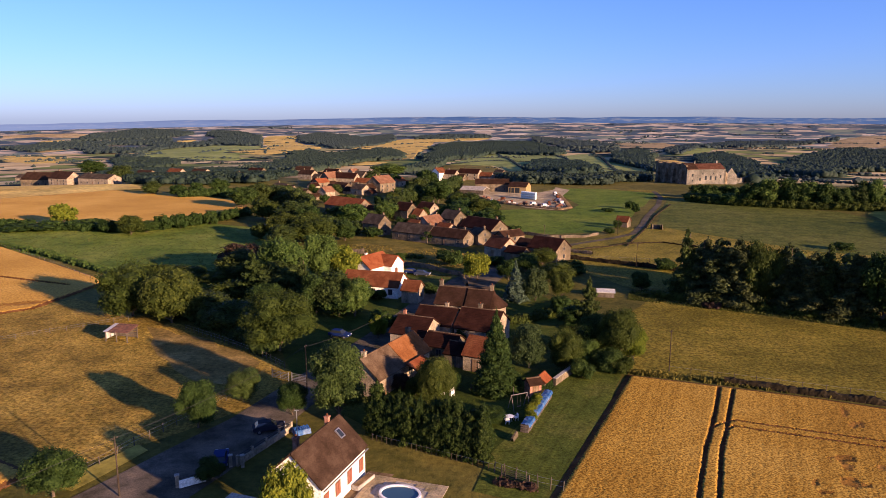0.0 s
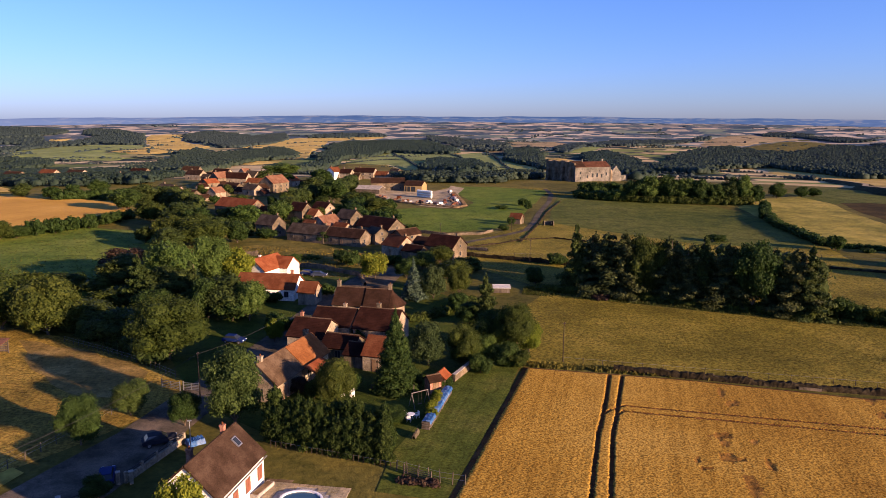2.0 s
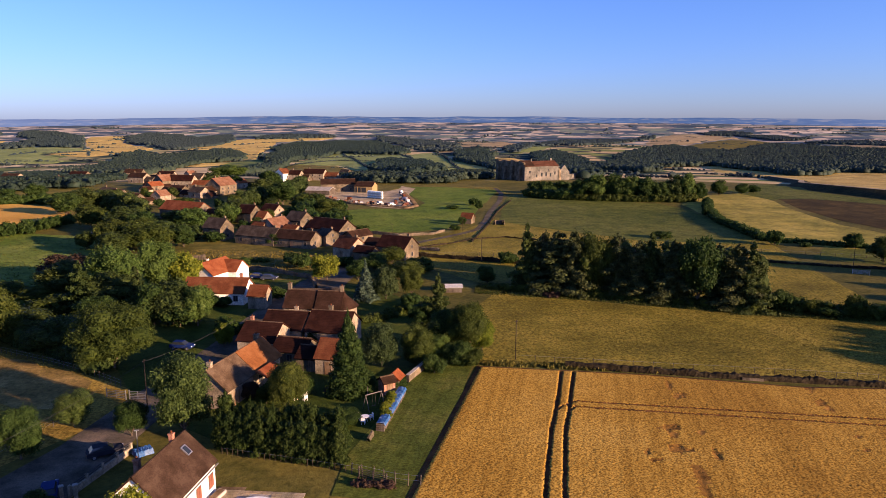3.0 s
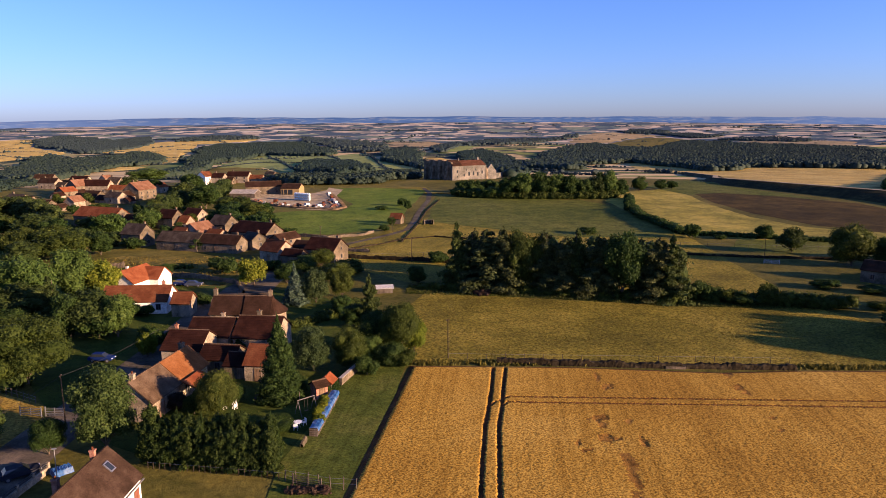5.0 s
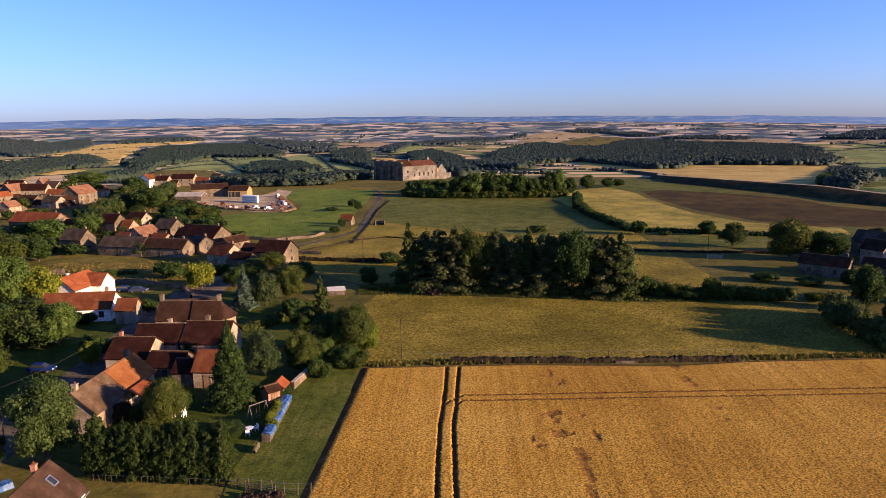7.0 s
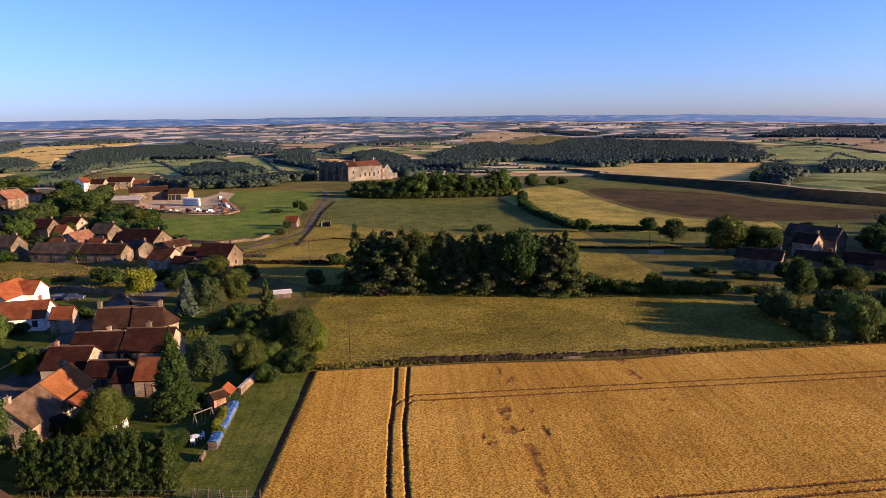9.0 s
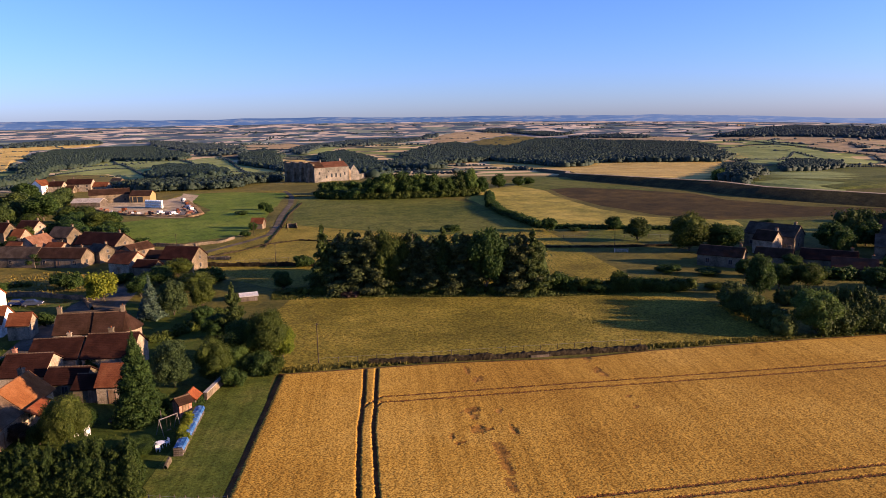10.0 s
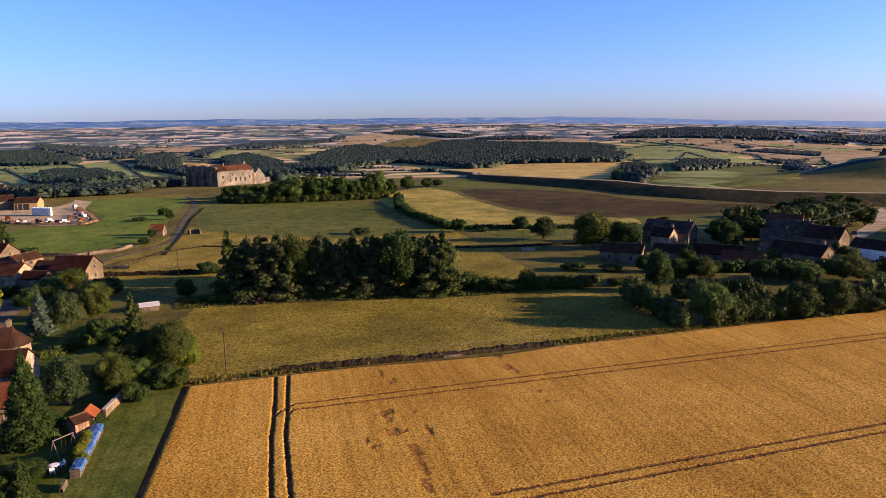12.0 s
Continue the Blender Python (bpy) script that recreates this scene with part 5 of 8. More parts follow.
house(-4.8, 122.4, -25, 6.6, 7.6, 3.1, 5.4, "plaster", "tile_red", "low house with dark red tiles and a pale sunlit gable", chimneys=((-2.6, 0.6, "brick", 0.5, 0.8),), openings=usual_openings(7.4, 7, 3.1, 1))
house(-0.7, 128.3, -22, 7.5, 8.0, 3.3, 5.6, "plaster", "tile_red", "row house with dark red tiles and toothed ridge", chimneys=((1.5, 0.3, "plaster", 0.6, 0.9),), openings=usual_openings(8.6, 8, 3.2, 2))
house(7.3, 125.2, -24.5, 7.8, 8.2, 3.2, 5.95, "plaster", "tile_red", "row house end with dark red tiles and pale gable", chimneys=((-0.5, 0.3, "stone", 0.7, 1.0),), openings=usual_openings(8.6, 8, 3.2, 3))
house(2.4, 141.6, -21, 6.2, 6.6, 3.4, 6.2, "plaster", "tile_brown", "stone house under dull brown tiles", chimneys=((-2.9, 0.2, "stone", 0.7, 1.4),), openings=usual_openings(6.2, 6, 3.3, 4))
hip_house = house(7.85, 139.4, -17, 5.0, 6.6, 3.4, 6.2, "plaster", "tile_brown", "brown tiled house with a rounded hipped end", chimneys=((2.2, 0.1, "stone", 0.7, 1.2),), openings=usual_openings(6.4, 6, 3.3, 5)[:-2])
bm = bmesh.new()
apex = bm.verts.new((2.3, 0, 6.32))
rim, foot = [], []
for k in range(9):
    a = -math.pi / 2 + math.pi * k / 8
    rim.append(bm.verts.new((2.5 + 3.0 * math.cos(a), 3.65 * math.sin(a), 3.3)))
for k in range(8):
    bm.faces.new((apex, rim[k], rim[k + 1]))
part("hip_roof", bm, M["tile_brown"], hip_house)
bm = bmesh.new()
rings = [[bm.verts.new((2.5 + 2.6 * math.cos(-math.pi / 2 + math.pi * k / 8), 3.3 * math.sin(-math.pi / 2 + math.pi * k / 8), z)) for k in range(9)] for z in (-0.2, 3.4)]
for k in range(8):
    bm.faces.new((rings[0][k], rings[0][k + 1], rings[1][k + 1], rings[1][k]))
part("apse_wall", bm, M["plaster"], hip_house)
house(5.2, 150.5, -15, 10, 5, 2.6, 4.2, "stone", "slate", "low dark barn behind the hipped house")
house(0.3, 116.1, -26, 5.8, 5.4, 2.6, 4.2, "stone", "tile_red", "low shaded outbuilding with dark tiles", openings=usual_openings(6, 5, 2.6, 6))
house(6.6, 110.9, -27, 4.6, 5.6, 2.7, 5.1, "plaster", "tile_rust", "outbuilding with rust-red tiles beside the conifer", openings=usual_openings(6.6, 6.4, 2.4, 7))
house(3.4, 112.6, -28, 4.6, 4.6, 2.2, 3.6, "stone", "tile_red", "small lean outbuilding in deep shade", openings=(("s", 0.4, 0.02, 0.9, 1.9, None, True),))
house(-16.0, 161.6, -15, 13.8, 7.8, 2.7, 5.25, "white_wall", "tile_rust", "long house with rust-red tiles and white gable", chimneys=((4.6, 2.0, "brick", 0.6, 0.6),), openings=usual_openings(14.9, 7.6, 2.8, 8))
house(-6.8, 154.4, -18, 3.8, 4.6, 2.9, 4.7, "plaster", "tile_rust", "small gabled annex with a sunlit stone end", openings=(("e", 0, 1.2, 0.7, 0.9),))
orange_house = house(-18.8, 180.0, 58, 9.8, 7.0, 3.2, 5.85, "white_wall", "tile_orange", "new white house with bright orange tiles and a cross wing", chimneys=((-1.5, 0.5, "white_wall", 0.5, 0.6),),
                     openings=(("s", -2.4, 0.02, 1.0, 2.1, None, True), ("s", -3.8, 1.0, 1.0, 1.2)))
wing_turn = pose(3.6, -0.4, 0, 0, 0, -85.5)
bm = bmesh.new()
prof = [(-3.0, -0.2), (3.0, -0.2), (3.0, 3.2), (0, 5.45), (-3.0, 3.2)]
ends = [[bm.verts.new(wing_turn @ Vector((u, py, pz))) for py, pz in prof] for u in (0.0, 5.2)]
bm.faces.new(ends[0][::-1])
bm.faces.new(ends[1])
for k in range(5):
    bm.faces.new((ends[0][k], ends[0][(k + 1) % 5], ends[1][(k + 1) % 5], ends[1][k]))
bmesh.ops.recalc_face_normals(bm, faces=bm.faces[:])
part("wing_wall", bm, M["white_wall"], orange_house)
for side in (-1, 1):
    bm = bmesh.new()
    slope_mesh(bm, 5.0, 3.0, 3.2, 5.45, side)
    bmesh.ops.transform(bm, matrix=wing_turn @ pose(2.7, 0, 0), verts=bm.verts)
    part("wing_roof", bm, M["tile_orange"], orange_house)

MIDV = ((-23.8, 249.8, -40, 8, 6.4, 4.3, 7.2, "stone", "slate"), (-9.4, 238.2, -36, 15.2, 7, 2.9, 5.4, "stone", "slate"), (2.6, 229.6, -36, 14.0, 6.4, 2.9, 5.2, "stone", "tile_brown"),
        (-4.6, 255, 48, 8.6, 8.0, 3.2, 6.2, "plaster", "tile_tan"), (-10, 254, -40, 5, 5, 3.1, 4.9, "stone", "tile_rust"), (-15.4, 288, -40, 7.4, 6.4, 4.4, 7.2, "stone", "tile_red"),
        (-6.3, 292, -40, 7, 6, 4.6, 6.8, "plaster", "tile_red"), (3.8, 262.5, -44, 7.4, 7.1, 4.4, 7.2, "stone", "slate"), (14.3, 243, -46, 14.8, 8.6, 3.9, 6.9, "stone", "tile_red"))
MIDW = ((17.6, 209.6, -50, 7.2, 7, 3.1, 5.7, "plaster", "tile_rust"), (31.3, 203.6, -41, 9.8, 8, 3.8, 6.6, "stone", "tile_red"), (21.8, 202, -40, 6, 4.4, 2.6, 4.1, "stone", "tile_red"),
        (-41.5, 304.8, -40, 21, 8.6, 4.2, 7.3, "stone", "tile_orange"), (12.2, 231, -60, 6, 5, 3.4, 5.2, "stone", "slate"), (1.0, 249, -40, 5.5, 4.6, 2.8, 4.2, "plaster", "tile_rust"),
        (26.5, 214, -40, 6, 5, 2.8, 4.4, "stone", "tile_brown"), (-13, 243, -40, 9, 3.4, 2.2, 3.0, "stone", "tile_grey"))
ROOF_WORD = {"slate": "grey slates", "tile_castle": "dull red-brown tiles", "tile_brown": "brown tiles", "tile_rust": "rust-red tiles", "tile_red": "dark red tiles", "tile_orange": "orange tiles", "tile_grey": "grey-brown tiles", "tile_tan": "weathered tan tiles"}
WALL_WORD = {"stone": "old stone", "plaster": "cream rendered", "white_wall": "white rendered"}
for k, v in enumerate(MIDV + MIDW):
    L_, W_ = v[3], v[4]
    house(*v, f"{WALL_WORD[v[7]]} village house with {ROOF_WORD[v[8]]}", chimneys=((L_ * 0.38, 0.3, "stone", 0.6, 0.9),) if v[6] > 4.5 else (), openings=usual_openings(L_, W_, v[5], 20 + k))

UPPER = ((-73, 454, 50, 10, 8, 4.6, 8.0, "stone", "tile_tan"), (-63, 454, -22, 17, 8, 4.4, 7.6, "plaster", "tile_red"), (-54, 463, -30, 8, 8, 5, 8, "plaster", "slate"), (-36, 407, 55, 14, 10, 5.4, 9.2, "stone", "tile_tan"),
         (-28, 442, 52, 7, 6, 3.4, 5.4, "plaster", "tile_orange"), (-76, 436, 50, 9, 6, 3, 5.2, "stone", "tile_orange"), (-93, 405, -40, 11, 8, 3, 4.8, "plaster", "slate"), (-46, 391, -40, 9, 7, 3.2, 5.6, "plaster", "slate"),
         (-76, 368, -30, 13, 7, 3, 5.2, "stone", "tile_brown"), (-62, 372, 55, 7, 6, 3.6, 6, "plaster", "tile_tan"), (-58, 405, -35, 9, 7, 3.2, 5.4, "stone", "tile_brown"), (-101, 526, -30, 13, 8, 4.2, 7, "plaster", "tile_brown"),
         (-90, 573, -30, 14, 8, 4.6, 7.6, "plaster", "tile_red"), (-3, 490, 48, 8, 8, 5.4, 8.4, "white_wall", "tile_rust"), (6, 489, -28, 8, 7, 4.6, 7.2, "plaster", "tile_red"), (19, 496, -24, 15, 9, 4.8, 7.6, "plaster", "tile_red"),
         (58, 718, -45, 11, 8, 3.4, 6.4, "stone", "slate"), (-319, 1209, -30, 12, 9, 3.6, 7.0, "plaster", "tile_tan"), (-163, 569, -30, 10, 7, 3.2, 5.6, "stone", "tile_brown"), (-48, 479, -30, 9, 7, 4.0, 6.4, "stone", "tile_brown"),
         (-91, 714, 50, 9, 7, 4.6, 7.4, "plaster", "tile_tan"))
FARM_ROW = ((-262, 487, -24, 18, 12, 5.0, 9.4, "plaster", "tile_brown"), (-290, 512, -6, 27, 16, 4.6, 9.2, "stone", "tile_brown"), (-234, 479, -22, 27, 12, 4.4, 7.0, "plaster", "slate"))
LOWER = ((-319, 842, -25, 20, 12, 6, 10, "plaster", "tile_rust"), (-293, 851, -20, 20, 12, 6, 9, "plaster", "tile_brown"), (-350, 829, -20, 20, 12, 6, 9, "stone", "tile_brown"), (-425, 793, -20, 22, 12, 6, 10, "stone", "tile_orange"),
         (-459, 774, -20, 20, 11, 5, 8, "plaster", "slate"), (-230, 870, -20, 20, 11, 6, 9, "stone", "tile_red"), (-174, 883, -20, 22, 11, 6, 10, "stone", "tile_brown"))
for k, v in enumerate(UPPER + FARM_ROW + LOWER):
    L_, W_ = v[3], v[4]
    house(*v, f"{WALL_WORD[v[7]]} house with {ROOF_WORD[v[8]]} in the upper village", chimneys=((-L_ * 0.3, 0.3, "stone", 0.8, 1.2),), openings=usual_openings(L_, W_, v[5], 60 + k), group="upper village houses")

# wings and lean-to annexes that crowd between the village houses
RW = random.Random(23)
for k, v in enumerate(UPPER + MIDV[3:] + MIDW[3:5]):
    a = radians(v[2])
    far = v[1] > 300
    for side in (-1, 1):
        if RW.random() < (0.25 if far else 0.5):
            continue
        along, back = side * (v[3] * 0.62 + 2.2), RW.uniform(-2.5, 2.5)
        x, y = v[0] + math.cos(a) * along - math.sin(a) * back, v[1] + math.sin(a) * along + math.cos(a) * back
        L_, W_, he = v[3] * RW.uniform(0.5, 0.8), v[4] * RW.uniform(0.6, 0.9), v[5] * RW.uniform(0.42, 0.6)
        roof = RW.choice(("tile_rust", "tile_red", "tile_brown", "tile_brown", "tile_rust", "slate"))
        wall = RW.choice(("stone", "stone", "plaster"))
        house(x, y, v[2] + RW.choice((0, 0, 90)) + RW.uniform(-6, 6), L_, W_, he, he + W_ * RW.uniform(0.3, 0.42), wall, roof, f"low {WALL_WORD[wall]} annex with {ROOF_WORD[roof]}", openings=usual_openings(L_, W_, he, 200 + k)[:2], name="annex", category="outbuilding", group="village annexes")

HAMLET = ((159, 126.7, -62, 11.4, 7.2, 3.1, 5, "stone", "tile_brown"), (184, 131, -80, 6, 6, 4.2, 6.6, "plaster", "tile_brown"), (176.9, 107.7, -62, 13, 7.6, 3.0, 5.0, "stone", "tile_red"), (218, 109, -84, 13, 10, 4.4, 7.8, "stone", "slate"),
          (191, 92, -88, 14, 8.4, 3.6, 6, "stone", "tile_brown"), (217.5, 97.5, -86, 10, 8.5, 4.2, 7.2, "stone", "tile_brown"), (212, 81.5, -90, 11, 7.6, 3.6, 5.6, "white_wall", "tile_brown"), (169, 118, -62, 9, 6, 3.0, 4.8, "stone", "tile_brown"),
          (194, 136, -76, 15, 8, 4.2, 7.2, "stone", "slate"),
          (174.5, 99.5, -58, 10, 6.4, 2.4, 4.4, "stone", "tile_castle"), (235, 120, -70, 12, 8, 4.2, 7.2, "stone", "tile_castle"), (205, 107, -60, 8, 7, 3.6, 6.4, "stone", "slate"))
for k, v in enumerate(HAMLET):
    L_, W_ = v[3], v[4]
    house(*v, f"{WALL_WORD[v[7]]} hamlet house with {ROOF_WORD[v[8]]}", chimneys=((L_ * 0.4, 0.3, "stone", 0.7, 1.0),), openings=usual_openings(L_, W_, v[5], 100 + k), group="hamlet houses")

# farm buildings on the hill
house(28.8, 413.5, -3, 19.7, 10, 4.4, 6.9, "stone", "tile_brown", "long farm barn with brown roof", openings=usual_openings(19, 10, 4.4, 130), name="barn", category="barn", group="farm buildings")
hangar = house(44.2, 404.5, -24, 10.5, 10, 3.6, 5.8, "yellow_clad", "tile_brown", "yellow-clad farm hangar with an open front", name="hangar", category="barn", group="farm buildings")
# the wall is closed; a dark panel paints the bay's inner shade
box_part("open_bay", -4.8, 1.5, -5.06, -4.9, 0, 3.0, M["glass"], hangar, "dark panel for the shade inside the open bay")
for u in (-3.6, -1.4):
    box_part("post", u - 0.15, u + 0.15, -5.12, -4.95, 0, 3.5, M["yellow_clad"], hangar)
house(18, 396.5, -25, 14, 9.6, 2.4, 4.0, "grey_wood", "concrete", "low open shed with a pale grey roof", name="shed", category="barn", group="farm buildings")
PINE_ROW = (("spruce", 56.1, 157.1, 16.3, 9.6), ("pine", 61.2, 153.9, 14.8, 12.2), ("pine", 65.0, 151.2, 15.6, 11.4), ("walnut", 69.5, 150.8, 14.6, 8.6), ("walnut", 73.0, 149.6, 13.4, 7.0),
        ("pine", 74.2, 146.5, 14.9, 9.5), ("pine", 77.0, 144.1, 13.6, 10.5), ("spruce", 80.0, 142.9, 15.8, 8.1), ("pine", 83.8, 139.1, 14.4, 11.2),
        ("broadleaf", 87.8, 135.4, 15.9, 9.2), ("pine", 92.3, 134.8, 14.0, 10.1), ("pine", 94.7, 131.7, 14.3, 11.2), ("spruce", 97.4, 129.5, 15.2, 9.6),
        ("pine", 60.6, 159.9, 14.1, 9.2), ("pine", 69.9, 155.0, 12.7, 10.9), ("dark", 83.5, 145.3, 12.0, 8.3))
ROADSIDE = (("round", -32.4, 87.4, 6.6, 5.3), ("birch", -28.8, 96.0, 5.4, 4.9), ("broadleaf", -20.8, 91.5, 4.9, 4.1), ("round", -42.1, 69.9, 5.4, 6.1),
        ("broadleaf", -26.3, 73.4, 2.9, 3.2), ("yellow", -15.0, 61.6, 8.6, 4.6), ("birch", -14.2, 90.7, 11.4, 7.4))
GARDEN = (("conifer", 7.9, 100.1, 12.8, 7.4), ("silver", 14.2, 110.5, 7.5, 5.9), ("purple", -6.4, 100.6, 2.8, 2.6), ("walnut", -1.1, 96.2, 6.8, 5.5),
        ("broadleaf", 10.4, 101.1, 3.1, 3.5), ("walnut", 20.1, 109.8, 7.0, 5.3), ("bush", 15.2, 101.1, 2.0, 3.2), ("bush", 22.1, 105.9, 3.2, 3.7),
        ("broadleaf", 6.3, 89.8, 2.0, 4.8), ("shrub", 4.4, 82.3, 3.7, 4.4), ("bush", -4.1, 98.7, 3.1, 2.9), ("bush", 1.4, 101.0, 2.7, 3.5))
EDGE_TREES = (("walnut", 29.6, 113.6, 9.4, 7.2), ("broadleaf", 26.2, 116.9, 7.6, 6.4), ("spruce", 28.5, 132.0, 10.9, 5.7), ("yellow", 32.3, 113.9, 6.4, 4.6),
        ("broadleaf", 25.5, 133.8, 4.6, 5.7), ("round", 24.4, 142.1, 4.6, 4.3), ("silver", 21.0, 155.0, 7.6, 6.2), ("walnut", 27.6, 158.2, 6.0, 5.2),
        ("blue_spruce", 16.5, 155.1, 9.2, 5.4), ("yellow", 8.9, 176.6, 7.5, 7.6), ("bright", 24.0, 112.4, 4.6, 4.6), ("bush", 27.0, 109.7, 3.8, 5.0),
        ("shrub", 29.0, 108.4, 2.8, 4.4))
COPSE = (("bright", -38.5, 163.9, 13.7, 11.7), ("bright", -30.6, 173.1, 12.7, 10.2), ("dark", -50.5, 172.8, 9.4, 12.5), ("purple", -54.3, 186.4, 7.7, 11.2),
        ("spruce", -42.9, 155.8, 11.7, 8.9), ("spruce", -30.1, 148.4, 11.3, 8.8), ("dark", -23.2, 143.9, 10.3, 9.0), ("bright", -18.4, 141.6, 8.5, 6.7),
        ("yellow", -24.6, 173.1, 9.4, 8.1), ("broadleaf", -26.8, 143.9, 9.1, 7.3), ("dark", -36.7, 155.7, 9.2, 10.6), ("broadleaf", -38.1, 145.9, 6.2, 7.5),
        ("broadleaf", -12.1, 129.8, 5.0, 4.4), ("bush", -21.7, 141.7, 4.8, 7.2))
PASTURE_EDGE = (("walnut", -64.6, 141.3, 11.0, 12.9), ("walnut", -54.6, 136.5, 11.1, 11.8), ("walnut", -29.0, 119.5, 10.8, 12.3), ("broadleaf", -61.9, 172.6, 4.3, 7.6),
        ("bush", -67.4, 175.9, 3.7, 7.8), ("dark", -49.9, 141.4, 6.0, 11.3), ("dark", -39.4, 129.5, 6.7, 10.2), ("shrub", -49.6, 155.7, 3.9, 10.8),
        ("shrub", -38.2, 141.5, 4.8, 8.6), ("shrub", -73.3, 172.7, 4.3, 9.3), ("walnut", -55.0, 166.8, 4.2, 7.3))
ORCHARD_HEDGE = (("yellow", -147.3, 269.2, 9.4, 10.5), ("broadleaf", -122.5, 253.0, 5.5, 6.9), ("walnut", -111.8, 248.2, 6.8, 10.2), ("bush", -104.1, 258.7, 6.3, 6.8),
        ("bush", -99.4, 262.9, 6.2, 6.4), ("bush", -96.5, 270.0, 5.7, 6.1), ("bush", -92.2, 275.1, 5.5, 6.1), ("bush", -88.2, 282.6, 5.1, 6.3),
        ("bush", -85.7, 289.6, 5.1, 6.4), ("bush", -135.3, 262.0, 3.6, 14.4), ("bush", -147.9, 257.8, 2.9, 14.5), ("bush", -156.9, 255.2, 2.8, 12.2),
        ("broadleaf", -108.3, 253.4, 4.5, 8.1))
VILLAGE_LEFT = (("dark", -160.7, 387.0, 8.0, 9.5), ("broadleaf", -142.9, 376.9, 6.6, 8.6), ("broadleaf", -134.0, 381.9, 7.4, 9.0), ("broadleaf", -123.6, 388.2, 9.0, 11.0),
        ("broadleaf", -93.2, 326.6, 9.6, 13.2), ("walnut", -73.2, 286.9, 8.9, 11.8), ("dark", -58.1, 270.5, 10.3, 13.0), ("broadleaf", -50.0, 256.8, 9.5, 10.8),
        ("dark", -41.8, 279.1, 7.4, 9.8), ("bright", -35.1, 271.1, 9.2, 12.5), ("walnut", -55.2, 238.1, 9.0, 11.0), ("walnut", -43.4, 231.8, 9.5, 15.4),
        ("dark", -91.0, 346.8, 10.4, 12.5), ("bush", -116.2, 372.6, 3.6, 6.5), ("dark", -264.3, 576.9, 14.7, 22.5), ("broadleaf", -561.7, 1128.9, 22.5, 40.7))
VILLAGE_MID = (("bright", -23.6, 286.9, 9.3, 10.8), ("dark", -11.7, 370.0, 11.8, 15.0), ("broadleaf", -2.6, 348.7, 11.8, 14.1), ("dark", -21.5, 314.8, 7.6, 12.8),
        ("walnut", 9.5, 325.7, 8.4, 15.9), ("walnut", 15.9, 296.8, 7.9, 12.1), ("broadleaf", 19.5, 279.3, 6.2, 9.1), ("broadleaf", -1.0, 296.1, 5.5, 7.2),
        ("bush", -24.7, 244.2, 3.9, 8.0), ("bush", 8.8, 232.8, 3.4, 5.7), ("broadleaf", -4.6, 232.9, 4.1, 5.7), ("bright", -61.6, 813.7, 14.3, 39.5),
        ("broadleaf", -10.0, 423.9, 11.8, 13.7), ("dark", -46.3, 462.5, 9.2, 13.5), ("bush", 25.2, 255.2, 2.8, 6.3))
VILLAGE_RIGHT = (("walnut", 28.2, 195.0, 4.9, 8.1), ("broadleaf", 22.5, 187.3, 5.0, 7.8), ("bush", 2.6, 194.6, 4.9, 6.4), ("broadleaf", 16.9, 176.8, 5.2, 5.9),
        ("bush", 34.2, 183.6, 3.8, 7.7), ("broadleaf", 47.9, 164.8, 4.5, 4.3), ("bush", 61.3, 189.1, 3.1, 4.2), ("bush", 13.8, 194.7, 2.4, 6.4),
        ("walnut", 28.8, 173.6, 5.1, 8.7))
HAMLET_HEDGE = (("bright", 122.1, 75.6, 8.6, 8.4),
        )
HAMLET_DARK = (("dark", 138.8, 66.2, 7.9, 6.4), ("spruce", 141.9, 64.3, 9.2, 6.5), ("dark", 145.4, 62.3, 8.4, 6.6), ("bright", 149.6, 61.7, 4.7, 4.0),
        ("dark", 153.5, 60.0, 5.5, 6.3), ("broadleaf", 156.0, 57.8, 5.0, 5.5), ("broadleaf", 136.7, 98.3, 10.1, 6.1), ("broadleaf", 147.1, 100.9, 6.4, 5.9),
        ("walnut", 151.7, 96.9, 6.4, 7.4), ("broadleaf", 164.2, 87.8, 5.4, 7.1), ("bright", 170.7, 80.7, 5.3, 7.8), ("broadleaf", 167.7, 83.3, 4.9, 5.6),
        ("walnut", 180.7, 75.9, 6.1, 10.3), ("bush", 182.2, 70.6, 2.8, 6.4), ("spruce", 189.0, 91.6, 5.4, 5.9))
HAMLET_GARDENS = (("broadleaf", 197, 116, 8, 7), ("bright", 187, 97, 4.4, 4.6), ("walnut", 200, 84, 5.2, 6.0), ("spruce", 205, 89, 6, 4),
        ("broadleaf", 175.3, 139.2, 8.8, 11.0), ("walnut", 167.7, 145.7, 11.4, 12.0), ("dark", 221.7, 158.1, 4.1, 5.3),
        ("broadleaf", 203.9, 123.9, 8.5, 9.7), ("dark", 233.1, 132.1, 7.6, 8.7), ("broadleaf", 217.8, 121.3, 7.5, 10.2), ("spruce", 222, 126, 9.5, 6),
        ("dark", 266.6, 120.4, 9.9, 14.3), ("dark", 271.6, 114.7, 9.3, 12.0), ("dark", 283.0, 136.8, 8.9, 12.8),
        ("broadleaf", 278.0, 141.2, 6.0, 10.1), ("bush", 139.2, 127.3, 2.5, 6.2))
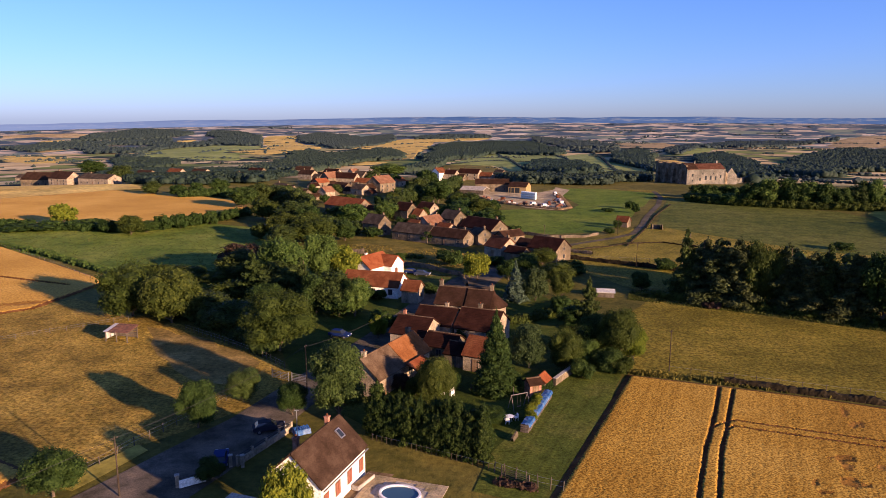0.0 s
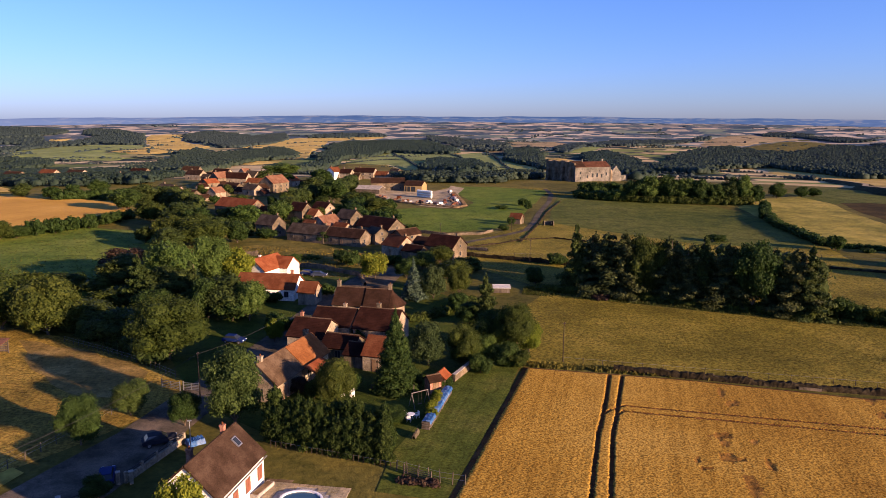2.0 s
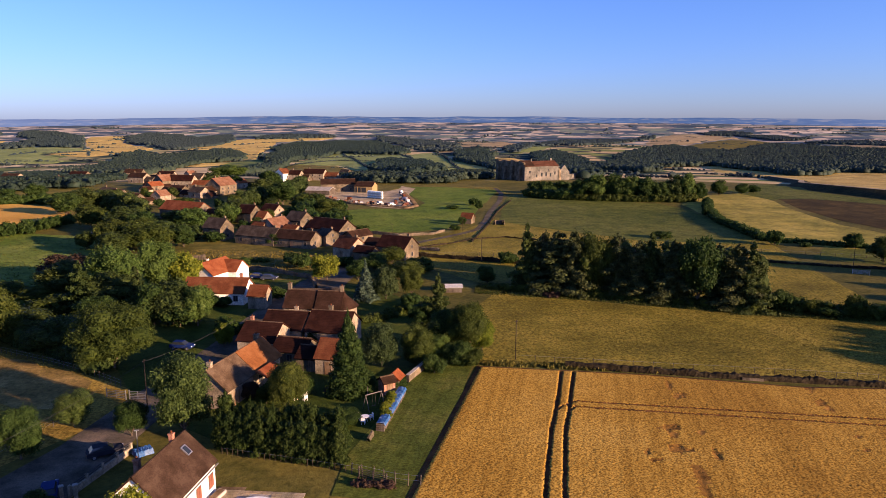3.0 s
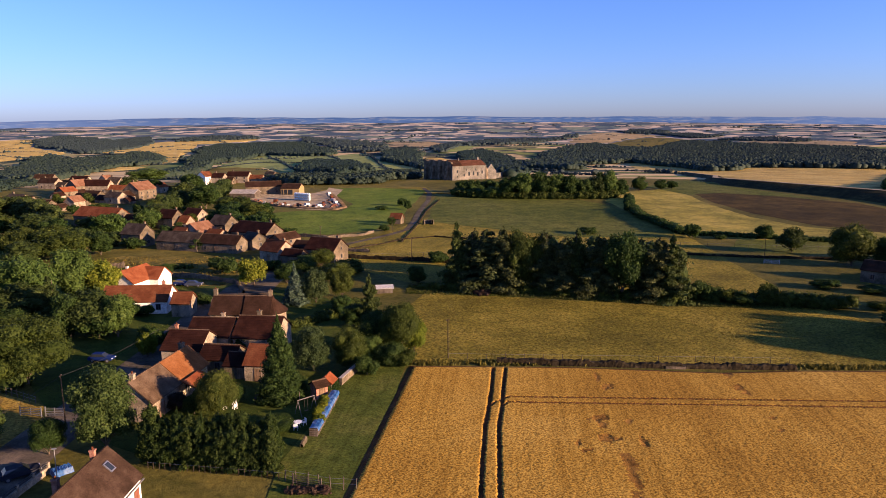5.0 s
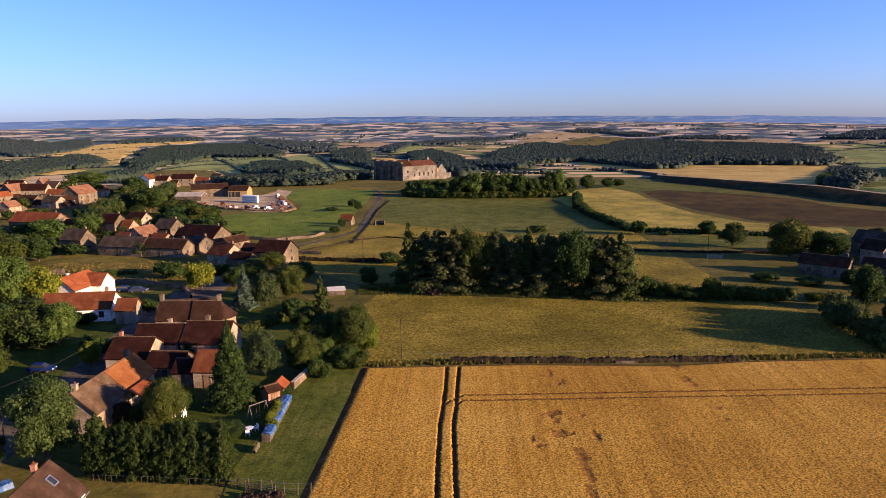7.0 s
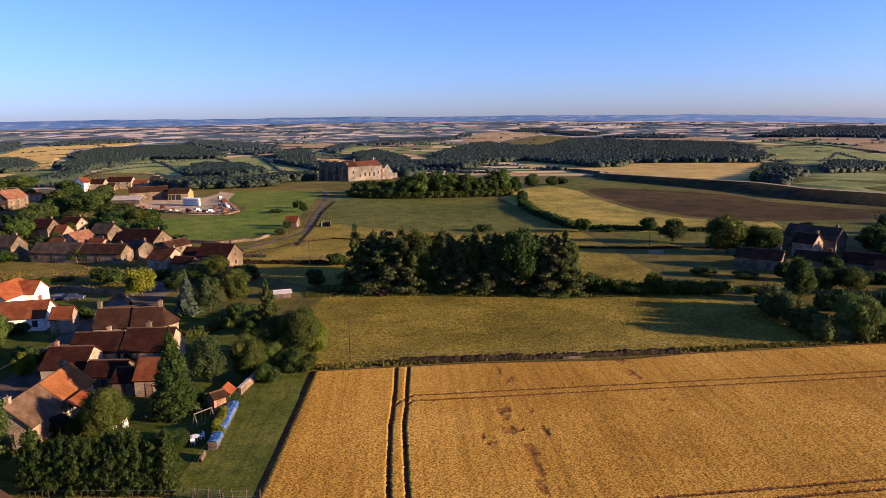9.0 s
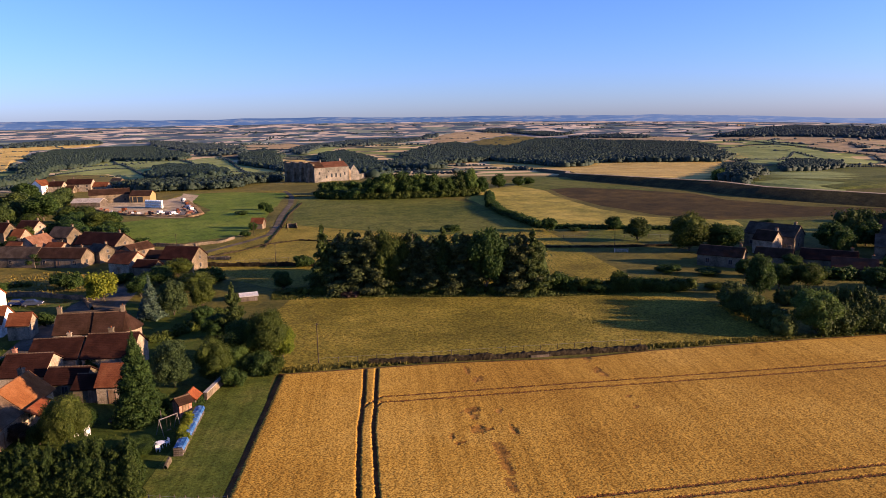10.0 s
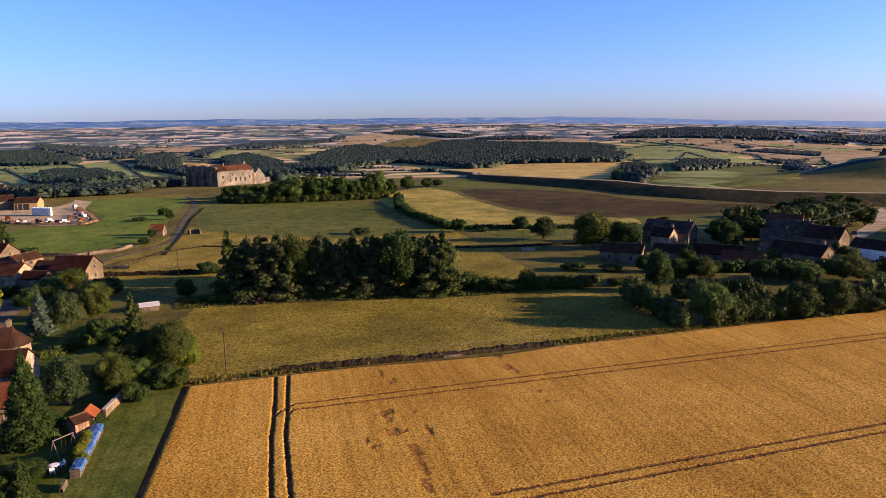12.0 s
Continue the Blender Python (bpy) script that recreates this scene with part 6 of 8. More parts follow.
HAMLET_FAR = (("dark", 275.9, 110.7, 8.3, 7.2), ("dark", 291.0, 128.5, 10.5, 10.3), ("dark", 304.4, 126.8, 8.1, 10.7), ("bush", 165.5, 129.3, 2.4, 8.6),
        ("bush", 145.5, 120.0, 1.8, 6.2), ("broadleaf", 152.2, 114.1, 4.6, 4.7), ("broadleaf", 167.3, 111.4, 4.6, 5.0), ("bush", 183.7, 101.9, 3.1, 6.9))
SHRUB_ROW = (("shrub", 101.3, 130.8, 4.4, 5.0), ("bush", 103.7, 127.3, 4.6, 5.6), ("shrub", 107.4, 124.2, 3.2, 5.0), ("bush", 109.6, 120.7, 2.4, 5.0),
        ("shrub", 114.7, 119.1, 4.6, 4.6), ("shrub", 121.0, 113.8, 2.4, 4.0), ("shrub", 133.8, 108.4, 1.9, 4.4), ("bush", 97.7, 131.7, 4.2, 5.0))
FIELD_TREES = (("broadleaf", 177.8, 189.0, 5.6, 5.9), ("dark", 167.8, 167.0, 8.6, 8.1), ("bush", 157.1, 200.1, 4.8, 6.2), ("bush", 164.7, 195.2, 1.6, 4.2),
        ("bush", 222.8, 156.4, 2.5, 4.4), ("bush", 127.7, 220.0, 2.7, 6.2), ("bush", 60.6, 189.1, 3.4, 4.9), ("broadleaf", 48.1, 166.8, 4.5, 4.0))
CASTLE_BELT = (("broadleaf", 130.3, 365.9, 4.0, 9.4), ("broadleaf", 135.8, 354.0, 4.7, 10.4), ("bright", 142.1, 345.1, 6.6, 10.9), ("broadleaf", 150.4, 341.5, 11.5, 10.9),
        ("bright", 157.2, 338.5, 14.5, 12.1), ("broadleaf", 165.9, 335.9, 15.1, 12.1), ("bright", 172.6, 332.6, 13.2, 12.1), ("broadleaf", 179.1, 329.1, 12.6, 10.9),
        ("broadleaf", 186.2, 326.8, 10.0, 9.1), ("dark", 195.7, 328.4, 14.0, 9.9), ("bright", 201.5, 326.6, 14.5, 9.9), ("broadleaf", 208.2, 326.0, 9.4, 8.1),
        ("broadleaf", 233.2, 346.1, 9.5, 8.8), ("broadleaf", 250.6, 350.5, 6.6, 7.7), ("broadleaf", 260.9, 353.8, 5.2, 7.8))
VILLAGE_GREEN = (("bush", -22.4, 157.4, 3.4, 4.0), ("broadleaf", -19.6, 156.6, 3.8, 4.0), ("bush", -16.9, 156.0, 3.0, 3.6), ("bush", -14.2, 155.4, 2.4, 2.8), ("broadleaf", -18.7, 144.8, 5.4, 5.0), ("yellow", -12.2, 126.8, 4.6, 3.4), ("bush", -3.0, 160.8, 3.0, 3.4), ("broadleaf", 3.6, 123.1, 3.4, 3.2), ("bush", 10.5, 147.8, 2.6, 3.0), ("walnut", -48.6, 249.7, 8.0, 9.0),
        ("broadleaf", -33.5, 236.3, 7.0, 8.0), ("dark", -52.1, 223.3, 8.0, 9.0), ("walnut", -7.6, 321.9, 6.0, 9.0), ("broadleaf", 5.2, 320.6, 6.0, 8.0),
        ("dark", -17.5, 375.8, 9.0, 8.0), ("broadleaf", -30.7, 442.0, 8.0, 8.0), ("walnut", 14.1, 294.5, 5.0, 8.0), ("bush", -0.3, 203.4, 3.0, 4.0),
        ("broadleaf", -12.8, 196.6, 3.4, 4.0), ("bush", 15.4, 193.2, 3.0, 4.0))
LANE_TREES = (("bush", 66.6, 265.1, 3.3, 3.6), ("bush", 74.9, 315.8, 2.0, 5.3), ("broadleaf", 86.0, 311.6, 4.3, 3.7), ("bush", 60.7, 252.3, 2.4, 4.2),
        ("bush", 87.6, 327.6, 4.0, 4.4), ("bush", 178.2, 272.7, 4.0, 3.7), ("bush", 61.8, 188.5, 2.8, 4.2), ("broadleaf", 48.6, 166.7, 3.8, 3.4))
for group_name, members in (("pine row", PINE_ROW), ("roadside", ROADSIDE), ("garden", GARDEN), ("edge trees", EDGE_TREES), ("copse", COPSE), ("pasture edge", PASTURE_EDGE), ("orchard hedge", ORCHARD_HEDGE), ("village left", VILLAGE_LEFT), ("village mid", VILLAGE_MID), ("village right", VILLAGE_RIGHT), ("hamlet hedge", HAMLET_HEDGE), ("hamlet dark", HAMLET_DARK), ("hamlet gardens", HAMLET_GARDENS), ("hamlet far", HAMLET_FAR), ("shrub row", SHRUB_ROW), ("field trees", FIELD_TREES), ("castle belt", CASTLE_BELT), ("lane trees", LANE_TREES), ("village gardens", VILLAGE_GREEN)):
    for kind, x, y, h, w in members:
        plant(kind, x, y, h, w, group=group_name)

# hedges and belts
row("hornbeam", [(-9.8, 85.6), (-2.4, 81.5), (5.2, 77.5)], 5.3, 2.5, 1.35, 0.15, 0.1, "garden hedge")
row("hornbeam", [(-9.2, 87.6), (-1.8, 83.7), (5.6, 79.8)], 5.9, 2.8, 1.6, 0.25, 0.12, "garden hedge")
hedge_mass([(208, 317), (186, 283), (170, 250), (159, 209)], 2.6, 4.0, "leaf", "overgrown field hedge on the slope", 3, 0.5, 0.3)
hedge_mass([(159, 209), (176, 193), (205, 170)], 1.4, 3.0, "leaf", "low hedge along the strip meadow", 4, 0.5, 0.28)
hedge_mass([(-146, 226), (-124, 212), (-86, 180)], 1.4, 2.6, "leaf_bright", "low hedge along the orchard meadow", 5, 0.5, 0.25)
hedge_mass([(-66, 148), (-50, 138), (-40, 129), (-30, 117)], 3.2, 5.0, "leaf_dark", "dark bramble hedge behind the pasture", 6, 0.8, 0.22)
hedge_mass([(-172, 264), (-140, 258), (-112, 254), (-98, 276), (-84, 302)], 3.4, 5.0, "leaf", "hedge between the gold field and the orchard", 7, 0.5, 0.3)
hedge_mass([(126, 99), (122, 92), (118, 84), (115, 76.5)], 5.2, 4.2, "leaf_dark", "tall dark cypress hedge", 8, 1.3, 0.2, pointed=0.1)
hedge_mass([(120, 74.5), (128, 71.5), (138, 67)], 6.3, 3.8, "leaf_dark", "row of dark cypresses beside the wheat", 9, 1.2, 0.22, pointed=0.9)
hedge_mass([(138, 67), (150, 62), (164, 57)], 6.6, 4.5, "leaf_dark", "tall dark hedge at the field edge", 10, 1.0, 0.22, pointed=0.4)
hedge_mass([(134, 92), (141, 86), (149, 80)], 4.0, 2.4, "leaf_dark", "clipped cypress row in the hamlet gardens", 11, 1.0, 0.2, pointed=0.9)
hedge_mass([(100, 131), (112, 122), (120, 116), (128, 111)], 3.0, 4.4, "leaf_olive", "tangle of olive shrubs beyond the pine row", 12, 0.6, 0.24)
hedge_mass([(48, 160), (66, 149), (84, 138), (98, 128)], 1.5, 4.0, "leaf_olive", "rank weeds beneath the pine row", 13, 0.6, 0.26)
# belt added behind the pines, tall enough to shade the paddock
hedge_mass([(62, 171), (72, 166), (84, 158), (98, 148), (106, 141)], 10.5, 7, "leaf_dark", "dense dark trees behind the pine row", 14, 0.35, 0.3, "tree_belt", "trees")
hedge_mass([(126, 362), (146, 348), (170, 338), (196, 336), (214, 340)], 3.6, 6, "leaf_olive", "thick belt of trees below the castle", 15, 0.5, 0.4, "tree_belt", "trees")
hedge_mass([(134, 378), (160, 366), (190, 358), (220, 356)], 7.0, 7, "leaf", "tall belt of trees on the castle hill", 16, 0.35, 0.4, "tree_belt", "trees")
# outside the camera's view, added only to throw shade over the hamlet
hedge_mass([(216, 44), (240, 58), (262, 70), (284, 82)], 8, 8, "leaf_dark", "tall dark trees on the sunny side of the hamlet", 17, 0.3, 0.4, "tree_belt", "trees")
hedge_mass([(370, 300), (600, 470), (849, 653)], 6, 8, "leaf", "hedge at the edge of the tan field", 18, 0.12, 0.7)
hedge_mass([(-64, 300), (-50, 276), (-40, 258), (-30, 250)], 4.5, 6, "leaf_dark", "belt of garden trees in the village", 19, 0.4, 0.35, "tree_belt", "trees")
hedge_mass([(10, 320), (4, 300), (8, 276), (20, 262)], 6, 7, "leaf", "trees behind the village gardens", 20, 0.4, 0.35, "tree_belt", "trees")
hedge_mass([(-100, 360), (-80, 352), (-66, 330), (-60, 316)], 8, 9, "leaf_dark", "dark trees round the upper village", 21, 0.35, 0.38, "tree_belt", "trees")
hedge_mass([(-20, 345), (-6, 372), (4, 400), (8, 430)], 8, 8, "leaf_dark", "dark trees beside the upper village", 22, 0.35, 0.38, "tree_belt", "trees")
hedge_mass([(-140, 372), (-120, 380), (-104, 392)], 4.2, 6, "leaf", "trees at the edge of the gold field", 23, 0.35, 0.38, "tree_belt", "trees")
hedge_mass([(-26, 205), (-14, 206), (-6, 205)], 1.1, 2.4, "leaf_olive", "low brambles on the rough village slope", 24, 0.5, 0.22)
hedge_mass([(-12, 135), (-4, 134), (2, 134)], 2.0, 2.4, "leaf", "garden bushes between the houses", 25, 0.9, 0.2)
hedge_mass([(14, 136), (20, 140), (30, 150)], 1.6, 2.4, "leaf_olive", "garden shrubs beside the hipped house", 26, 0.8, 0.22)
woodland([(37, 488), (74, 630), (78, 487), (103, 483), (235, 956), (260, 906), (151, 515), (103, 449), (53, 458)], 4.5, 6, 6.5, "leaf_wood", "line of trees below the castle meadow", 42)
woodland([(-1612, 2575), (-1566, 2710), (-1633, 2868), (-1590, 3028), (-1800, 3748), (-1713, 3961), (-1343, 3846), (-1213, 3512), (-1222, 3169), (-1060, 2815), (-1006, 2809), (-956, 2968), (-862, 2708), (-971, 2513), (-989, 2296), (-811, 1861), (-1050, 2174), (-1334, 2555), (-1374, 2375)], 15, 13, 13, "leaf_hazed", "rolling mixed woods with small clearings", 50, gaps=0.003)
woodland([(-1009, 3058), (-1005, 3242), (-1143, 3426), (-1235, 3844), (-1083, 3740), (-858, 3377), (-801, 3084), (-669, 2603), (-827, 2700)], 14, 13, 12, "leaf_hazed", "dark wood beside a golden field", 51)
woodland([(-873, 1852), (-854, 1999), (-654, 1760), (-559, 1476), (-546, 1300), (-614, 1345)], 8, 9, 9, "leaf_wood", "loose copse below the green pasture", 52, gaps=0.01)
woodland([(-588, 2879), (-680, 3358), (-639, 3581), (-484, 3489), (-366, 3181), (-243, 3413), (-207, 3077), (-214, 2852), (-279, 2269), (-348, 2188), (-461, 2701)], 12, 12, 12, "leaf_hazed", "dark wood on the rise across the valley", 53)
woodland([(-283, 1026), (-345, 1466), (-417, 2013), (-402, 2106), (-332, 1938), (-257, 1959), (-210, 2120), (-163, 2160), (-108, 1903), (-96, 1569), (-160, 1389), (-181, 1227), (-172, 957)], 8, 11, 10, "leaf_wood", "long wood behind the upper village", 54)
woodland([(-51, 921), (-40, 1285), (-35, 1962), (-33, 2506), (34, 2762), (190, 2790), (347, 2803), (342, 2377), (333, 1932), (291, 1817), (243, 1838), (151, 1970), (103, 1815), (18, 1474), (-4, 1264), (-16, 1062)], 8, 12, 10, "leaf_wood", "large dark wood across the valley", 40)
woodland([(-121, 3070), (-103, 3296), (15, 3434), (202, 3358), (216, 3165), (38, 3098)], 15, 11, 14, "leaf_hazed", "strip of wood behind the golden slope", 55)
woodland([(363, 2841), (420, 3229), (505, 2943), (581, 2745), (599, 2458), (457, 1904), (395, 1934), (357, 2025), (412, 2575)], 12, 11, 12, "leaf_hazed", "wood beyond the valley pastures", 56, gaps=0.003)
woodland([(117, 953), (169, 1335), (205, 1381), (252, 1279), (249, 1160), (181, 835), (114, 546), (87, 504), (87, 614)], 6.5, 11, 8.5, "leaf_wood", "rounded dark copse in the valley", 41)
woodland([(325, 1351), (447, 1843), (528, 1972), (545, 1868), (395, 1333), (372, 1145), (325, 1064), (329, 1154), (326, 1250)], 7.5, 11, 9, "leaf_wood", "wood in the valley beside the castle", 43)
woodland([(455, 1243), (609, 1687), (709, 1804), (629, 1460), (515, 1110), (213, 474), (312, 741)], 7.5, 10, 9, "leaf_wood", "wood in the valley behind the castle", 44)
woodland([(602, 1937), (886, 2485), (800, 2188), (574, 1740)], 11, 10, 11, "leaf_hazed", "trees along a valley stream", 57)
woodland([(771, 2216), (1059, 2631), (1327, 2668), (1638, 2943), (1521, 2731), (1218, 2448), (807, 2053)], 13, 11, 12, "leaf_hazed", "long tree line on the valley floor", 58, gaps=0.004)
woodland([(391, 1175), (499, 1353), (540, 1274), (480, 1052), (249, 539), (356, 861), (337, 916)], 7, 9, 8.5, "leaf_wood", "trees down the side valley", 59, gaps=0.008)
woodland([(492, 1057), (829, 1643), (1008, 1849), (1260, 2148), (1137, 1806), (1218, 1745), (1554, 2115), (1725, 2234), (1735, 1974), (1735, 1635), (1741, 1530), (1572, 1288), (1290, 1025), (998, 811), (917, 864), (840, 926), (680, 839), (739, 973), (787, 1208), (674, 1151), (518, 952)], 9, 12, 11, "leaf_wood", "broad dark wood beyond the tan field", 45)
woodland([(1907, 2973), (2026, 3103), (2121, 3085), (2141, 2817), (2079, 2563), (2125, 2268), (2112, 1990), (1981, 1867), (1931, 2128), (1869, 2342), (1957, 2707), (1843, 2824)], 13, 11, 13, "leaf_hazed", "wooded crest behind the knoll", 60, gaps=0.004)
woodland([(2130, 1761), (2573, 1956), (2935, 2037), (2908, 1731), (2619, 1332), (2478, 1210), (2339, 1246), (2291, 1471)], 15, 14, 15, "leaf_hazed", "wooded hilltop on the horizon", 48)
woodland([(2502, 1221), (2664, 1190), (2782, 1073), (2367, 911), (2363, 1020), (2357, 1140)], 14, 12, 14, "leaf_hazed", "dark wood on the far slope", 49, gaps=0.004)
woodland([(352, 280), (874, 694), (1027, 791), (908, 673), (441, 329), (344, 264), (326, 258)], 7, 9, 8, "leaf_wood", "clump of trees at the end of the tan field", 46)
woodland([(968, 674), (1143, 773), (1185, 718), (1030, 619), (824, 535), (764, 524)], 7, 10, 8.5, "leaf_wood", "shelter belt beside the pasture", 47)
woodland([(1409, 754), (1415, 693), (556, 247), (540, 232), (1141, 576)], 9, 8, 10, "leaf_hazed", "hedge trees on the pasture", 61, gaps=0.01)
woodland([(2028, 1204), (1902, 1060), (1857, 868), (1747, 816), (1775, 1005)], 9, 8, 10, "leaf_hazed", "hedge with trees across the slope", 62, gaps=0.01)


woodland([(-616, 1249), (-498, 1281), (-310, 1155), (-178, 837), (-116, 460), (-161, 441), (-199, 454)], 6, 6.5, 7, "leaf_wood", "garden trees round the lower village", 63, gaps=0.016)


def hedgerows(count, near, far, low, tall, leaf, label, seed):
    """Hedges and tree lines strewn over the far plain."""
    rng = np.random.default_rng(seed)
    V, F, o = [], [], 0
    for i in range(count):
        r = near * (far / near) ** rng.uniform(0, 1)
        a = radians(rng.uniform(-42, 78))
        x, y = r * math.sin(a), r * math.cos(a)
        turn = radians(-math.degrees(a) * 0.6 + rng.choice((0, 0, 60, 120)) + rng.normal(0, 12))
        n = int(rng.integers(8, 60))
        for k in range(n):
            hh = rng.uniform(low, tall) * (1.7 if rng.random() < 0.07 else 0.8)
            step = tall * 0.5
            px = x + math.cos(turn) * step * k + rng.normal(0, 1.5)
            py = y + math.sin(turn) * step * k + rng.normal(0, 1.5)
            if math.hypot(px, py) > 4700 or rng.random() < 0.08 or inside(TAN_FIELD, px, py):
                continue
            v = ICO1[0] * (1 + rng.normal(0, 0.2, (len(ICO1[0]), 1)))
            V.append(v * (hh * 0.7, hh * 0.7, hh * 0.55) + (px, py, height(px, py) + hh * 0.4))
            F.append(ICO1[1] + o)
            o += len(v)
    tagged(link_mesh("hedgerow", np.concatenate(V), np.concatenate(F), M[leaf]), label, "hedgerow", kind="stuff")


def hedge_lines(paths, low, tall, leaf, label, seed):
    """Clipped hedges with a tree here and there along the far field edges."""
    rng = np.random.default_rng(seed)
    V, F, o = [], [], 0
    for path in paths:
        for (x0, y0), (x1, y1) in zip(path, path[1:]):
            n = max(2, int(math.hypot(x1 - x0, y1 - y0) / (tall * 0.6)))
            for k in range(n):
                f = (k + rng.uniform(0, 1)) / n
                x, y = x0 + (x1 - x0) * f + rng.normal(0, 1), y0 + (y1 - y0) * f + rng.normal(0, 1)
                hh = rng.uniform(low, tall) * (2.0 if rng.random() < 0.05 else 1.0)
                v = ICO1[0] * (1 + rng.normal(0, 0.12, (len(ICO1[0]), 1)))
                V.append(v * (tall * 0.6, tall * 0.6, hh * 0.6) + (x, y, height(x, y) + 1.0 + hh * 0.35))
                F.append(ICO1[1] + o)
                o += len(v)
    tagged(link_mesh("hedgerow", np.concatenate(V), np.concatenate(F), M[leaf], smooth=True), label, "hedgerow", kind="stuff")


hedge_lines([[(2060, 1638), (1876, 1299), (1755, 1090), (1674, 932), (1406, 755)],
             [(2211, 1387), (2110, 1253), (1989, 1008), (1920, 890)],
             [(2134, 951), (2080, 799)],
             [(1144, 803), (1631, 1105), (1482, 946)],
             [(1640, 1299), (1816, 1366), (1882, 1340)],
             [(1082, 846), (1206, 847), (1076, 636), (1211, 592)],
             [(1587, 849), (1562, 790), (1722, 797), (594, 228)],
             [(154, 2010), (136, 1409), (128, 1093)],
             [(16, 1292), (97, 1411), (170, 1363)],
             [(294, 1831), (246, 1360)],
             [(411, 1935), (304, 1305), (255, 1006)]], 1.8, 3.0, "leaf_hazed", "dark hedges between the hillside fields", 79)
hedgerows(70, 700, 1900, 2.2, 4.5, "leaf_hazed", "hedges and field trees in the valley", 77)
hedgerows(420, 1900, 4400, 3.0, 5.5, "leaf_plain_hazed", "hedgerows and copses strewn over the far plain", 78)


def hamlets(count, seed):
    """Specks of pale houses on the far plain."""
    rng = np.random.default_rng(seed)
    V, F, o = [], [], 0
    for i in range(count):
        a = radians(rng.uniform(-36, 74))
        r = rng.uniform(2600, 4300)
        for k in range(int(rng.integers(3, 8))):
            x, y = r * math.sin(a) + rng.normal(0, 60), r * math.cos(a) + rng.normal(0, 40)
            z, L, W, h = height(x, y), rng.uniform(9, 18), rng.uniform(7, 10), rng.uniform(3, 6)
            for px, pz in ((-W / 2, 0), (W / 2, 0), (W / 2, h), (0, h * 1.6), (-W / 2, h)):
                V += [(x - L / 2, y + px, z + pz), (x + L / 2, y + px, z + pz)]
            for q in range(5):
                s = (q + 1) % 5
                F.append((o + 2 * q, o + 2 * q + 1, o + 2 * s + 1, o + 2 * s))
            F += [(o, o + 2, o + 4, o + 6, o + 8), (o + 1, o + 9, o + 7, o + 5, o + 3)]
            o += 10
    tagged(link_mesh("far_houses", V, F, M["stone"]), "specks of pale village houses on the plain", "houses", kind="stuff")


hamlets(4, 5)
hedge_mass([(154, 110), (160, 106), (172, 97), (184, 86)], 3.0, 4, "leaf", "garden trees in front of the hamlet houses", 41, 0.5, 0.28, "tree_belt", "trees")
hedge_mass([(186, 84), (196, 76), (204, 70)], 3.4, 4, "leaf_dark", "dark garden trees beside the hamlet houses", 42, 0.5, 0.28, "tree_belt", "trees")
hedge_mass([(226, 132), (244, 124), (262, 116)], 9, 8, "leaf_dark", "dark trees behind the hamlet", 44, 0.35, 0.35, "tree_belt", "trees")
hedge_mass([(126, 360), (134, 349), (144, 340), (158, 333), (172, 327), (188, 322), (204, 321)], 3.6, 4.5, "leaf_olive", "dense lower edge of the tree belt below the castle", 46, 0.5, 0.34, "tree_belt", "trees")
RG = random.Random(31)
for x0, x1, y0, y1, n in ((-95, -40, 340, 400, 16), (-60, -20, 300, 350, 8), (-30, 25, 240, 330, 14), (-75, -45, 225, 290, 6)):
    for k in range(n):
        kind = RG.choice(("bush", "bush", "broadleaf", "dark", "walnut"))
        plant(kind, RG.uniform(x0, x1), RG.uniform(y0, y1), RG.uniform(2.5, 6.5), RG.uniform(3.5, 7.0), group="village garden greenery")

# ---- walls, fences, poles ----
def lumpy_wall(name, path, h, w, material, label, seed, kind="structure", category="wall"):
    """A dry-stone wall: one uneven ridge of stones along a path."""
    rng = np.random.default_rng(seed)
    bm = bmesh.new()
    prev = None
    for (x0, y0), (x1, y1) in zip(path, path[1:]):
        d = math.hypot(x1 - x0, y1 - y0)
        nx, ny = -(y1 - y0) / d, (x1 - x0) / d
        n = max(2, int(d / 0.35))
        for i in range(n):
            f = i / n
            x, y = x0 + (x1 - x0) * f, y0 + (y1 - y0) * f
            z = height(x, y)
            hh = h * (0.75 + 0.4 * noise.noise((x * 0.3, y * 0.3, seed))) + rng.uniform(-0.12, 0.12)
            ring = []
            for off, up in ((-0.6, -0.1), (-0.5, hh * 0.5), (-0.35, hh), (0.35, hh * rng.uniform(0.9, 1.1)), (0.5, hh * 0.5), (0.6, -0.1)):
                o = off * w + rng.uniform(-0.07, 0.07)
                ring.append(bm.verts.new((x + nx * o, y + ny * o, z + up + rng.uniform(-0.05, 0.05))))
            if prev:
                for k in range(5):
                    bm.faces.new((prev[k], ring[k], ring[k + 1], prev[k + 1]))
            prev = ring
    bmesh.ops.recalc_face_normals(bm, faces=bm.faces[:])
    return tagged(part(name, bm, material, None), label, category, kind=kind)


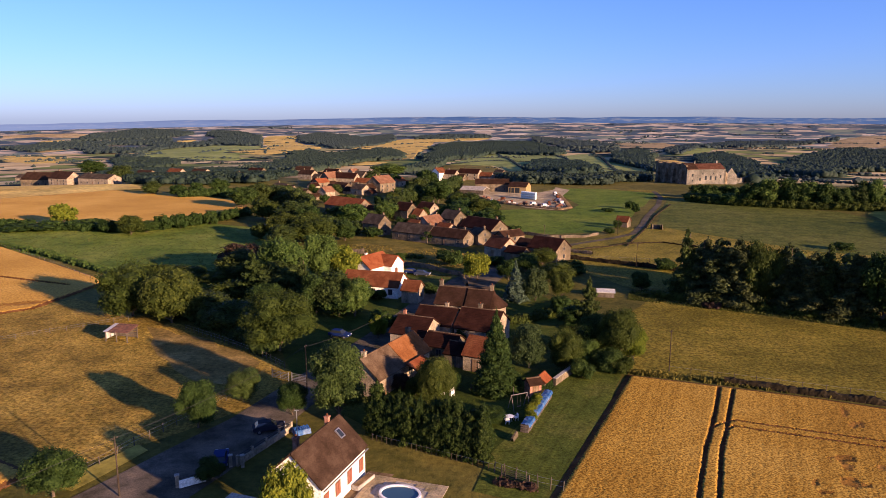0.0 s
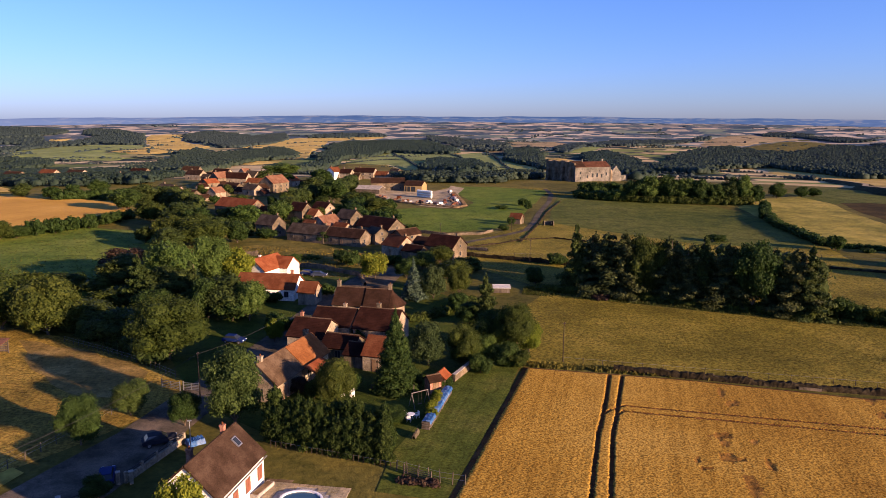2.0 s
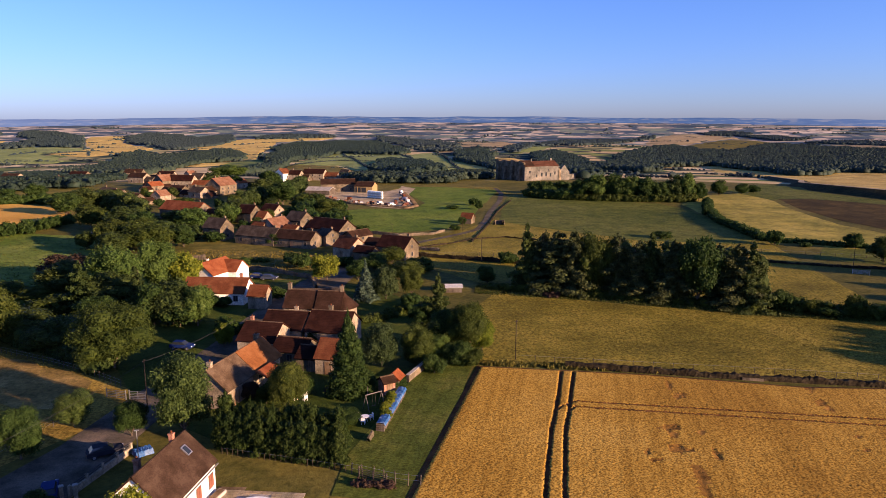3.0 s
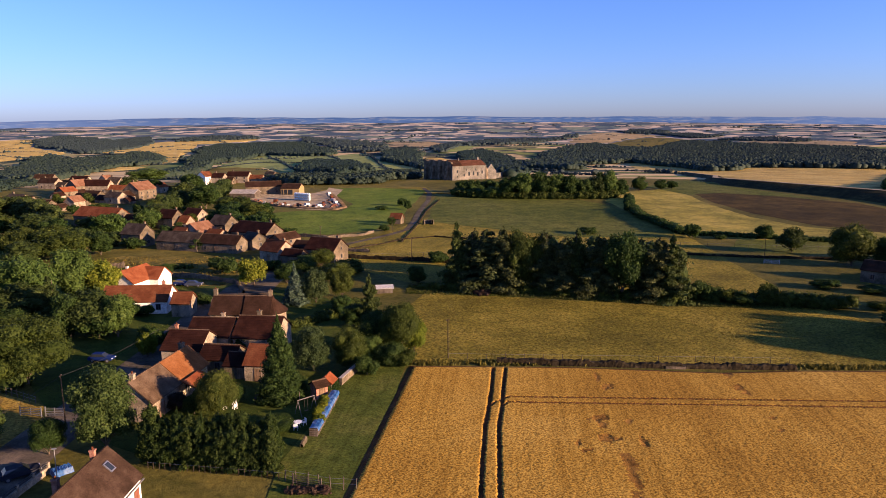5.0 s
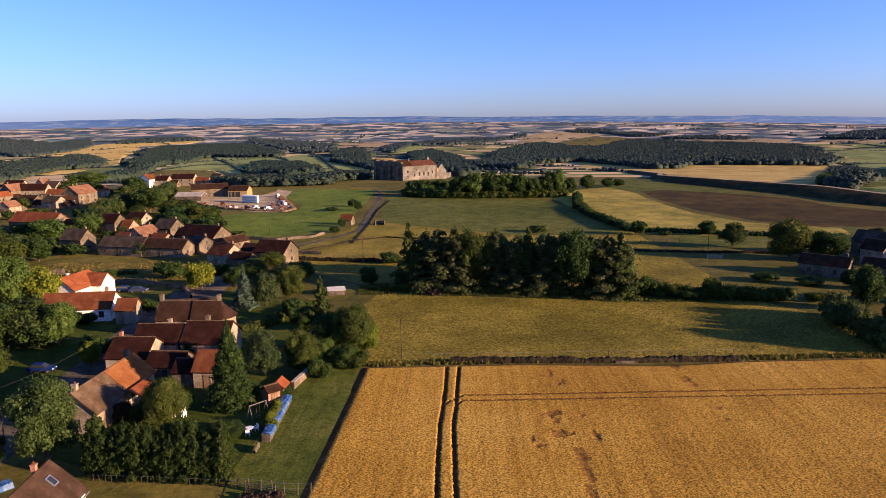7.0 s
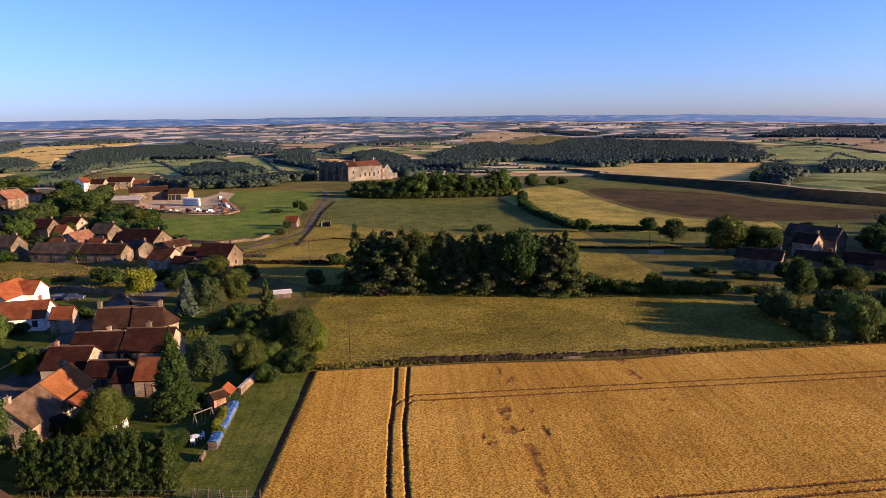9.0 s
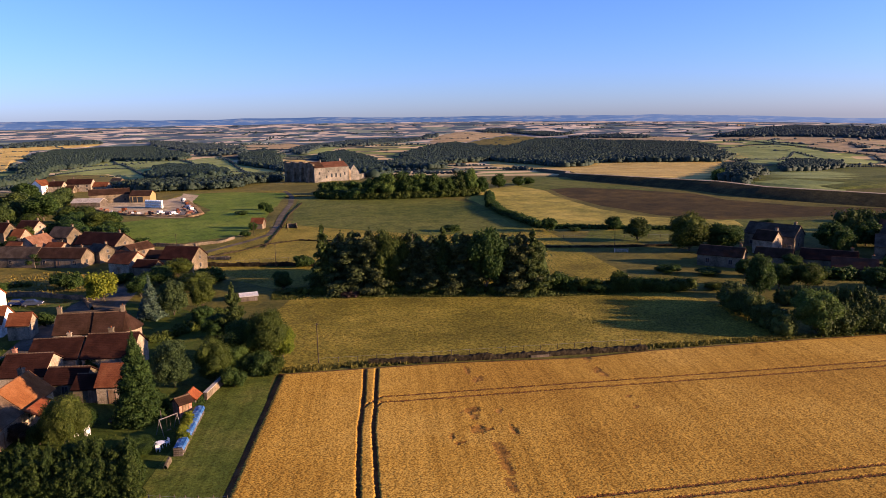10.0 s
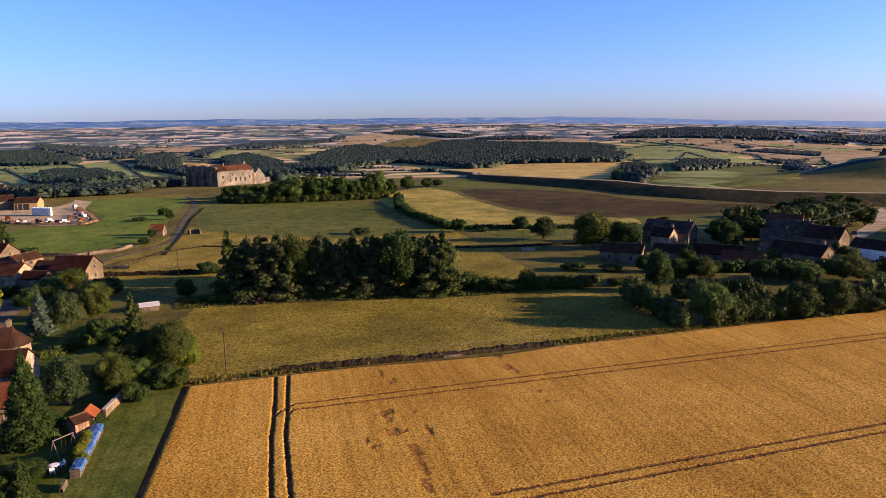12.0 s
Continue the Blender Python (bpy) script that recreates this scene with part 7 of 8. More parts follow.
lumpy_wall("field_wall", [(44.0, 104.3), (56.6, 98.6), (68.3, 93.4), (77.0, 90.0), (89, 85.2)], 1.0, 1.1, M["field_stone"], "tumbled dry-stone wall between wheat and pasture", 1)
def masonry_wall(a, b, h, w, label):
    """A straight garden wall with a row of pale coping slabs."""
    d = math.hypot(b[0] - a[0], b[1] - a[1])
    m = pose(a[0], a[1], height(*a), 0, 0, math.degrees(math.atan2(b[1] - a[1], b[0] - a[0])))
    bm = bmesh.new()
    add_box(bm, 0, d, -w / 2, w / 2, -0.2, h)
    wall = part("garden_wall", bm, M["stone"], None)
    wall.matrix_world = m
    tagged(wall, label, "wall", kind="structure")
    n = int(d / 0.9)
    bm = bmesh.new()
    add_box(bm, -d / n * 0.485, d / n * 0.485, -w * 0.68, w * 0.68, h, h + 0.09)
    slab = part("coping_stone", bm, M["concrete"], wall)
    for k in range(n):
        q = slab if k == 0 else new("coping_stone", slab.data)
        q.parent = wall
        q.matrix_local = pose((k + 0.5) * d / n, 0, 0.012 * math.sin(k * 2.3), 0, 0, 0.8 * math.sin(k * 1.7))


masonry_wall((17.2, 102.6), (22.8, 111.0), 1.15, 0.45, "sunlit stone garden wall with pale coping")
lumpy_wall("garden_wall", [(8.8, 83.2), (9.7, 85.2)], 0.8, 0.35, M["stone"], "low pale garden wall end", 3)
lumpy_wall("lane_wall", [(24, 255), (38, 243), (50, 244), (56, 250)], 1.3, 0.7, M["stone"], "old stone wall below the green meadow", 4)
lumpy_wall("lane_wall", [(40, 218), (52, 224), (62, 231), (74, 233), (86, 222), (98, 205)], 0.6, 0.5, M["field_stone"], "low field wall across the paddock", 5)
lumpy_wall("lane_wall", [(60, 226), (76, 262), (92, 302), (112, 344)], 0.45, 0.5, M["field_stone"], "low wall along the castle lane", 6)
# the dark stone colour stands in for shade on this wall's face
lumpy_wall("paddock_wall", [(37, 205), (51, 196), (63, 188), (76, 180)], 1.5, 0.6, M["field_stone"], "stone wall below the dry paddock, its shade put into dark stone", 13)
lumpy_wall("lane_wall", [(33, 212), (40, 216), (46, 211)], 1.2, 0.9, M["stone"], "broken stone wall beside the barn house", 7)
lumpy_wall("road_wall", [(120, 186), (133, 176), (153, 163), (165, 157), (185, 146)], 0.9, 0.7, M["field_stone"], "roadside stone wall above the hamlet", 8)
lumpy_wall("village_wall", [(-14, 196), (-4, 190), (5, 180), (6, 168)], 1.6, 0.6, M["stone"], "old boundary wall between village gardens", 9)
lumpy_wall("village_wall", [(-42, 220), (-30, 214), (-24, 212)], 1.8, 0.6, M["stone"], "pale stone garden wall under the trees", 10)
lumpy_wall("yard_bank", [(19, 376), (31, 346), (43, 332), (54, 323), (60, 330), (62, 352), (64, 392)], 0.9, 2.4, M["earth"], "bank of rubble and earth round the farm yard", 11, category="bank")


def fence(path, spacing, h, label, material="grey_wood", wires=2, thick=0.07, pale=False):
    f = thing("fence", pose(path[0][0], path[0][1], 0), label, "fence")
    ox, oy = path[0]
    me = None
    k = 0
    for (x0, y0), (x1, y1) in zip(path, path[1:]):
        d = math.hypot(x1 - x0, y1 - y0)
        n = max(1, round(d / spacing))
        for i in range(n + 1 if (x1, y1) == path[-1] else n):
            x, y = x0 + (x1 - x0) * i / n - ox, y0 + (y1 - y0) * i / n - oy
            if me is None:
                bm = bmesh.new()
                tube(bm, (0, 0, -0.2), (0.02, 0, h), thick, thick * 0.85, 6)
                p = part("post", bm, M[material], f)
                me = p.data
            else:
                p = new("post", me)
                p.parent = f
            p.matrix_local = pose(x, y, height(x + ox, y + oy), RT.uniform(-4, 4), RT.uniform(-4, 4), RT.uniform(0, 90)) @ Matrix.Diagonal((1, 1, RT.uniform(0.85, 1.15), 1))
            k += 1
        for q in range(wires):
            bm = bmesh.new()
            z = h * (0.9 - 0.4 * q)
            tube(bm, (x0 - ox, y0 - oy, height(x0, y0) + z), (x1 - ox, y1 - oy, height(x1, y1) + z), 0.012, 0.012, 4)
            part("wire", bm, M["grey_metal"], f)
    return f


fence([(-43, 71), (-40.5, 77), (-38.6, 82), (-35.5, 88), (-31.5, 96.5), (-28.5, 101.5)], 2.6, 1.2, "wooden post and wire fence along the road")
fence([(-50, 131.5), (-40, 123.5), (-32, 116.5), (-26, 110)], 1.4, 1.2, "close-set wooden post fence along the hedge")
fence([(-74, 146), (-64, 138), (-84, 122), (-98, 118)], 3.0, 1.0, "sparse post fence by the wheat")
fence([(-9, 83.8), (-2, 80.2), (6, 75.9)], 0.7, 0.85, "row of thin wooden palings under the hedge", "pole_wood", wires=1, thick=0.05)
fence([(6, 75.4), (10.6, 72.0), (13.2, 70.8)], 1.6, 1.5, "wooden posts with wire beside the grass track", wires=2)
fence([(37, 109), (52, 103), (70, 96), (90, 88)], 3.2, 1.0, "post and wire fence along the stone wall", wires=1, thick=0.05)
fence([(122, 187), (144, 189), (165, 176), (190, 162)], 4.0, 1.1, "post fence along the strip meadow", wires=1)
fence([(40, 205), (60, 200), (90, 190), (118, 184)], 4.5, 1.1, "post fence across the dry paddock", wires=1)
fence([(-142, 222), (-112, 196), (-90, 175)], 4.0, 1.1, "old post fence beside the orchard meadow", wires=1)


def gate(x, y, rot, w, h, label, material):
    g = thing("gate", pose(x, y, 0, 0, 0, rot), label, "gate")
    for u in (-w / 2, w / 2):
        box_part("post", u - 0.06, u + 0.06, -0.06, 0.06, -0.1, h + 0.15, M[material], g)
    for k in range(5):
        z = 0.2 + (h - 0.3) * k / 4
        box_part("rail", -w / 2, w / 2, -0.025, 0.025, z, z + 0.06, M[material], g)
    box_part("brace", -0.03, 0.03, -0.03, 0.03, 0.15, h, M[material], g)
    return g


gate(-25.6, 105.2, -30, 3.4, 1.3, "grey tubular metal field gate", "grey_metal")
gate(-22.4, 104.0, -20, 2.6, 1.3, "grey tubular metal field gate", "grey_metal")
gate(8.2, 73.4, -38, 3.6, 1.2, "weathered wooden gate by the grass track", "grey_wood")
gate(149, 155, -40, 4.0, 1.2, "pale metal cattle barrier", "pale_sheet")


def utility_pole(x, y, h, rot, label, lamp=False):
    p = thing("utility_pole", pose(x, y, height(x, y), 0, 0, rot), label, "pole", "utility poles")
    bm = bmesh.new()
    tube(bm, (0, 0, -0.3), (0, 0, h), 0.10, 0.065, 8)
    part("pole", bm, M["pole_wood"], p)
    arm = box_part("crossarm", -0.35, 0.35, -0.04, 0.04, h - 0.33, h - 0.25, M["pole_wood"], p)
    for u in (-0.3, 0.3):
        bm = bmesh.new()
        tube(bm, (u, 0, h - 0.25), (u, 0, h - 0.13), 0.04, 0.03, 6)
        part("insulator", bm, M["frame"], arm)
    return p


utility_pole(37, 109.3, 7.0, 20, "weathered wooden utility pole at the pasture edge")
utility_pole(54, 192, 6.8, 20, "wooden utility pole in the dry paddock")
utility_pole(151.5, 160.5, 6.4, 30, "wooden utility pole by the strip meadow")
utility_pole(-35, 70, 7.0, 60, "wooden utility pole beside the village road")
utility_pole(-20.5, 100.5, 7.2, 70, "wooden utility pole at the pasture gate")
utility_pole(-53, 41, 7.4, 60, "wooden utility pole further down the road")
utility_pole(278, 109.5, 9, 30, "tall concrete pole by the hamlet road")
utility_pole(247, 106, 8, 30, "wooden pole behind the hamlet houses")
utility_pole(214, 106, 9, 30, "pole among the hamlet roofs")
utility_pole(63, 250, 6.0, 10, "slim wooden pole beside the lane")
utility_pole(33, 226, 7.0, 10, "slim pole by the stone wall")


def wire(a, b, sag, label, r=0.018):
    bm = bmesh.new()
    prev = None
    n = 14
    pts = []
    for i in range(n + 1):
        f = i / n
        p = Vector(a).lerp(Vector(b), f)
        p.z -= sag * 4 * f * (1 - f)
        pts.append(p)
    side = (Vector(b) - Vector(a)).cross(Vector((0, 0, 1))).normalized() * r
    for p in pts:
        ring = [bm.verts.new(p + side), bm.verts.new(p + Vector((0, 0, r * 1.4))), bm.verts.new(p - side)]
        if prev:
            for k in range(3):
                bm.faces.new((prev[k], prev[(k + 1) % 3], ring[(k + 1) % 3], ring[k]))
        prev = ring
    return tagged(part("overhead_wire", bm, M["rubber"], None), label, "wire")


wire((-53, 41, 7.1), (-35, 70, 6.7), 0.5, "thin overhead wire between road poles")
wire((-35, 70, 6.7), (-20.5, 100.5, 6.9), 0.7, "thin overhead wire along the village road")
wire((-20.5, 100.5, 6.9), (-9.6, 122, 6.2), 0.5, "thin overhead wire to the house row")
wire((278, 109.5, 8.6), (247, 106, 7.6), 0.8, "pale overhead cable above the hamlet", 0.05)
wire((247, 106, 7.6), (214, 106, 8.6), 1.2, "pale overhead cable above the hamlet roofs", 0.05)

# road wall with railing, gate pillars
road_wall = thing("road_wall", pose(-22, 81.6, 0, 0, 0, 66), "low rendered wall with a dark railing on top", "wall")
box_part("base", -5.2, 5.2, -0.12, 0.12, -0.1, 0.8, M["plaster"], road_wall)
for z in (1.0, 1.25):
    box_part("rail", -5.2, 5.2, -0.04, 0.04, z, z + 0.1, M["rubber"], road_wall)
for u in (-5.2, -2.6, 0, 2.6, 5.2):
    box_part("pillar", u - 0.16, u + 0.16, -0.16, 0.16, -0.1, 1.35, M["plaster"], road_wall)
for x, y in ((-24.9, 76.6), (-23.5, 76.6), (-29.4, 71.9)):
    p = thing("gate_pillar", pose(x, y, 0, 0, 0, 20), "pale rendered gate pillar with a cap", "pillar", "gate pillars")
    box_part("shaft", -0.2, 0.2, -0.2, 0.2, -0.1, 1.45, M["plaster"], p)
    box_part("cap", -0.26, 0.26, -0.26, 0.26, 1.45, 1.55, M["concrete"], p)
yard_wall = thing("yard_wall", pose(-29.2, 71.6, 0, 0, 0, 34), "white rendered yard wall with iron gate", "wall")
box_part("base", 0.1, 3.0, -0.1, 0.1, -0.1, 0.9, M["white_wall"], yard_wall)
box_part("rail", 0.1, 3.0, -0.03, 0.03, 1.1, 1.2, M["rubber"], yard_wall)

# ---- patio, pool and bits round the near house ----
field("patio", [(-12.4, 69.5), (-8.6, 75.6), (-5.6, 74.8), (-9.5, 66)], M["earth"], 0.06, "bare earth terrace beside the house", "terrace", amp=0.2)
slab = thing("pool_terrace", pose(-4.6, 69.8, 0.0, 0, 0, -17), "pale paved terrace round the pool", "terrace")
bm = bmesh.new()
add_box(bm, -4.6, 4.4, -3.6, 3.5, -0.05, 0.16)
part("slab", bm, M["concrete"], slab)
RP = random.Random(3)
paver = None
for i in range(15):
    for j in range(12):
        x, y = -4.5 + i * 0.6, -3.5 + j * 0.59
        if ((x + 0.6) / 3.0) ** 2 + ((y - 0.2) / 2.4) ** 2 < 1.0:
            continue
        if paver is None:
            q = box_part("paver", 0.015, 0.565, 0.015, 0.555, 0, 0.05, M["gravel"], slab)
            paver = q.data
        else:
            q = new("paver", paver)
            q.parent = slab
        q.matrix_local = pose(x, y, 0.155 + RP.uniform(-0.008, 0.008))
pool = thing("pool", pose(-4.6, 70.0, 0.1, 0, 0, -17) @ Matrix.Diagonal((0.86, 0.86, 0.7, 1)), "oval white-rimmed pool with dark blue water", "pool")
bm = bmesh.new()
rings = []
for rx, ry, z in ((2.75, 2.1, -0.05), (2.75, 2.1, 0.55), (2.45, 1.8, 0.55), (2.4, 1.75, 0.2)):
    rings.append([bm.verts.new((rx * math.cos(2 * math.pi * k / 40), ry * math.sin(2 * math.pi * k / 40), z)) for k in range(40)])
for a, b in zip(rings, rings[1:]):
    for k in range(40):
        bm.faces.new((a[k], a[(k + 1) % 40], b[(k + 1) % 40], b[k]))
part("rim", bm, M["white_paint"], pool)
bm = bmesh.new()
bm.faces.new([bm.verts.new((2.42 * math.cos(2 * math.pi * k / 40), 1.77 * math.sin(2 * math.pi * k / 40), 0.36)) for k in range(40)])
part("water", bm, M["pool"], pool)
planter = thing("planter", pose(-8.9, 72.6, 0, 0, 0, 62), "low stone planter box against the house wall", "planter")
box_part("box", -1.6, 1.6, -0.5, 0.4, 0, 0.6, M["concrete"], planter)
box_part("soil", -1.5, 1.5, -0.4, 0.3, 0.6, 0.63, M["earth"], planter)
mast = thing("antenna_mast", pose(-18.2, 82.3, 0), "slim metal mast behind the house", "mast")
bm = bmesh.new()
tube(bm, (0, 0, -0.2), (0, 0, 4.6), 0.06, 0.05, 7)
part("pole", bm, M["grey_metal"], mast)
box_part("head", -0.25, 0.25, -0.06, 0.06, 4.55, 4.68, M["grey_metal"], mast)


def tarp_heap(x, y, rot, L, W, h, label, material, seed, name="tarpaulin"):
    rng = np.random.default_rng(seed)
    bm = bmesh.new()
    nx, ny = 26, 10
    g = [[bm.verts.new((-L / 2 + L * i / nx + rng.uniform(-0.04, 0.04), -W / 2 + W * j / ny, (h if 0 < j < ny and 0 < i < nx else 0.05) * (0.85 + 0.3 * noise.noise((i * 0.6, j * 0.8, seed))) + rng.uniform(-0.04, 0.04))) for j in range(ny + 1)] for i in range(nx + 1)]
    for i in range(nx):
        for j in range(ny):
            bm.faces.new((g[i][j], g[i + 1][j], g[i + 1][j + 1], g[i][j + 1]))
    t = thing(name, pose(x, y, 0, 0, 0, rot), label, "tarpaulin")
    part("sheet", bm, M[material], t)
    return t


wood = thing("woodpile", pose(13.2, 92.2, 0, 0, 0, 68), "long stacked woodpile along the garden edge", "woodpile")
log = None
for i in range(46):
    for j in range(4):
        if log is None:
            bm = bmesh.new()
            tube(bm, (0, -0.55, 0), (0, 0.55, 0), 0.14, 0.13, 7)
            q = part("log", bm, M["grey_wood"], wood)
            log = q.data
        else:
            q = new("log", log)
            q.parent = wood
        q.matrix_local = pose(-6.7 + i * 0.29 + (0.14 if j % 2 else 0), RP.uniform(-0.06, 0.06), 0.13 + j * 0.25)
tarp = thing("tarpaulin", pose(13.2, 92.2, 0, 0, 0, 68), "bright blue plastic tarpaulin over the woodpile", "tarpaulin")
bm = bmesh.new()
g = []
for i in range(61):
    u = -6.6 + 13.0 * i / 60
    col = []
    for j in range(9):
        v = -0.7 + 1.4 * j / 8
        z = 1.16 + 0.06 * noise.noise((u * 1.8, v * 2.5, 0)) - (0.35 if j in (0, 8) else 0) - 0.12 * abs(v)
        col.append(bm.verts.new((u + 0.05 * noise.noise((u, v * 3, 5)), v * (1 + 0.08 * noise.noise((u * 1.3, 0, 3))), z)))
    g.append(col)
for i in range(60):
    for j in range(8):
        bm.faces.new((g[i][j], g[i + 1][j], g[i + 1][j + 1], g[i][j + 1]))
part("sheet", bm, M["blue_tarp"], tarp)
row("yellow", [(11.6, 89), (14.0, 95.5)], 1.8, 1.6, 1.2, group="bright garden shrubs")
tarp_heap(-18.4, 85.8, 30, 2.2, 1.6, 0.8, "blue plastic cover over garden goods", "blue_tarp", 4)

# garden hut, swing, goal, bench, plastic table and chairs
house(13.4, 98.9, 20, 1.9, 1.8, 2.0, 2.6, "brick", "tile_brown", "small brick garden hut with a low roof", openings=(("s", 0, 0.02, 0.8, 1.7, None, True),), name="garden_hut", category="hut", group="")
house(15.0, 101.2, 60, 2.0, 1.9, 1.6, 2.4, "stone", "tile_orange", "tiny stone outhouse with orange tiles", name="outhouse", category="hut", group="")
swing = thing("swing", pose(10.8, 93.6, 0, 0, 0, 25), "grey metal A-frame garden swing", "swing")
for u in (-1.3, 1.3):
    for v in (-0.9, 0.9):
        bm = bmesh.new()
        tube(bm, (u, v, 0), (u, 0, 2.3), 0.045, 0.045, 6)
        part("leg", bm, M["frame"], swing)
bm = bmesh.new()
tube(bm, (-1.4, 0, 2.3), (1.4, 0, 2.3), 0.06, 0.06, 6)
part("beam", bm, M["frame"], swing)
for u in (-0.25, 0.25):
    bm = bmesh.new()
    tube(bm, (u, 0, 0.5), (u, 0, 2.3), 0.015, 0.015, 4)
    part("rope", bm, M["grey_wood"], swing)
box_part("seat", -0.3, 0.3, -0.12, 0.12, 0.46, 0.5, M["wood"], swing)
goal = thing("goal", pose(9.6, 98.6, 0, 0, 0, -15), "small grey football goal frame", "goal")
for u in (-0.9, 0.9):
    box_part("post", u - 0.05, u + 0.05, -0.05, 0.05, 0, 1.4, M["frame"], goal)
box_part("crossbar", -0.95, 0.95, -0.05, 0.05, 1.35, 1.45, M["frame"], goal)


def bench(x, y, rot, label):
    b = thing("bench", pose(x, y, 0, 0, 0, rot), label, "bench")
    for k in range(3):
        box_part("slat", -0.9, 0.9, -0.22 + k * 0.16, -0.09 + k * 0.16, 0.42, 0.46, M["grey_wood"], b)
    for k in range(2):
        box_part("back_slat", -0.9, 0.9, 0.26, 0.3, 0.58 + k * 0.17, 0.7 + k * 0.17, M["grey_wood"], b)
    for u in (-0.75, 0.75):
        box_part("leg", u - 0.05, u + 0.05, -0.22, 0.3, 0, 0.42, M["grey_wood"], b)


bench(5.0, 100.4, -20, "weathered wooden bench on the lawn")


def garden_chair(x, y, rot):
    c = thing("garden_chair", pose(x, y, 0, 0, 0, rot), "white plastic garden chair", "chair", "garden chairs")
    box_part("seat", -0.26, 0.26, -0.26, 0.26, 0.4, 0.45, M["white_paint"], c)
    box_part("backrest", -0.26, 0.26, 0.22, 0.28, 0.45, 0.95, M["white_paint"], c)
    for u in (-0.22, 0.22):
        for v in (-0.22, 0.22):
            box_part("leg", u - 0.03, u + 0.03, v - 0.03, v + 0.03, 0, 0.4, M["white_paint"], c)
        box_part("armrest", u - 0.04, u + 0.04, -0.24, 0.26, 0.62, 0.66, M["white_paint"], c)
    return c


def garden_table(x, y):
    t = thing("garden_table", pose(x, y, 0), "round white plastic garden table", "table")
    bm = bmesh.new()
    tube(bm, (0, 0, 0.7), (0, 0, 0.75), 0.6, 0.6, 20)
    part("tabletop", bm, M["white_paint"], t)
    for k in range(4):
        a = math.pi / 4 + k * math.pi / 2
        bm = bmesh.new()
        tube(bm, (0.42 * math.cos(a), 0.42 * math.sin(a), 0), (0.3 * math.cos(a), 0.3 * math.sin(a), 0.7), 0.03, 0.03, 6)
        part("leg", bm, M["white_paint"], t)


garden_table(9.1, 89.6)
for a in (20, 140, 250):
    garden_chair(9.1 + 0.95 * math.cos(radians(a)), 89.6 + 0.95 * math.sin(radians(a)), a - 90)
garden_table(0.9, 99.4)
for a in (60, 200, 300):
    garden_chair(0.9 + 0.95 * math.cos(radians(a)), 99.4 + 0.95 * math.sin(radians(a)), a - 90)

# open field shelter in the pasture
shelter = thing("field_shelter", pose(-59.6, 125.2, 0, 0, 0, -12), "open livestock shelter with rusty sheet roof and pale boards", "shelter")
for u in (-2.2, 0, 2.2):
    for v in (-1.5, 1.5):
        box_part("post", u - 0.08, u + 0.08, v - 0.08, v + 0.08, -0.1, 1.95 + (0.5 if v > 0 else 0), M["grey_wood"], shelter)
for k in range(6):
    u = -2.5 + k * 0.85
    bm = bmesh.new()
    vs = [bm.verts.new(c) for c in ((u, -1.8, 2.0), (u + 0.83, -1.8, 2.0 + 0.02 * (k % 2)), (u + 0.83, 1.8, 2.6), (u, 1.8, 2.6))]
    lo = [bm.verts.new((v.co.x, v.co.y, v.co.z - 0.04)) for v in vs]
    bm.faces.new(vs)
    bm.faces.new(lo[::-1])
    for q in range(4):
        bm.faces.new((vs[q], vs[(q + 1) % 4], lo[(q + 1) % 4], lo[q]))
    part("roof_sheet", bm, M["rust_sheet"] if k != 0 else M["pale_sheet"], shelter)
for k in range(5):
    box_part("board", -2.2, 2.2, 1.46, 1.5, 0.25 + k * 0.36, 0.55 + k * 0.36, M["grey_wood"], shelter)
box_part("side_board", -2.26, -2.2, -1.4, 1.4, 0.5, 1.7, M["pale_sheet"], shelter)


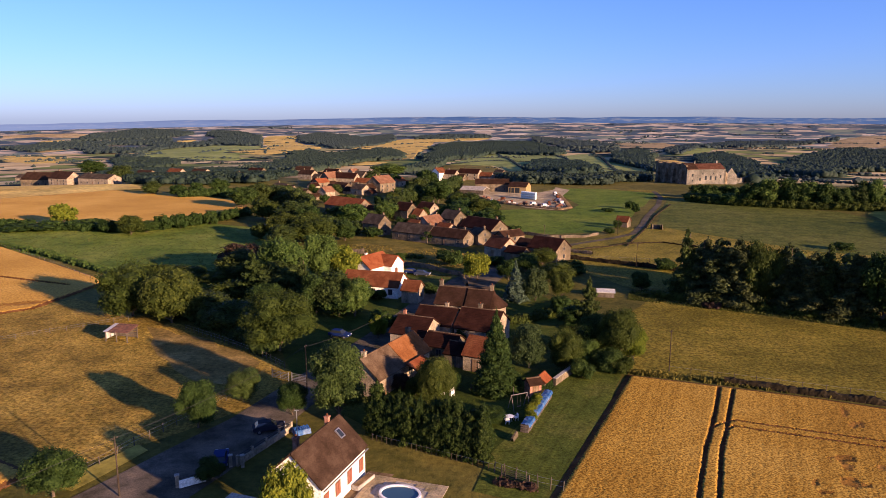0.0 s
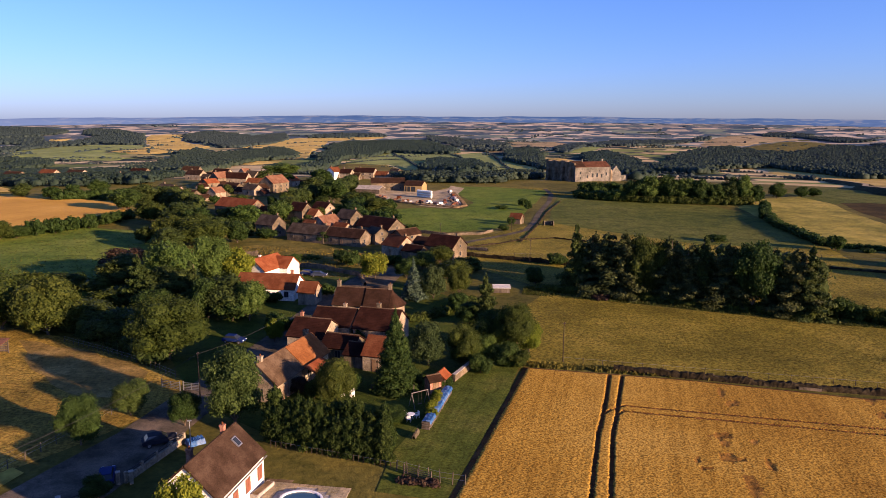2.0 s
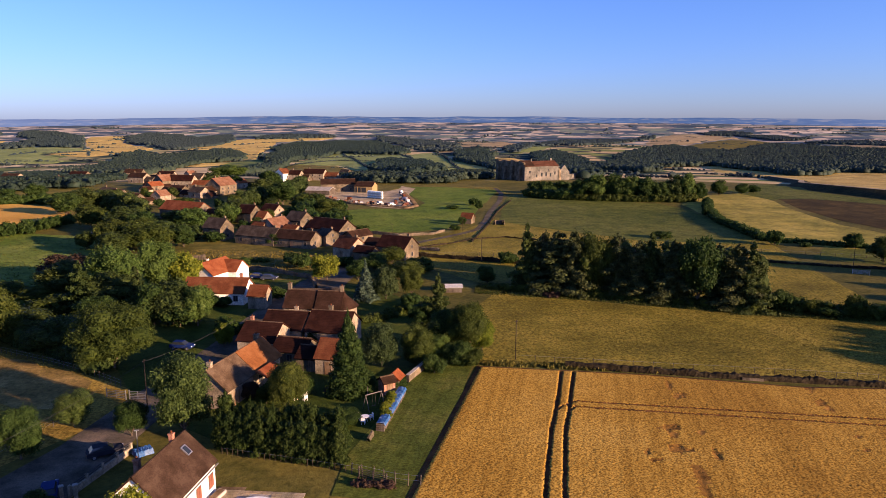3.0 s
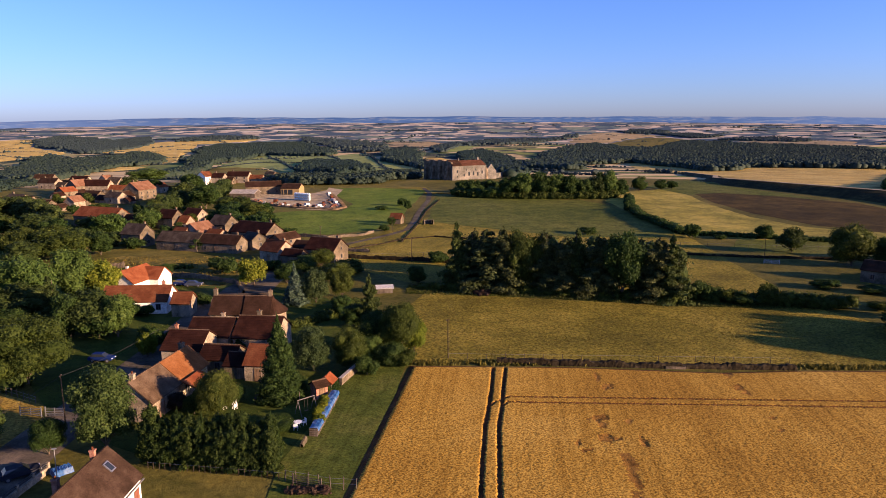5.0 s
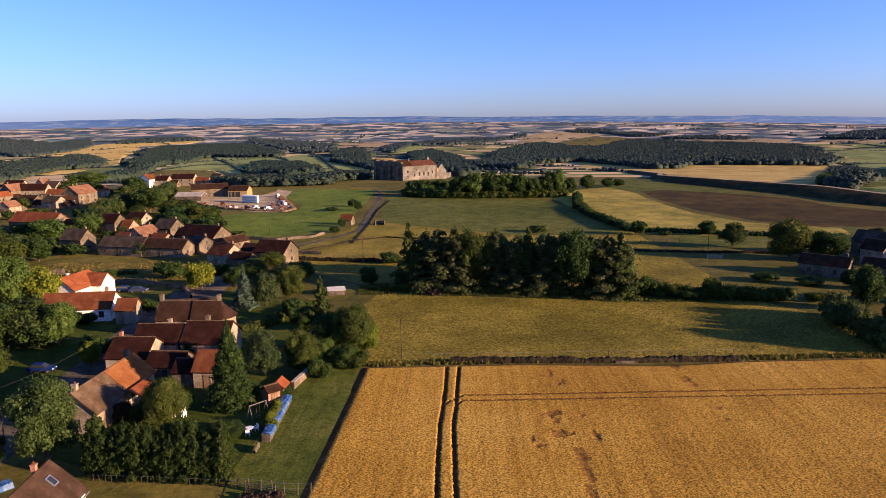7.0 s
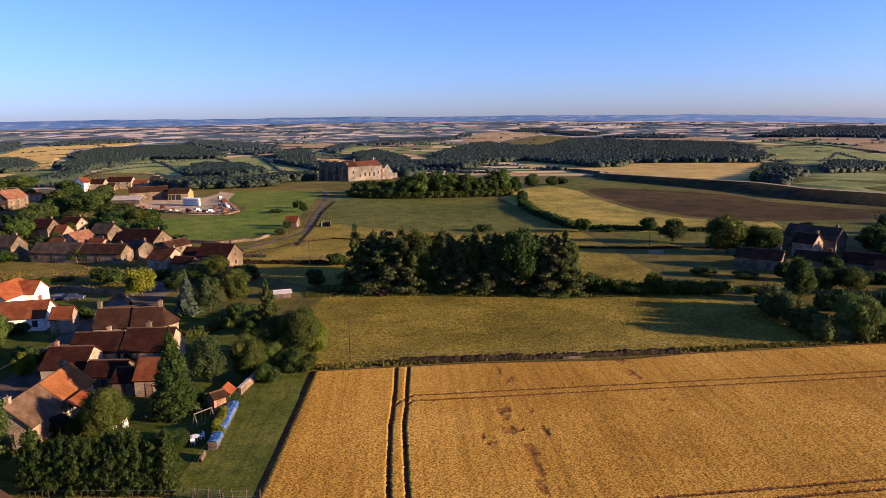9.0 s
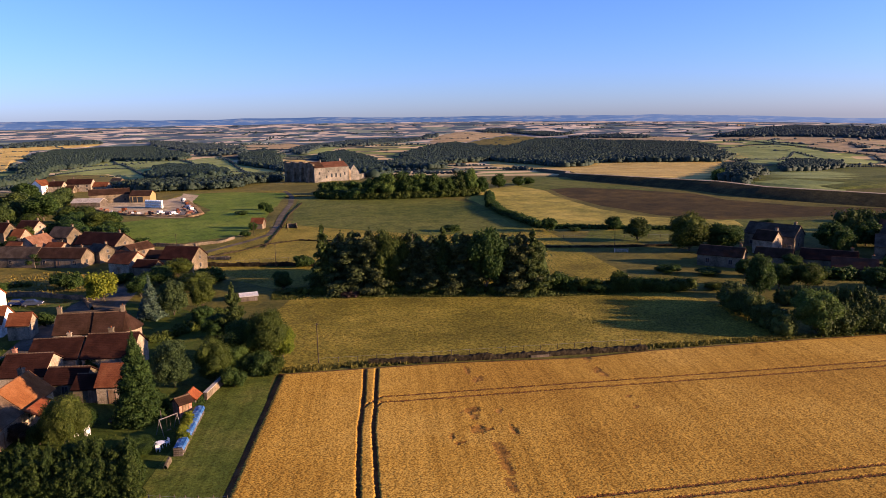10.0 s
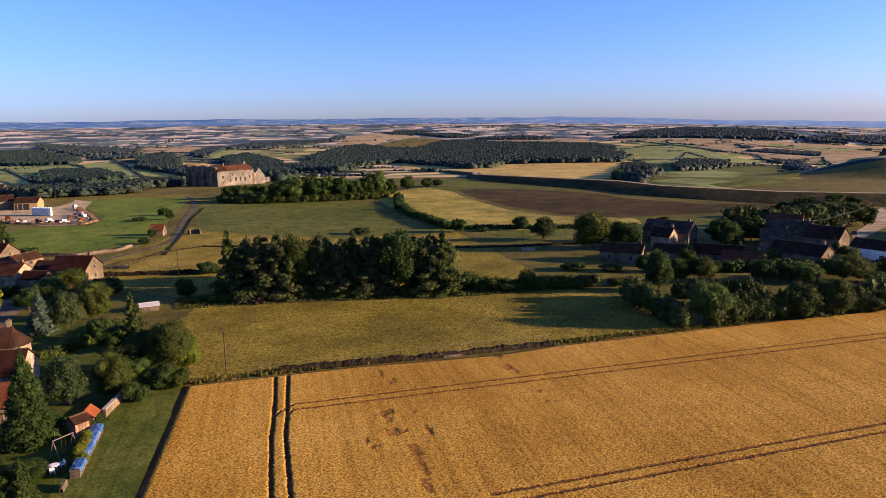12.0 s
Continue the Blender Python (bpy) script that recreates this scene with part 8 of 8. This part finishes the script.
# ---- cars ----
def car(x, y, rot, paint, label):
    c = thing("car", pose(x, y, height(x, y) + 0.02, 0, 0, rot), label, "car", "parked cars")
    mat = M.setdefault("paint_" + paint[0], plain("car_paint_" + paint[0], paint[1], 0.55, 0.0, 0.04))
    mat.node_tree.nodes["Principled BSDF"].inputs["Specular IOR Level"].default_value = 0.06
    bm = bmesh.new()
    side = ((-2.05, 0.35), (2.05, 0.35), (2.1, 0.6), (1.95, 0.82), (1.0, 0.95), (-1.75, 0.98), (-2.1, 0.85))
    rings = [[bm.verts.new((px, v, pz)) for px, pz in side] for v in (-0.85, 0.85)]
    for k in range(7):
        bm.faces.new((rings[0][k], rings[0][(k + 1) % 7], rings[1][(k + 1) % 7], rings[1][k]))
    bm.faces.new(rings[0][::-1])
    bm.faces.new(rings[1])
    bmesh.ops.bevel(bm, geom=bm.edges[:], offset=0.07, segments=2, affect="EDGES")
    bmesh.ops.recalc_face_normals(bm, faces=bm.faces[:])
    body = part("body", bm, mat, c)
    bm = bmesh.new()
    low = [(-1.75, -0.76, 0.95), (1.0, -0.76, 0.93), (1.0, 0.76, 0.93), (-1.75, 0.76, 0.95)]
    top = [(-1.35, -0.6, 1.4), (0.3, -0.6, 1.42), (0.3, 0.6, 1.42), (-1.35, 0.6, 1.4)]
    a, b = [bm.verts.new(v) for v in low], [bm.verts.new(v) for v in top]
    for k in range(4):
        bm.faces.new((a[k], a[(k + 1) % 4], b[(k + 1) % 4], b[k]))
    part("glazing", bm, M["glass"], c)
    box_part("roof", -1.38, 0.33, -0.62, 0.62, 1.39, 1.45, mat, c)
    for u in (-1.3, 1.3):
        for v in (-0.8, 0.8):
            bm = bmesh.new()
            tube(bm, (u, v - 0.1, 0.31), (u, v + 0.1, 0.31), 0.31, 0.31, 14)
            w = part("wheel", bm, M["rubber"], c)
            bm = bmesh.new()
            tube(bm, (u, v - 0.11, 0.31), (u, v + 0.11, 0.31), 0.18, 0.18, 10)
            part("rim", bm, M["grey_metal"], w)
    for v in (-0.6, 0.6):
        box_part("headlight", 2.03, 2.12, v - 0.16, v + 0.16, 0.62, 0.74, M["white_paint"], c)
        box_part("tail_light", -2.13, -2.05, v - 0.12, v + 0.12, 0.66, 0.8, M["shutter"], c)
    return c


BLUE, PALE, DARK = ("blue", (0.008, 0.022, 0.10)), ("silver", (0.035, 0.045, 0.075)), ("dark", (0.02, 0.022, 0.03))
car(-26.4, 77.6, 102, BLUE, "blue car parked by the gate")
car(-22.8, 86.4, 20, DARK, "dark car parked along the wall")
car(-19.4, 127.2, -20, BLUE, "blue car parked on the grass")
car(-68, 265, -10, ("light_blue", (0.1, 0.2, 0.5)), "blue car by the orchard")
car(-8.2, 183, -30, BLUE, "blue car beside the orange-roofed house")
car(-5.4, 181, -15, PALE, "grey-blue car beside the orange-roofed house")
car(252, 104, 20, PALE, "grey-blue car on the hamlet road")
house(38, 159.4, -10, 3.8, 3.0, 1.2, 1.55, "grey_wood", "pale_sheet", "low garden shed with a pale sheet roof", name="garden_shed", category="shed", group="")
field("hamlet_road", [(236, 95), (252, 100), (288, 106), (322, 120), (334, 128), (318, 125), (284, 112), (250, 105)], M["gravel"], 0.08, "pale road into the hamlet", "road", amp=0.4)
house(70, 270, -35, 4.6, 4.0, 2.2, 4.0, "stone", "tile_rust", "tiny stone cabin beside the lane", name="cabin", category="hut", group="")
lumpy_wall("ruin", [(79, 263), (81, 265), (83, 263.5), (82, 261)], 2.2, 0.7, M["stone"], "ruined stone hut beside the lane", 14, "", "ruin")

# ---- farm yard: wrapped bales and machinery ----
bale0 = None
for i in range(7):
    for j in range(3):
        for k in range(3):
            x, y = 42.0 + i * 0.95 + k * 0.25, 371 - i * 1.2 + k * 1.35
            m = pose(x, y, 0.7 + j * 1.25, 90, 0, 48)
            if bale0 is None:
                bale0 = thing("bale", m, "round bale wrapped in pale green plastic", "bale", "stack of wrapped bales")
                bm = bmesh.new()
                tube(bm, (0, 0, -0.6), (0, 0, 0.6), 0.66, 0.66, 14)
                bmesh.ops.bevel(bm, geom=bm.edges[:], offset=0.06, segments=1, affect="EDGES")
                part("wrap", bm, M.setdefault("wrap", plain("bale_wrap", (0.62, 0.68, 0.6), 0.4)), bale0)
            else:
                copy_thing(bale0, m)


def implement(x, y, rot, s, material, label):
    t = thing("farm_machine", pose(x, y, height(x, y), 0, 0, rot), label, "machine", "farm machines")
    box_part("frame", -1.6 * s, 1.6 * s, -0.5 * s, 0.5 * s, 0.6 * s, 0.85 * s, M[material], t)
    box_part("hopper", -0.9 * s, 0.7 * s, -0.7 * s, 0.7 * s, 0.85 * s, 1.6 * s, M[material], t)
    box_part("drawbar", 1.6 * s, 2.6 * s, -0.06, 0.06, 0.6 * s, 0.7 * s, M["rust_sheet"], t)
    for v in (-0.75, 0.75):
        bm = bmesh.new()
        tube(bm, (-0.3 * s, v * s - 0.12, 0.5 * s), (-0.3 * s, v * s + 0.12, 0.5 * s), 0.5 * s, 0.5 * s, 12)
        part("wheel", bm, M["rubber"], t)


RM = random.Random(8)
for x, y in ((24, 362), (29, 352), (33, 347), (36, 344), (40, 340), (45, 336), (49, 332), (53, 329), (56, 334), (58, 344), (60, 356), (61, 370), (62, 384), (30, 360), (22, 372), (51, 340), (55, 350), (26, 357), (31, 349), (38, 342), (43, 338), (47, 334), (55, 331), (57, 339), (59, 350), (60.5, 363), (61.5, 377), (63, 390), (52, 345), (57, 360), (34, 352)):
    implement(x + RM.uniform(-1, 1), y + RM.uniform(-2, 2), RM.uniform(0, 180), RM.uniform(0.7, 1.3), RM.choice(("rust_sheet", "rust_sheet", "tile_rust", "pale_sheet", "grey_metal", "shutter")), "rusty farm machine parked on the yard edge")


hedge_mass([(6.2, 73.0), (8.2, 71.9), (10.0, 71.4)], 0.6, 1.7, "leaf_purple", "low heap of brown clippings beside the wooden gate", 52, 1.0, 0.14, "brush_heap", "brushwood")
# stands for a pale piece of wall; its hollow box shape is invented
trough = thing("water_trough", pose(70.5, 92.1, 0, 0, 0, -24), "pale block of wall beside the stone wall, built as an open box", "trough")
for y0, y1 in ((-0.4, -0.3), (0.3, 0.4)):
    box_part("side", -1.6, 1.6, y0, y1, -0.05, 0.45, M["stone"], trough)
for x0, x1 in ((-1.6, -1.46), (1.46, 1.6)):
    box_part("end", x0, x1, -0.3, 0.3, -0.05, 0.45, M["stone"], trough)
box_part("bottom", -1.46, 1.46, -0.3, 0.3, 0.1, 0.2, M["stone"], trough)
hedge_mass([(57.6, 149.7), (60.6, 147.7)], 1.3, 2.2, "leaf_purple", "heap of dry brown brushwood in the weeds", 51, 1.0, 0.2, "brush_heap", "brushwood")

# ---- grass tufts and weeds ----
def tufts(poly, count, size, material, label, seed, name="grass_tufts", keep=None):
    rng = np.random.default_rng(seed)
    xs, ys = [p[0] for p in poly], [p[1] for p in poly]
    V, F = [], []
    made = 0
    while made < count:
        x, y = rng.uniform(min(xs), max(xs)), rng.uniform(min(ys), max(ys))
        if not inside(poly, x, y) or noise.noise((x * 0.12, y * 0.12, seed)) < rng.uniform(-0.6, 0.35):
            continue
        z = height(x, y)
        s = size * rng.uniform(0.5, 1.5)
        for q in range(3):
            a = rng.uniform(0, 6.28)
            c, d = math.cos(a) * s * 0.5, math.sin(a) * s * 0.5
            o = len(V)
            V += [(x - c, y - d, z), (x + c, y + d, z), (x + rng.uniform(-0.3, 0.3) * s, y + rng.uniform(-0.3, 0.3) * s, z + s * rng.uniform(0.5, 1.0))]
            F.append((o, o + 1, o + 2))
        made += 1
    return tagged(link_mesh(name, V, F, material), label, "grass", kind="stuff")


M["tuft_straw"] = leaf_mat("tuft_straw", (0.10, 0.085, 0.016), (0.16, 0.13, 0.024), (0.22, 0.175, 0.035), 0.2)
M["tuft_green"] = leaf_mat("tuft_green", (0.04, 0.055, 0.01), (0.07, 0.085, 0.016), (0.12, 0.125, 0.028), 0.2)
tufts([(30, 108), (55, 100), (90, 86), (119, 76), (125, 99), (122, 114), (99, 124), (71, 140), (47, 156), (32, 132)], 15000, 0.15, M["tuft_straw"], "straw-coloured tufts in the pasture", 1)
tufts([(-93, 142), (-83, 156), (-52, 135), (-25, 109), (-24, 99), (-34, 86), (-47, 73), (-61, 59), (-82, 53)], 13000, 0.13, M["tuft_straw"], "dry tufts in the brown pasture", 2)
tufts([(-170, 264), (-150, 228), (-92, 186), (-71, 165), (-42, 165), (-31, 194), (-47, 223), (-71, 265), (-122, 288)], 5000, 0.3, M["tuft_green"], "green tufts in the orchard meadow", 3)
tufts([(45, 164), (70, 152), (103, 131), (126, 120), (119, 114), (97, 124), (66, 144), (42, 156)], 6000, 0.34, M["tuft_green"], "tall weeds at the foot of the trees", 4, "weeds")
tufts([(-36, 194), (-16, 186), (9, 177), (14, 198), (5, 219), (-26, 230), (-47, 221)], 1500, 0.35, M["tuft_straw"], "dry weeds on the slope", 5, "weeds")
tufts([(29, 110), (36, 108.6), (54, 101), (76, 91), (89, 87.4), (116, 77), (158, 60), (158, 58.4), (116, 75), (88, 85.2), (54, 99), (30, 107.8)], 2600, 0.45, M["tuft_straw"], "long dry grass along the field wall", 6, "weeds")
tufts([(-28, 118), (-21, 99), (-11, 88), (5, 79), (11, 73), (28, 106), (32, 132), (24, 159), (0, 188), (-35, 176), (-42, 160)], 9000, 0.14, M["tuft_green"], "uneven lawn grass in the gardens", 7)
